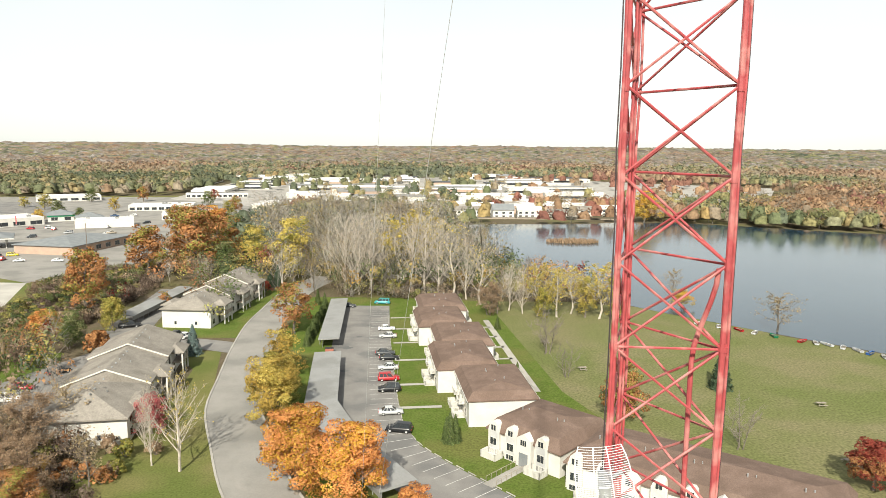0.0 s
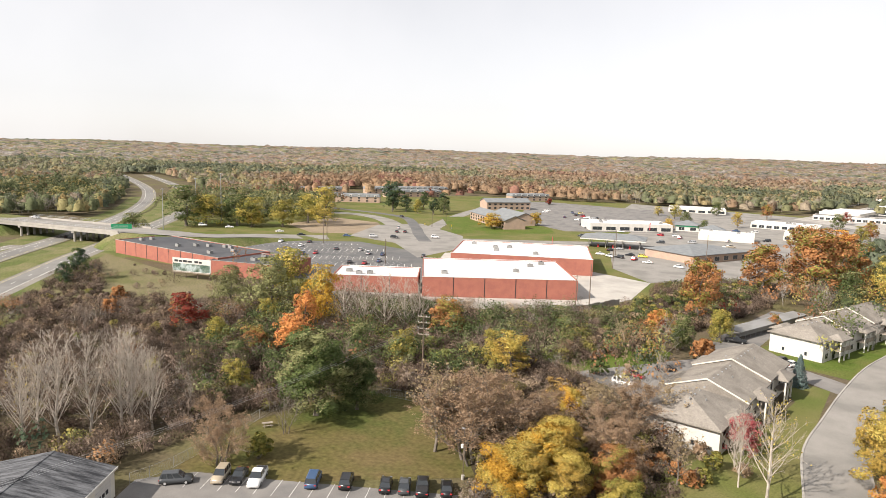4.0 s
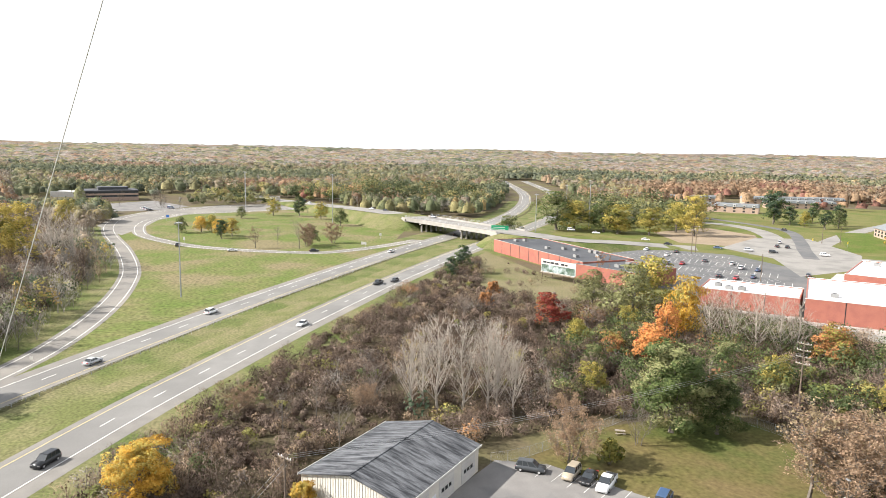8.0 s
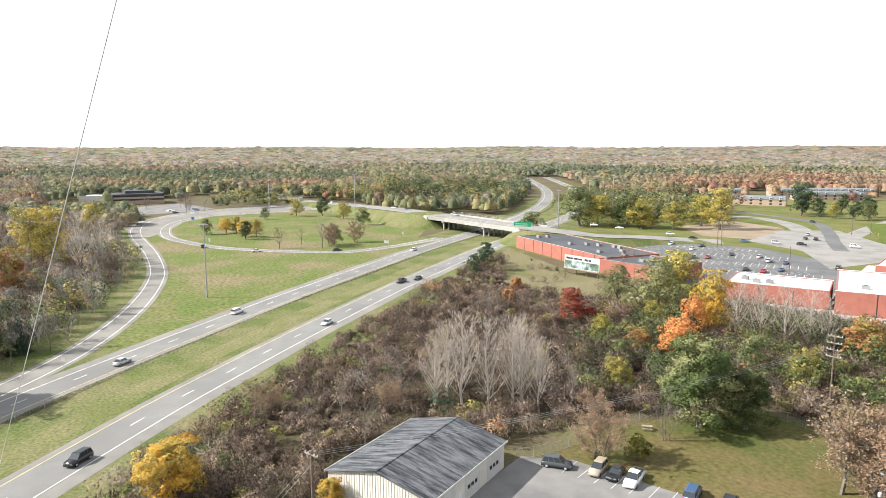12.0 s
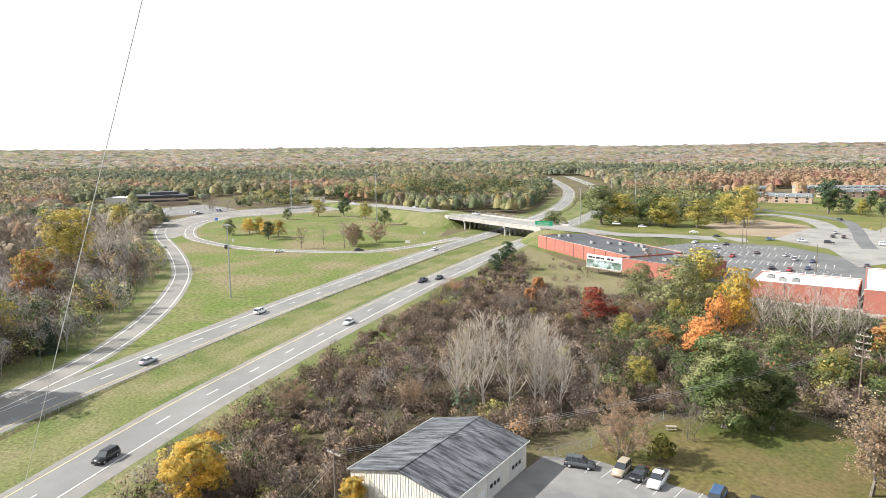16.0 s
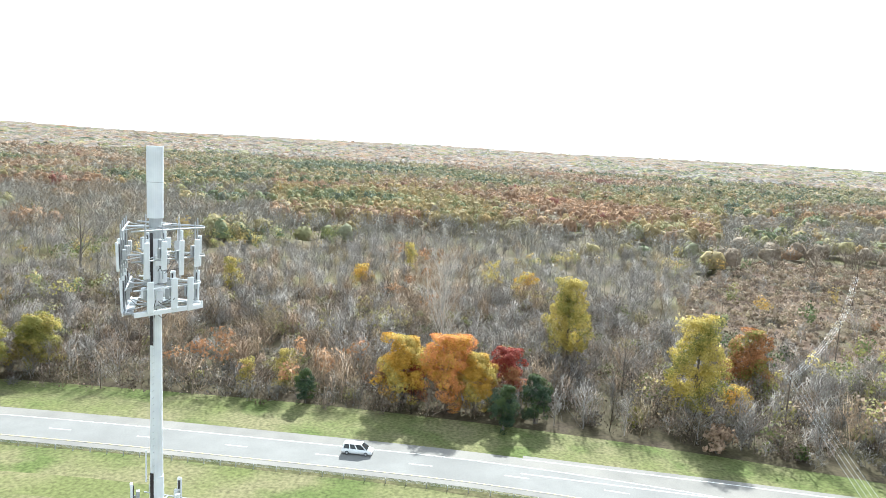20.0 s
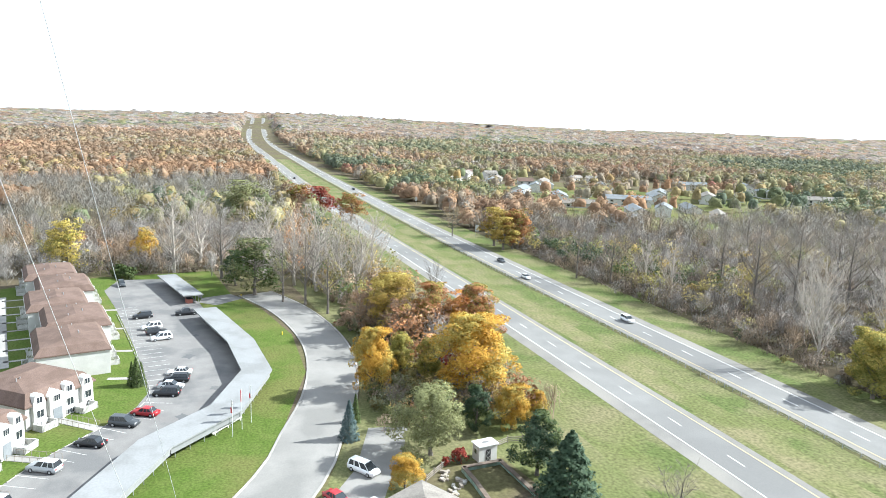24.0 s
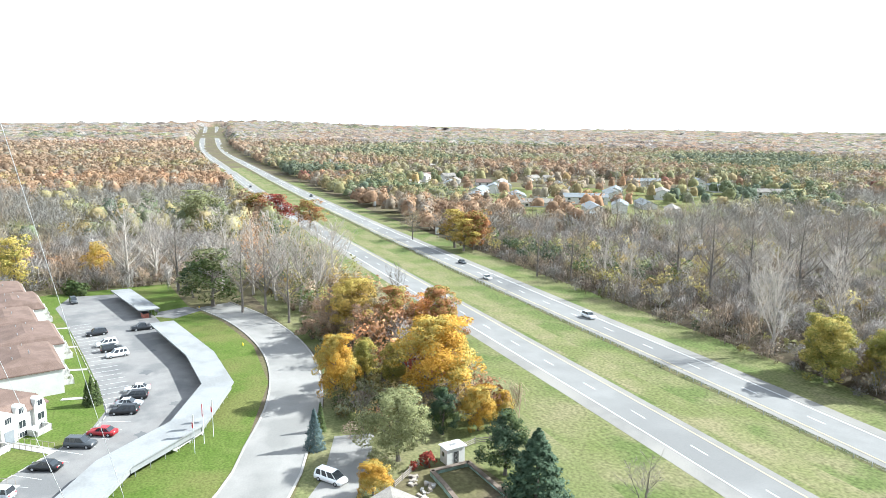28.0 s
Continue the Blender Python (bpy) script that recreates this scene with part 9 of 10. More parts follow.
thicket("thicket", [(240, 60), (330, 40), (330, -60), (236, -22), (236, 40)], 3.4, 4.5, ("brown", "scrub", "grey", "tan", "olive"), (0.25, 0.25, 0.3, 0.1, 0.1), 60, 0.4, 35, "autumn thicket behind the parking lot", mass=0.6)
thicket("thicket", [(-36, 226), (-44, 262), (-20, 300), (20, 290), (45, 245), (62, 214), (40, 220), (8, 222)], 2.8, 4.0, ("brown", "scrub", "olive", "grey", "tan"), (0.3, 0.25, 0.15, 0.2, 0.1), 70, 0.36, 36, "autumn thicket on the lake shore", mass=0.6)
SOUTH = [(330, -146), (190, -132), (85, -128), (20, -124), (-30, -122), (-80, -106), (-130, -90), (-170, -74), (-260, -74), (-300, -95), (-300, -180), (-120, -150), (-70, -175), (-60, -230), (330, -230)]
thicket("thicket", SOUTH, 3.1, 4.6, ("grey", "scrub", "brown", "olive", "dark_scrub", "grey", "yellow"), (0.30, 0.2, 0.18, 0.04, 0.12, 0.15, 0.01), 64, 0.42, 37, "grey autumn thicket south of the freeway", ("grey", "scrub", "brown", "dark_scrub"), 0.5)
thicket("woods", [(-60, 236), (-36, 228), (4, 228), (24, 260), (12, 330), (0, 400), (-60, 470), (-110, 430), (-90, 330), (-70, 290)], 6.0, 16.0, ("grey", "grey", "tan", "olive_gold", "brown", "yellow"), (0.5, 0.2, 0.12, 0.08, 0.07, 0.03), 60, 0.8, 38, "autumn poplar wood beyond the parking lot", ("grey", "tan", "brown"))
# dull rises ring by ring: distance haze put into the trees' colours
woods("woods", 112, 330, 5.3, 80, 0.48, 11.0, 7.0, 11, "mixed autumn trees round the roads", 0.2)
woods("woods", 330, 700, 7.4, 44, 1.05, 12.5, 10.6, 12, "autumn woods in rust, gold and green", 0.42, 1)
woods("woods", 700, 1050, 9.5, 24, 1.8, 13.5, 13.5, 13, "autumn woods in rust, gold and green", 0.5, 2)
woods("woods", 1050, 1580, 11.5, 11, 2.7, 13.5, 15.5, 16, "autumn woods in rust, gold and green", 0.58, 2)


def far_canopy(r0, r1, rings, n, rough, seed):
    """Closed woods on the far hills, as one uneven sheet of crowns."""
    wild = np.random.default_rng(seed)
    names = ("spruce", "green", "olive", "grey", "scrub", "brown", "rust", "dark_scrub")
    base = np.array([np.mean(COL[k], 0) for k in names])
    radii = np.geomspace(r0, r1, rings)
    ang = np.linspace(-np.pi, np.pi, n, endpoint=False)
    step = radii[1] - radii[0]
    rr = radii[:, None] + wild.normal(0, 0.3, (rings, n)) * step
    aa = ang[None, :] + wild.normal(0, 0.25, (rings, n)) * (2 * np.pi / n)
    x, y = (rr * np.cos(aa)).ravel(), (rr * np.sin(aa)).ravel()
    lift = np.full(rings, 12.0)
    lift[:4] = (-2.0, 3.0, 7.5, 10.5)
    z = np.array([relief(a, b) + 3.0 * noise.noise((a / 90, b / 90, 9.0)) for a, b in zip(x, y)]) + np.repeat(lift, n) + rough * wild.normal(0, 1, len(x))
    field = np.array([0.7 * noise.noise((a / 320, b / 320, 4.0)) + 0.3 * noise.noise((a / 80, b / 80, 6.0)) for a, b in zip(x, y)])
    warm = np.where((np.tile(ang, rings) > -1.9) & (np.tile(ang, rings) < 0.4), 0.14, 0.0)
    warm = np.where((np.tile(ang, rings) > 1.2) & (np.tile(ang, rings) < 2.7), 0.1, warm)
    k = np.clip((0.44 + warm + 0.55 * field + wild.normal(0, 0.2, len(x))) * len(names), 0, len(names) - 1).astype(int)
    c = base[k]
    # mixed towards a lifted grey: distance haze put into the crown colours
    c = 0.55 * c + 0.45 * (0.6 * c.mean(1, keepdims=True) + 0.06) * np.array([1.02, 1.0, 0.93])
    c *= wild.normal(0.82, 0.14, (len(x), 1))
    on_road = near_line(FAR_CW, x, y, 30) | near_line(NEAR_CW, x, y, 30)
    z[on_road] = [relief(a, b) - 2 for a, b in zip(x[on_road], y[on_road])]
    faces = [(i * n + j, (i + 1) * n + j, (i + 1) * n + (j + 1) % n, i * n + (j + 1) % n) for i in range(rings - 1) for j in range(n)]
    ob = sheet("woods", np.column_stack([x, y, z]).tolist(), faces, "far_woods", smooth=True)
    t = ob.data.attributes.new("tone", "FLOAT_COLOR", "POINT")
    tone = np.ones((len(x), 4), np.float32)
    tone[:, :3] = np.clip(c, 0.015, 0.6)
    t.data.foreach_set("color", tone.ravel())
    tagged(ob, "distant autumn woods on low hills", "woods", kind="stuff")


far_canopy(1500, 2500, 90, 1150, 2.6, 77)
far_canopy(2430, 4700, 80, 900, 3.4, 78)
thicket("woods", [(-439, 170), (-402, 250), (-470, 300), (-545, 320), (-575, 212), (-520, 175)], 7.5, 13.0, ("olive", "green", "grey_green", "green", "olive_gold"), (0.3, 0.25, 0.25, 0.14, 0.06), 120, 1.0, 41, "olive and green autumn trees beside the cross road")
thicket("woods", [(-560, 55), (-700, 50), (-705, 175), (-570, 178)], 10.0, 15.0, ("green", "olive", "grey_green", "rust", "green", "olive_gold"), (0.38, 0.22, 0.1, 0.07, 0.18, 0.05), 150, 1.0, 51, "tall autumn trees beyond the bridge")
thicket("woods", [(-515, 285), (-560, 285), (-565, 345), (-515, 340)], 9.0, 10.0, ("rust", "olive_gold", "orange", "green"), (0.4, 0.25, 0.15, 0.2), 120, 0.9, 52, "orange autumn trees in front of the motel")

thicket("woods", [(-602, -82), (-580, -50), (-600, -20), (-640, -28), (-660, -70), (-640, -100)], 8.5, 9.5, ("green", "olive", "grey_green", "rust", "green"), (0.35, 0.25, 0.2, 0.06, 0.14), 120, 0.95, 53, "green autumn trees round the office lot")
thicket("woods", [(-650, -60), (-700, -80), (-740, 0), (-700, 55), (-600, 50), (-640, 10)], 9.5, 13.0, ("green", "olive", "grey_green", "rust", "green", "olive_gold"), (0.35, 0.22, 0.12, 0.08, 0.17, 0.06), 120, 1.0, 54, "tall green autumn trees behind the ring road")
thicket("thicket", [(101, -33), (112, -33.5), (135, -41), (152, -42), (182, -43), (182, -50), (150, -52), (128, -50), (110, -47), (103, -40)], 2.2, 3.4, ("olive", "brown", "grey_green", "olive_gold", "green", "rust", "scrub"), (0.22, 0.16, 0.2, 0.12, 0.12, 0.06, 0.12), 120, 0.26, 55, "dense mixed autumn bushes along the street", mass=0.6)
thicket("thicket", [(-102, 128), (-100, 190), (-118, 290), (-142, 245), (-130, 215), (-132, 178), (-126, 160)], 3.0, 3.6, ("olive", "green", "olive", "brown", "grey_green", "dark_scrub"), (0.28, 0.24, 0.12, 0.12, 0.14, 0.1), 130, 0.28, 56, "dense olive autumn brush beside the brick store", mass=0.6, dull=0.15)
thicket("thicket", [(-92, 90), (-70, 80), (-58, 96), (-66, 104), (-84, 116), (-98, 112)], 4.6, 5.5, ("gold", "olive_gold", "brown", "rust", "olive"), (0.22, 0.3, 0.22, 0.14, 0.12), 260, 0.26, 57, "golden and brown autumn bushes below the grey-roofed house")


# ---- single trees, place by place ----
plant("orange", -21.0, 94.5, 12.5, 1.0)
plant("orange", -12.5, 90.5, 12.0, 1.0)
plant("orange_small", -3.5, 84.0, 6.5, 1.0)
plant("olive_gold", -30.5, 119.0, 12.5, 1.05)
plant("olive", -31.5, 127.0, 10.5, 1.0)
plant("olive_gold", -34.8, 145.4, 10.5, 1.10)
plant("rust", -40.0, 181.2, 13.9, 1.00)
plant("blue_spruce", -59.9, 161.3, 7.5, 1.00)
plant("pink", -50.7, 115.1, 6.7, 1.00)
plant("bare_pale_b", -40.5, 101.1, 15.7, 0.80)
plant("bare_pale", -45.6, 102.9, 12.4, 0.70)
plant("yellow", -55.6, 254.1, 23.7, 1.00)
plant("yellow", -73.4, 267.1, 18.9, 1.00)
plant("rust", -95.6, 266.0, 25.4, 1.10)
plant("rust", -111.3, 257.1, 19.7, 1.10)
plant("rust", -103.9, 197.7, 20.0, 0.80)
plant("orange_small", -101.9, 171.2, 7.8, 1.00)
plant("olive", -89.0, 181.9, 9.2, 0.90)
plant("green", -92.0, 167.9, 8.9, 0.80)
plant("shrub_rust", -83.7, 161.9, 5.0, 1.10)
plant("rust", -91.9, 285.6, 20.2, 1.10)
plant("green", -83.0, 260.7, 13.1, 1.00)
plant("bare_wide", 25.8, 164.7, 11.5, 1.00)
plant("bare_wide", 27.5, 147.1, 7.7, 0.90)
plant("rust", 33.7, 123.6, 11.1, 0.90)
plant("spruce", 58.9, 140.7, 8.6, 1.00)
plant("bare_wide", 50.5, 111.0, 8.8, 1.00)
plant("red", 64.5, 97.0, 7.4, 1.20)
plant("sparse_tan", 92.8, 186.7, 10.0, 1.60)
plant("sparse_tan", 77.1, 227.5, 9.6, 1.00)
plant("gold", 75.8, 215.2, 6.0, 1.10)
plant("sparse_yellow", 34.0, 201.3, 14.0, 1.10)
plant("yellow", 42.5, 201.5, 12.5, 0.80)
plant("sparse_yellow", 46.3, 199.6, 16.0, 1.10)
plant("yellow", 50.5, 197.5, 13.0, 0.75)
plant("olive", 30.0, 200.5, 9.0, 0.9)
plant("sparse_yellow", 28.3, 202.4, 15.4, 1.00)
plant("sparse_tan", 16.7, 205.5, 9.6, 1.20)
plant("brown", 13.9, 203.3, 10.0, 1.10)
plant("bare_pale", 24.3, 205.1, 13.2, 1.00)
plant("bare_pale", 20.5, 209.3, 14.2, 1.00)
plant("sparse_yellow", 39.0, 205.6, 14.1, 1.00)
plant("bare_pale", -33.1, 232.0, 26.0, 1.00)
plant("bare_pale", -28.4, 230.4, 26.0, 1.00)
plant("bare_pale", -24.8, 232.3, 26.0, 1.00)
plant("bare_pale", -20.4, 237.2, 26.0, 1.00)
plant("sparse_yellow", -15.4, 236.4, 26.0, 1.00)
plant("bare_pale", -10.4, 234.8, 26.0, 1.00)
plant("bare_pale", -6.1, 233.1, 26.0, 1.00)
plant("sparse_yellow", -7.9, 247.7, 26.0, 0.90)
plant("bare_pale", -1.6, 233.3, 24.4, 1.00)
plant("bare_pale_b", 3.2, 226.3, 24.3, 1.00)
plant("bare_pale", 7.8, 224.8, 18.9, 1.00)
plant("bare_pale_b", 12.1, 216.7, 18.3, 1.00)
plant("spruce", -59.4, 245.4, 7.2, 1.00)
plant("spruce", -61.5, 242.3, 6.1, 1.00)
plant("red", -60.2, 230.9, 4.3, 1.10)
plant("arborvitae", -39.5, 214.8, 5.1, 1.00)
plant("arborvitae", -37.1, 213.3, 4.4, 1.00)
plant("shrub_olive", -17.1, 232.7, 5.0, 1.30)
plant("sparse_yellow", -18.4, 237.3, 12.0, 1.00)
plant("arborvitae", 0.9, 112.9, 4.5, 1.00)
plant("arborvitae", 1.5, 112.4, 5.5, 1.00)
plant("arborvitae", 2.4, 112.9, 5.0, 1.00)
plant("arborvitae", 15.3, 187.1, 3.7, 1.20)
plant("arborvitae", 16.7, 147.9, 3.2, 1.10)
plant("gold", 135.3, 464.2, 20.9, 1.00)
plant("willow", 210.1, 470.0, 11.5, 1.50)
plant("willow", 240.1, 439.7, 12.6, 1.50)
plant("willow", 174.4, 477.9, 10.6, 1.40)
plant("olive_gold", -103.1, 113.3, 9.9, 1.25)
plant("yellow", -109.7, 113.2, 9.7, 0.70)
plant("brown", -77.1, 75.4, 15.4, 1.25)
plant("sparse_tan", -84.0, 74.1, 13.8, 1.20)
plant("gold", -62.8, 76.2, 10.1, 1.00)
plant("gold", -65.0, 70.7, 8.1, 1.10)
plant("gold", -78.6, 103.6, 6.1, 1.00)
plant("brown", -66.7, 106.3, 10.5, 1.20)
plant("sparse_tan", -72.8, 104.5, 8.6, 1.20)
plant("sparse_tan", -63.6, 112.4, 9.6, 1.10)
plant("green", -109.9, 66.8, 16.1, 1.10)
plant("green", -107.7, 74.5, 10.8, 1.00)
plant("orange_small", -143.7, 81.0, 10.6, 1.20)
plant("rust", -151.2, 74.6, 7.3, 1.20)
plant("red", -184.5, 71.2, 9.7, 1.20)
plant("willow", -184.7, 96.2, 17.5, 1.00)
plant("olive", -191.5, 105.9, 18.8, 1.00)
plant("willow", -203.0, 92.0, 13.0, 1.00)
plant("gold", -162.0, 100.4, 17.8, 0.62)
plant("orange_small", -157.3, 92.0, 12.6, 0.70)
plant("rust", -135.7, 122.7, 11.2, 1.20)
plant("bare_pale", -156.1, 103.6, 15.7, 1.10)
plant("bare_pale", -152.1, 107.3, 15.6, 1.10)
plant("bare_pale", -149.0, 111.7, 16.3, 1.10)
plant("bare_pale", -145.9, 116.2, 15.0, 1.10)
plant("bare_pale", -144.6, 120.1, 14.3, 1.00)
plant("bare_pale", -130.4, 24.8, 15.8, 1.00)
plant("bare_pale", -126.4, 26.9, 18.4, 1.00)
plant("bare_pale", -124.8, 31.3, 17.1, 1.00)
plant("bare_pale", -123.4, 36.0, 17.5, 1.00)
plant("bare_pale", -123.5, 37.9, 16.3, 1.00)
plant("bare_pale", -121.4, 40.6, 13.9, 0.90)
plant("bare_pale", -127.0, 21.7, 14.3, 1.00)
plant("brown", -101.0, 43.8, 11.1, 0.95)
plant("shrub_olive", -99.5, 49.8, 4.2, 0.90)
plant("bare_wide", -105.7, 58.0, 8.1, 0.90)
plant("bare_pale", -123.0, 48.0, 8.4, 0.60)
plant("bare", -189.1, 46.9, 8.1, 1.10)
plant("shrub_rust", -227.5, 66.4, 5.0, 1.00)
plant("shrub_rust", -210.1, 58.9, 5.0, 1.00)
plant("pine", -272.6, 66.3, 11.4, 0.90)
plant("pine", -259.2, 58.6, 8.8, 0.90)
plant("green", -370.2, 115.7, 13.7, 1.20)
plant("green", -419.7, 162.7, 24.1, 1.40)
plant("olive", -414.7, 173.0, 19.1, 1.40)
plant("green", -406.7, 189.5, 19.3, 1.30)
plant("olive", -397.4, 194.4, 18.1, 1.20)
plant("gold", -402.3, 198.6, 9.9, 1.20)
plant("olive", -389.2, 211.2, 16.6, 1.20)
plant("yellow", -383.2, 238.1, 25.4, 1.00)
plant("olive", -402.4, 237.0, 18.7, 1.20)
plant("pine", -459.8, 351.1, 23.4, 1.20)
plant("pine", -430.6, 381.8, 15.5, 1.00)
plant("pine", -458.4, 383.6, 14.6, 1.00)
plant("gold", -321.2, 327.8, 10.1, 1.50)
plant("gold", -320.1, 368.7, 8.7, 1.00)
plant("red", -451.2, 541.5, 5.1, 1.50)
plant("yellow", -326.1, 537.9, 8.3, 1.60)
plant("olive", -99.3, 169.3, 8.7, 1.10)
plant("orange_small", -99.8, 168.7, 8.7, 1.00)
plant("green", -92.0, 165.6, 6.8, 0.80)
plant("shrub_rust", -84.8, 166.9, 4.1, 1.20)
plant("olive", -90.9, 186.3, 8.1, 0.90)
plant("rust", -86.0, 209.5, 5.0, 1.00)
plant("rust", -115.5, 219.0, 16.4, 0.90)
plant("shrub_olive", -90.9, 150.3, 5.0, 1.00)
plant("brown", -103.5, 132.9, 5.7, 1.00)
plant("shrub_green", -91.8, 130.7, 3.3, 1.30)
plant("bare_pale_b", -42.9, 107.4, 11.3, 0.80)
plant("bare_pale", -49.1, 108.9, 8.6, 0.80)
plant("rust", -138.8, 317.6, 10.4, 1.10)
plant("rust", -118.0, 324.1, 21.2, 1.20)
plant("orange", -118.1, 351.1, 18.5, 1.10)
plant("rust", -134.6, 354.4, 19.3, 1.10)
plant("rust", -121.6, 376.0, 15.4, 1.00)
plant("green", -107.3, 354.5, 14.3, 1.00)
plant("gold", -96.7, -20.4, 9.5, 1.05)
plant("gold", -93.0, 1.4, 4.1, 1.00)
plant("bare_wide", -116.5, -24.9, 3.7, 0.80)
plant("brown", -128.7, -9.3, 6.5, 1.00)
plant("bare", -119.7, -2.0, 8.2, 1.00)
plant("bare", -126.6, 4.0, 6.6, 1.10)
plant("brown", -127.9, 13.6, 5.6, 1.10)
plant("bare", -111.3, 7.3, 7.8, 1.10)
plant("bare_pale", -131.4, 39.8, 15.3, 1.00)
plant("bare_pale_b", -132.7, 23.2, 12.2, 1.00)
plant("bare_pale", -134.0, 44.2, 10.9, 1.00)
plant("bare", -129.4, 15.4, 9.1, 1.20)
plant("rust", -232.3, -95.4, 19.1, 0.90)
plant("yellow", -296.0, -111.9, 26.0, 1.00)
plant("yellow", -305.8, -108.6, 25.3, 1.00)
plant("yellow", -409.1, -123.2, 19.2, 1.00)
plant("green", -142.7, -78.4, 19.5, 1.20)
plant("gold", -169.4, -86.2, 14.9, 1.00)
plant("olive", -181.8, -88.8, 18.4, 1.00)
plant("bare_pale", -285.8, -91.0, 24.7, 1.00)
plant("bare_pale", -303.0, -88.3, 22.1, 1.00)
plant("spruce", -179.8, -72.1, 9.8, 1.00)
plant("bare", -137.2, -105.2, 15.0, 1.20)
plant("bare", -131.7, -108.7, 13.3, 1.20)
plant("bare", -153.6, -100.6, 17.7, 1.20)
plant("bare", -165.5, -99.5, 17.2, 1.20)
plant("bare", -123.2, -109.1, 12.6, 1.20)
plant("rust", -114.9, -128.2, 25.8, 0.70)
plant("yellow", -105.4, -133.9, 14.3, 1.00)
plant("spruce", -83.2, -104.7, 9.2, 1.00)
plant("sparse_yellow", -108.3, -155.3, 11.8, 1.00)
plant("bare_pale", -166.2, -140.5, 23.4, 1.20)
plant("bare_pale", -166.3, -127.2, 24.4, 1.20)
plant("bare_pale", -178.6, -123.2, 25.3, 1.20)
plant("bare_pale", -184.9, -114.4, 25.4, 1.20)
plant("bare_pale", -206.3, -114.1, 23.5, 1.20)
plant("bare_pale", -149.2, -139.0, 21.8, 1.20)
plant("bare", -176.0, -89.5, 14.9, 1.20)
plant("bare", -175.0, -80.0, 12.9, 1.20)
plant("gold", 5.0, -130.4, 13.1, 0.90)
plant("orange", -3.7, -128.5, 14.3, 0.90)
plant("gold", -9.0, -128.7, 11.0, 0.90)
plant("red", 2.9, -129.0, 8.2, 0.70)
plant("red", -15.6, -133.3, 11.1, 0.90)
plant("pine", -20.2, -123.8, 9.0, 0.90)
plant("pine", -14.0, -119.8, 8.2, 0.90)
plant("yellow", -31.9, -159.6, 21.5, 0.80)
plant("yellow", -51.9, -129.7, 20.9, 0.85)
plant("rust", -69.5, -146.5, 14.1, 0.90)
plant("gold", -61.1, -131.9, 6.5, 0.90)
plant("pine", 23.6, -127.6, 6.7, 0.80)
plant("yellow", 36.2, -132.5, 6.7, 0.90)
plant("yellow", 29.0, -134.3, 8.5, 0.90)
plant("sparse_tan", 14.3, -129.0, 5.0, 0.80)
plant("shrub_olive", -39.7, -125.5, 3.5, 0.90)
plant("shrub_brown", -51.0, -114.5, 5.0, 1.00)
plant("shrub_green", -64.8, -113.5, 2.7, 1.00)
plant("bare_pale", -2.2, -158.7, 26.0, 0.80)
plant("gold", 26.4, -237.5, 8.4, 1.00)
plant("yellow", 11.7, -275.7, 11.5, 0.80)
plant("yellow", 65.7, -217.6, 12.0, 0.90)
plant("gold", -30.1, -229.3, 9.7, 0.90)
plant("sparse_yellow", -18.7, -230.8, 12.6, 0.90)
plant("bare", -35.6, -144.7, 11.3, 1.00)
plant("bare", -41.1, -142.0, 13.5, 1.00)
plant("bare", 20.6, -150.4, 11.8, 1.00)
plant("sparse_tan", 39.6, -164.7, 10.0, 0.80)
plant("yellow", 82.9, -139.4, 10.3, 1.00)
plant("olive", 92.8, -134.6, 12.1, 1.00)
plant("olive", 79.7, -136.2, 12.3, 1.00)
plant("rust", 257.6, -136.5, 16.4, 1.00)
plant("olive_gold", 266.9, -132.4, 16.6, 1.20)
plant("bare_pale", 120.2, -147.8, 19.3, 1.00)
plant("bare_pale", 110.6, -164.0, 21.3, 1.00)
plant("bare", 208.2, -216.1, 22.4, 1.20)
plant("bare", 166.8, -215.8, 22.4, 1.20)
plant("bare", 150.8, -223.7, 24.1, 1.20)
plant("bare", 122.9, -234.2, 23.0, 1.20)
plant("bare", 193.2, -162.1, 14.8, 1.20)
plant("bare", 217.2, -164.3, 15.9, 1.20)
plant("pine", 126.2, -132.2, 3.2, 1.00)
plant("bare_pale", 84.1, -208.5, 22.4, 1.00)
plant("gold", 111.5, -52.5, 16.0, 1.05)
plant("rust", 141.4, -67.5, 13.9, 0.95)
plant("orange", 146.5, -66.1, 11.2, 0.90)
plant("rust", 148.7, -59.3, 13.2, 1.00)
plant("olive_gold", 151.9, -49.6, 15.2, 1.00)
plant("gold", 119.1, -35.7, 12.6, 0.70)
plant("olive", 126.5, -43.8, 9.0, 0.80)
plant("olive", 121.1, -47.9, 9.3, 0.80)
plant("brown", 153.2, -45.5, 11.1, 1.00)
plant("brown", 147.0, -50.5, 10.9, 1.00)
plant("bare_wide", 108.2, -36.9, 7.1, 0.80)
plant("willow", 92.2, -37.5, 11.0, 1.05)
plant("pine", 97.8, -47.7, 8.1, 0.80)
plant("gold", 96.8, -53.9, 7.6, 0.90)
plant("gold", 99.6, -60.1, 5.2, 0.80)
plant("pine", 81.6, -50.3, 9.5, 1.00)
plant("spruce", 72.6, -50.0, 11.0, 1.55)
plant("gold", 84.0, -30.6, 4.9, 1.00)
plant("shrub_red", 88.4, -40.6, 2.4, 1.00)
plant("shrub_red", 88.1, -38.4, 1.5, 0.80)
plant("blue_spruce", 101.4, -26.9, 6.7, 0.90)
plant("arborvitae", 107.4, -29.5, 5.1, 0.80)
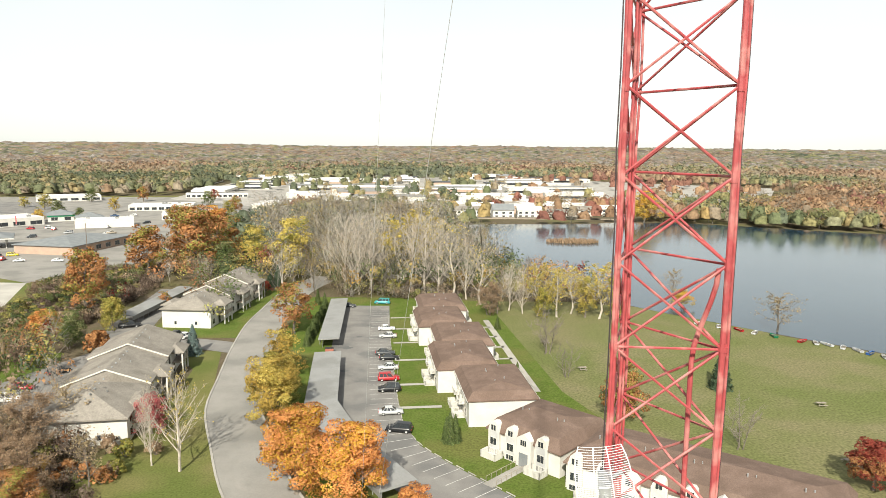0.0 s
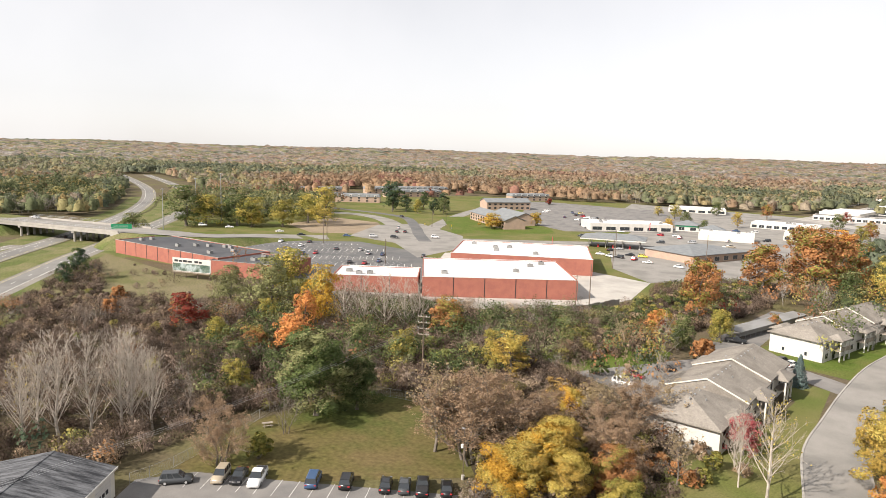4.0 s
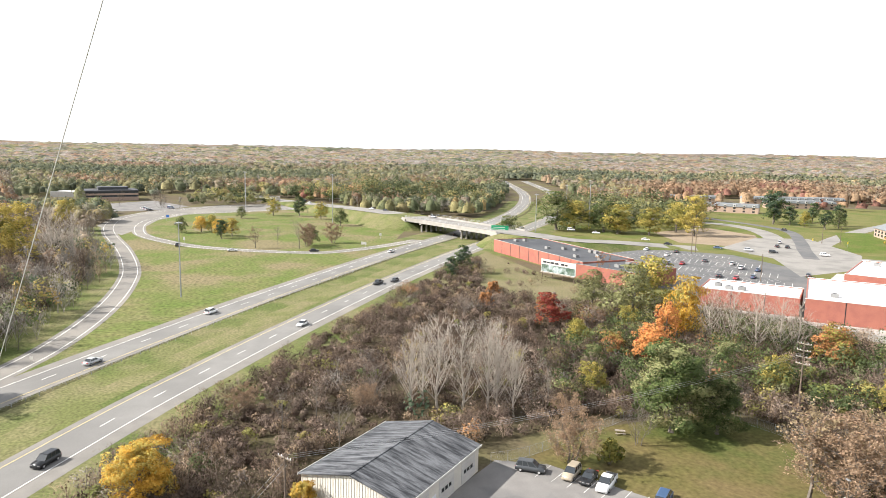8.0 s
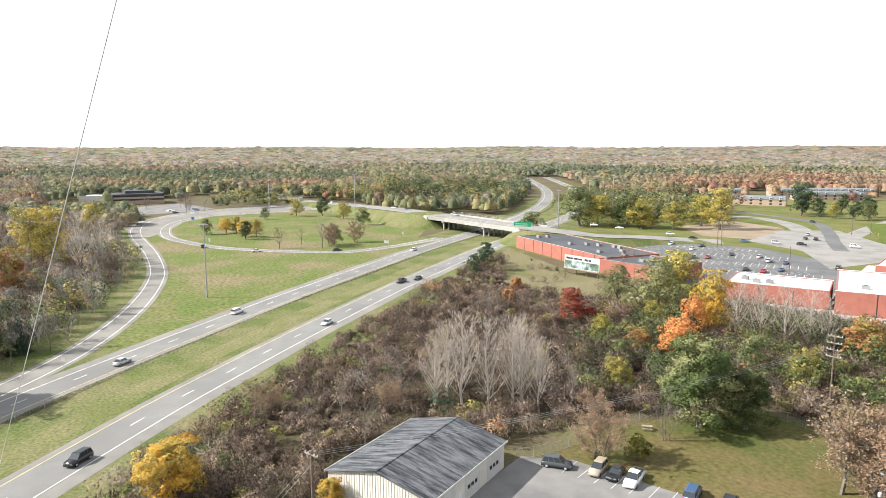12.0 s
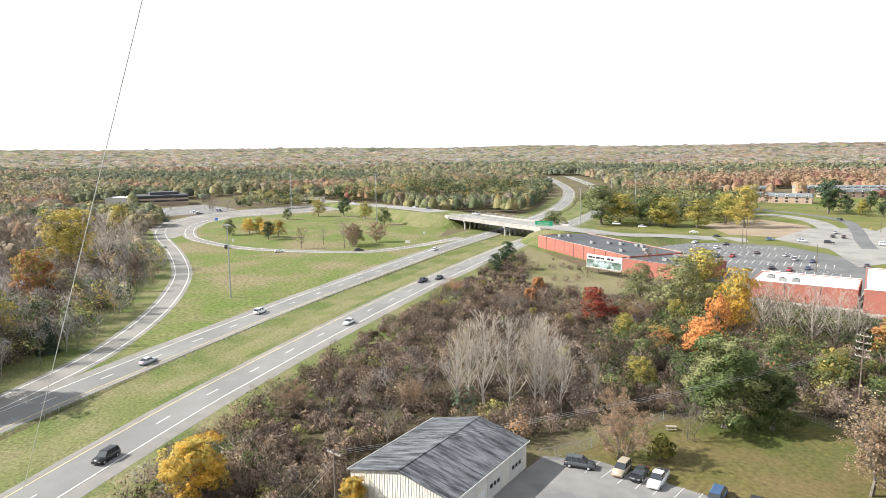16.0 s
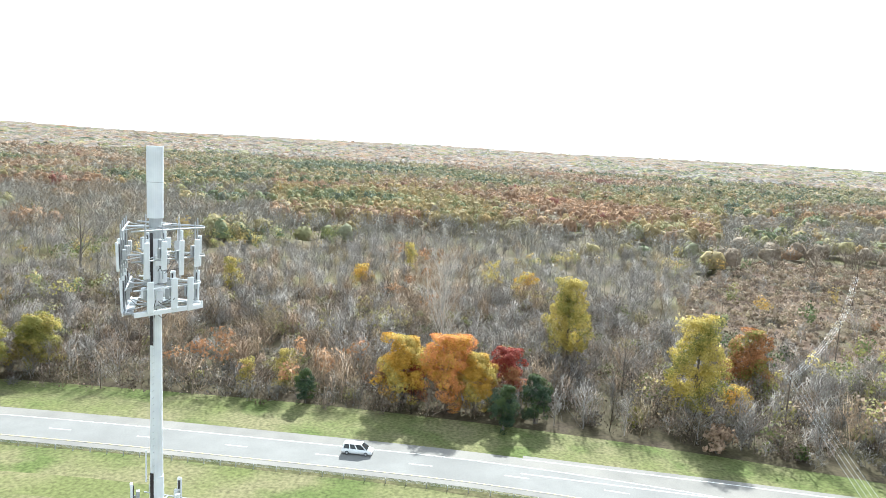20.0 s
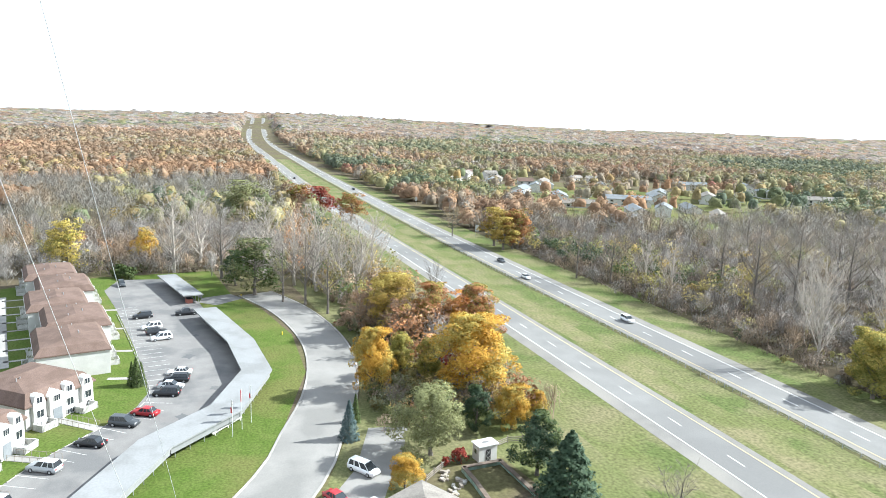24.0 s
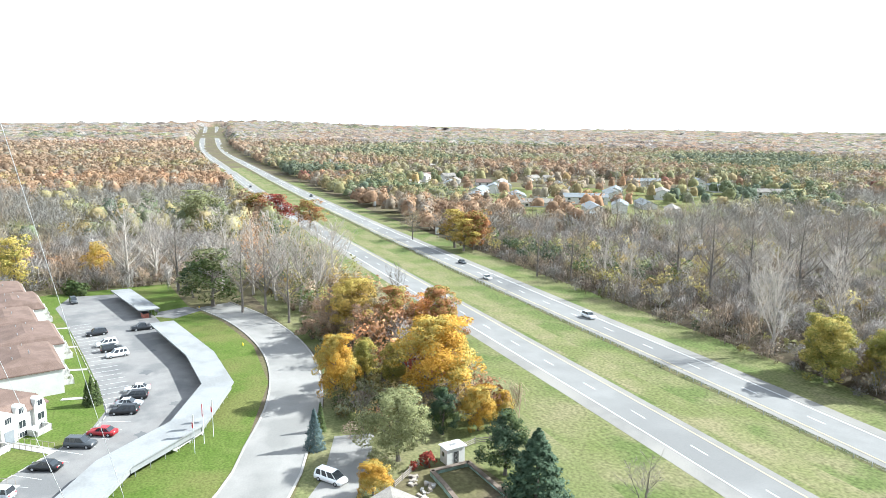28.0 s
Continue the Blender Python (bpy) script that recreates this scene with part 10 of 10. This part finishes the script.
plant("bare_wide", 66.8, -63.6, 7.1, 1.00)
plant("olive", 88.2, -129.7, 13.4, 1.00)
plant("green", 201.6, -23.7, 16.3, 1.20)
plant("pine", 214.8, -19.4, 10.9, 1.00)
plant("yellow", 243.0, 29.2, 17.4, 1.10)
plant("yellow", 244.0, 32.5, 14.4, 1.00)
plant("gold", 260.2, 6.8, 11.6, 0.80)
plant("willow", 361.2, -36.9, 20.0, 1.50)
plant("rust", 389.3, -70.3, 15.9, 1.50)
plant("red", 375.1, -78.5, 15.5, 1.40)
plant("rust", 349.6, -89.5, 14.7, 1.40)
plant("bare_pale", 238.3, -2.1, 25.9, 1.30)
plant("bare_pale", 245.4, -10.2, 25.1, 1.30)
plant("bare_pale", 221.6, -29.5, 25.4, 1.30)
plant("bare_pale", 211.2, -36.7, 22.9, 1.30)
plant("bare_pale", 201.9, -41.8, 25.6, 1.30)
plant("bare_pale", 186.8, -45.2, 25.0, 1.30)
plant("bare_pale", 185.2, -50.5, 24.2, 1.30)
plant("bare_pale", 197.0, -58.0, 22.5, 1.30)
plant("bare", 225.5, -16.1, 21.7, 1.30)
plant("bare", 191.5, -30.2, 17.7, 1.30)
plant("bare", 176.1, -39.6, 16.8, 1.30)
plant("bare", 186.5, -35.6, 19.8, 1.30)
plant("bare_wide", 191.7, -75.8, 10.6, 0.80)
plant("shrub_brown", 159.3, -41.5, 5.0, 1.00)
plant("brown", 163.2, -45.4, 8.8, 1.10)
plant("arborvitae", 136.0, 6.4, 4.6, 1.00)
plant("arborvitae", 135.1, 5.6, 5.6, 1.00)
plant("arborvitae", 135.5, 4.8, 4.6, 1.00)
plant("shrub_green", 234.2, 13.5, 4.0, 1.30)
plant("shrub_green", 231.8, 11.0, 3.6, 1.30)
plant("bare", 200.7, -132.4, 17.9, 1.20)
plant("bare", 189.5, -138.7, 19.2, 1.20)
plant("bare_pale", 163.9, -142.4, 17.5, 1.00)
plant("bare_pale", 106.0, -135.1, 23.8, 1.00)
plant("bare_pale", 179.1, -144.6, 15.9, 1.00)
plant("bare", 165.4, -162.8, 21.7, 1.20)
plant("bare", 150.7, -162.0, 25.5, 1.20)
plant("bare", 147.0, -174.0, 24.7, 1.20)
plant("bare", 132.6, -177.5, 26.0, 1.20)
plant("bare", 129.0, -189.0, 25.9, 1.20)
plant("rust", 257.8, -139.0, 17.0, 1.00)
plant("olive_gold", 256.8, -131.8, 13.7, 1.20)
plant("sparse_tan", 293.2, -123.5, 13.2, 1.20)
for kind, x, y, tall in (("green", -121, 74, 8), ("olive", -130, 60, 7), ("green", -150, 82, 9), ("olive", -162, 70, 8), ("green", -142, 66, 7), ("olive", -174, 90, 8), ("green", -133, 92, 9), ("olive", -126, 100, 8)):
    plant(kind, x, y, tall)
for kind, x, y, tall in (("pine", -200.7, -82.3, 9), ("shrub_olive", -218.5, -81.7, 4.5), ("green", -231.1, -82.2, 7), ("shrub_brown", -228.0, -77.4, 4.5), ("shrub_olive", -250.2, -79.1, 4.5), ("shrub_brown", -276.0, -80.1, 4)):
    plant(kind, x, y, tall)


# ---- plants that were shaped but not used ----
for fine, kinds in ((False, PROTO), (True, FINE)):
    for kind, row in kinds.items():
        if (kind, fine) not in USED:
            for c in list(row[0].children):
                bpy.data.objects.remove(c)
            bpy.data.objects.remove(row[0])
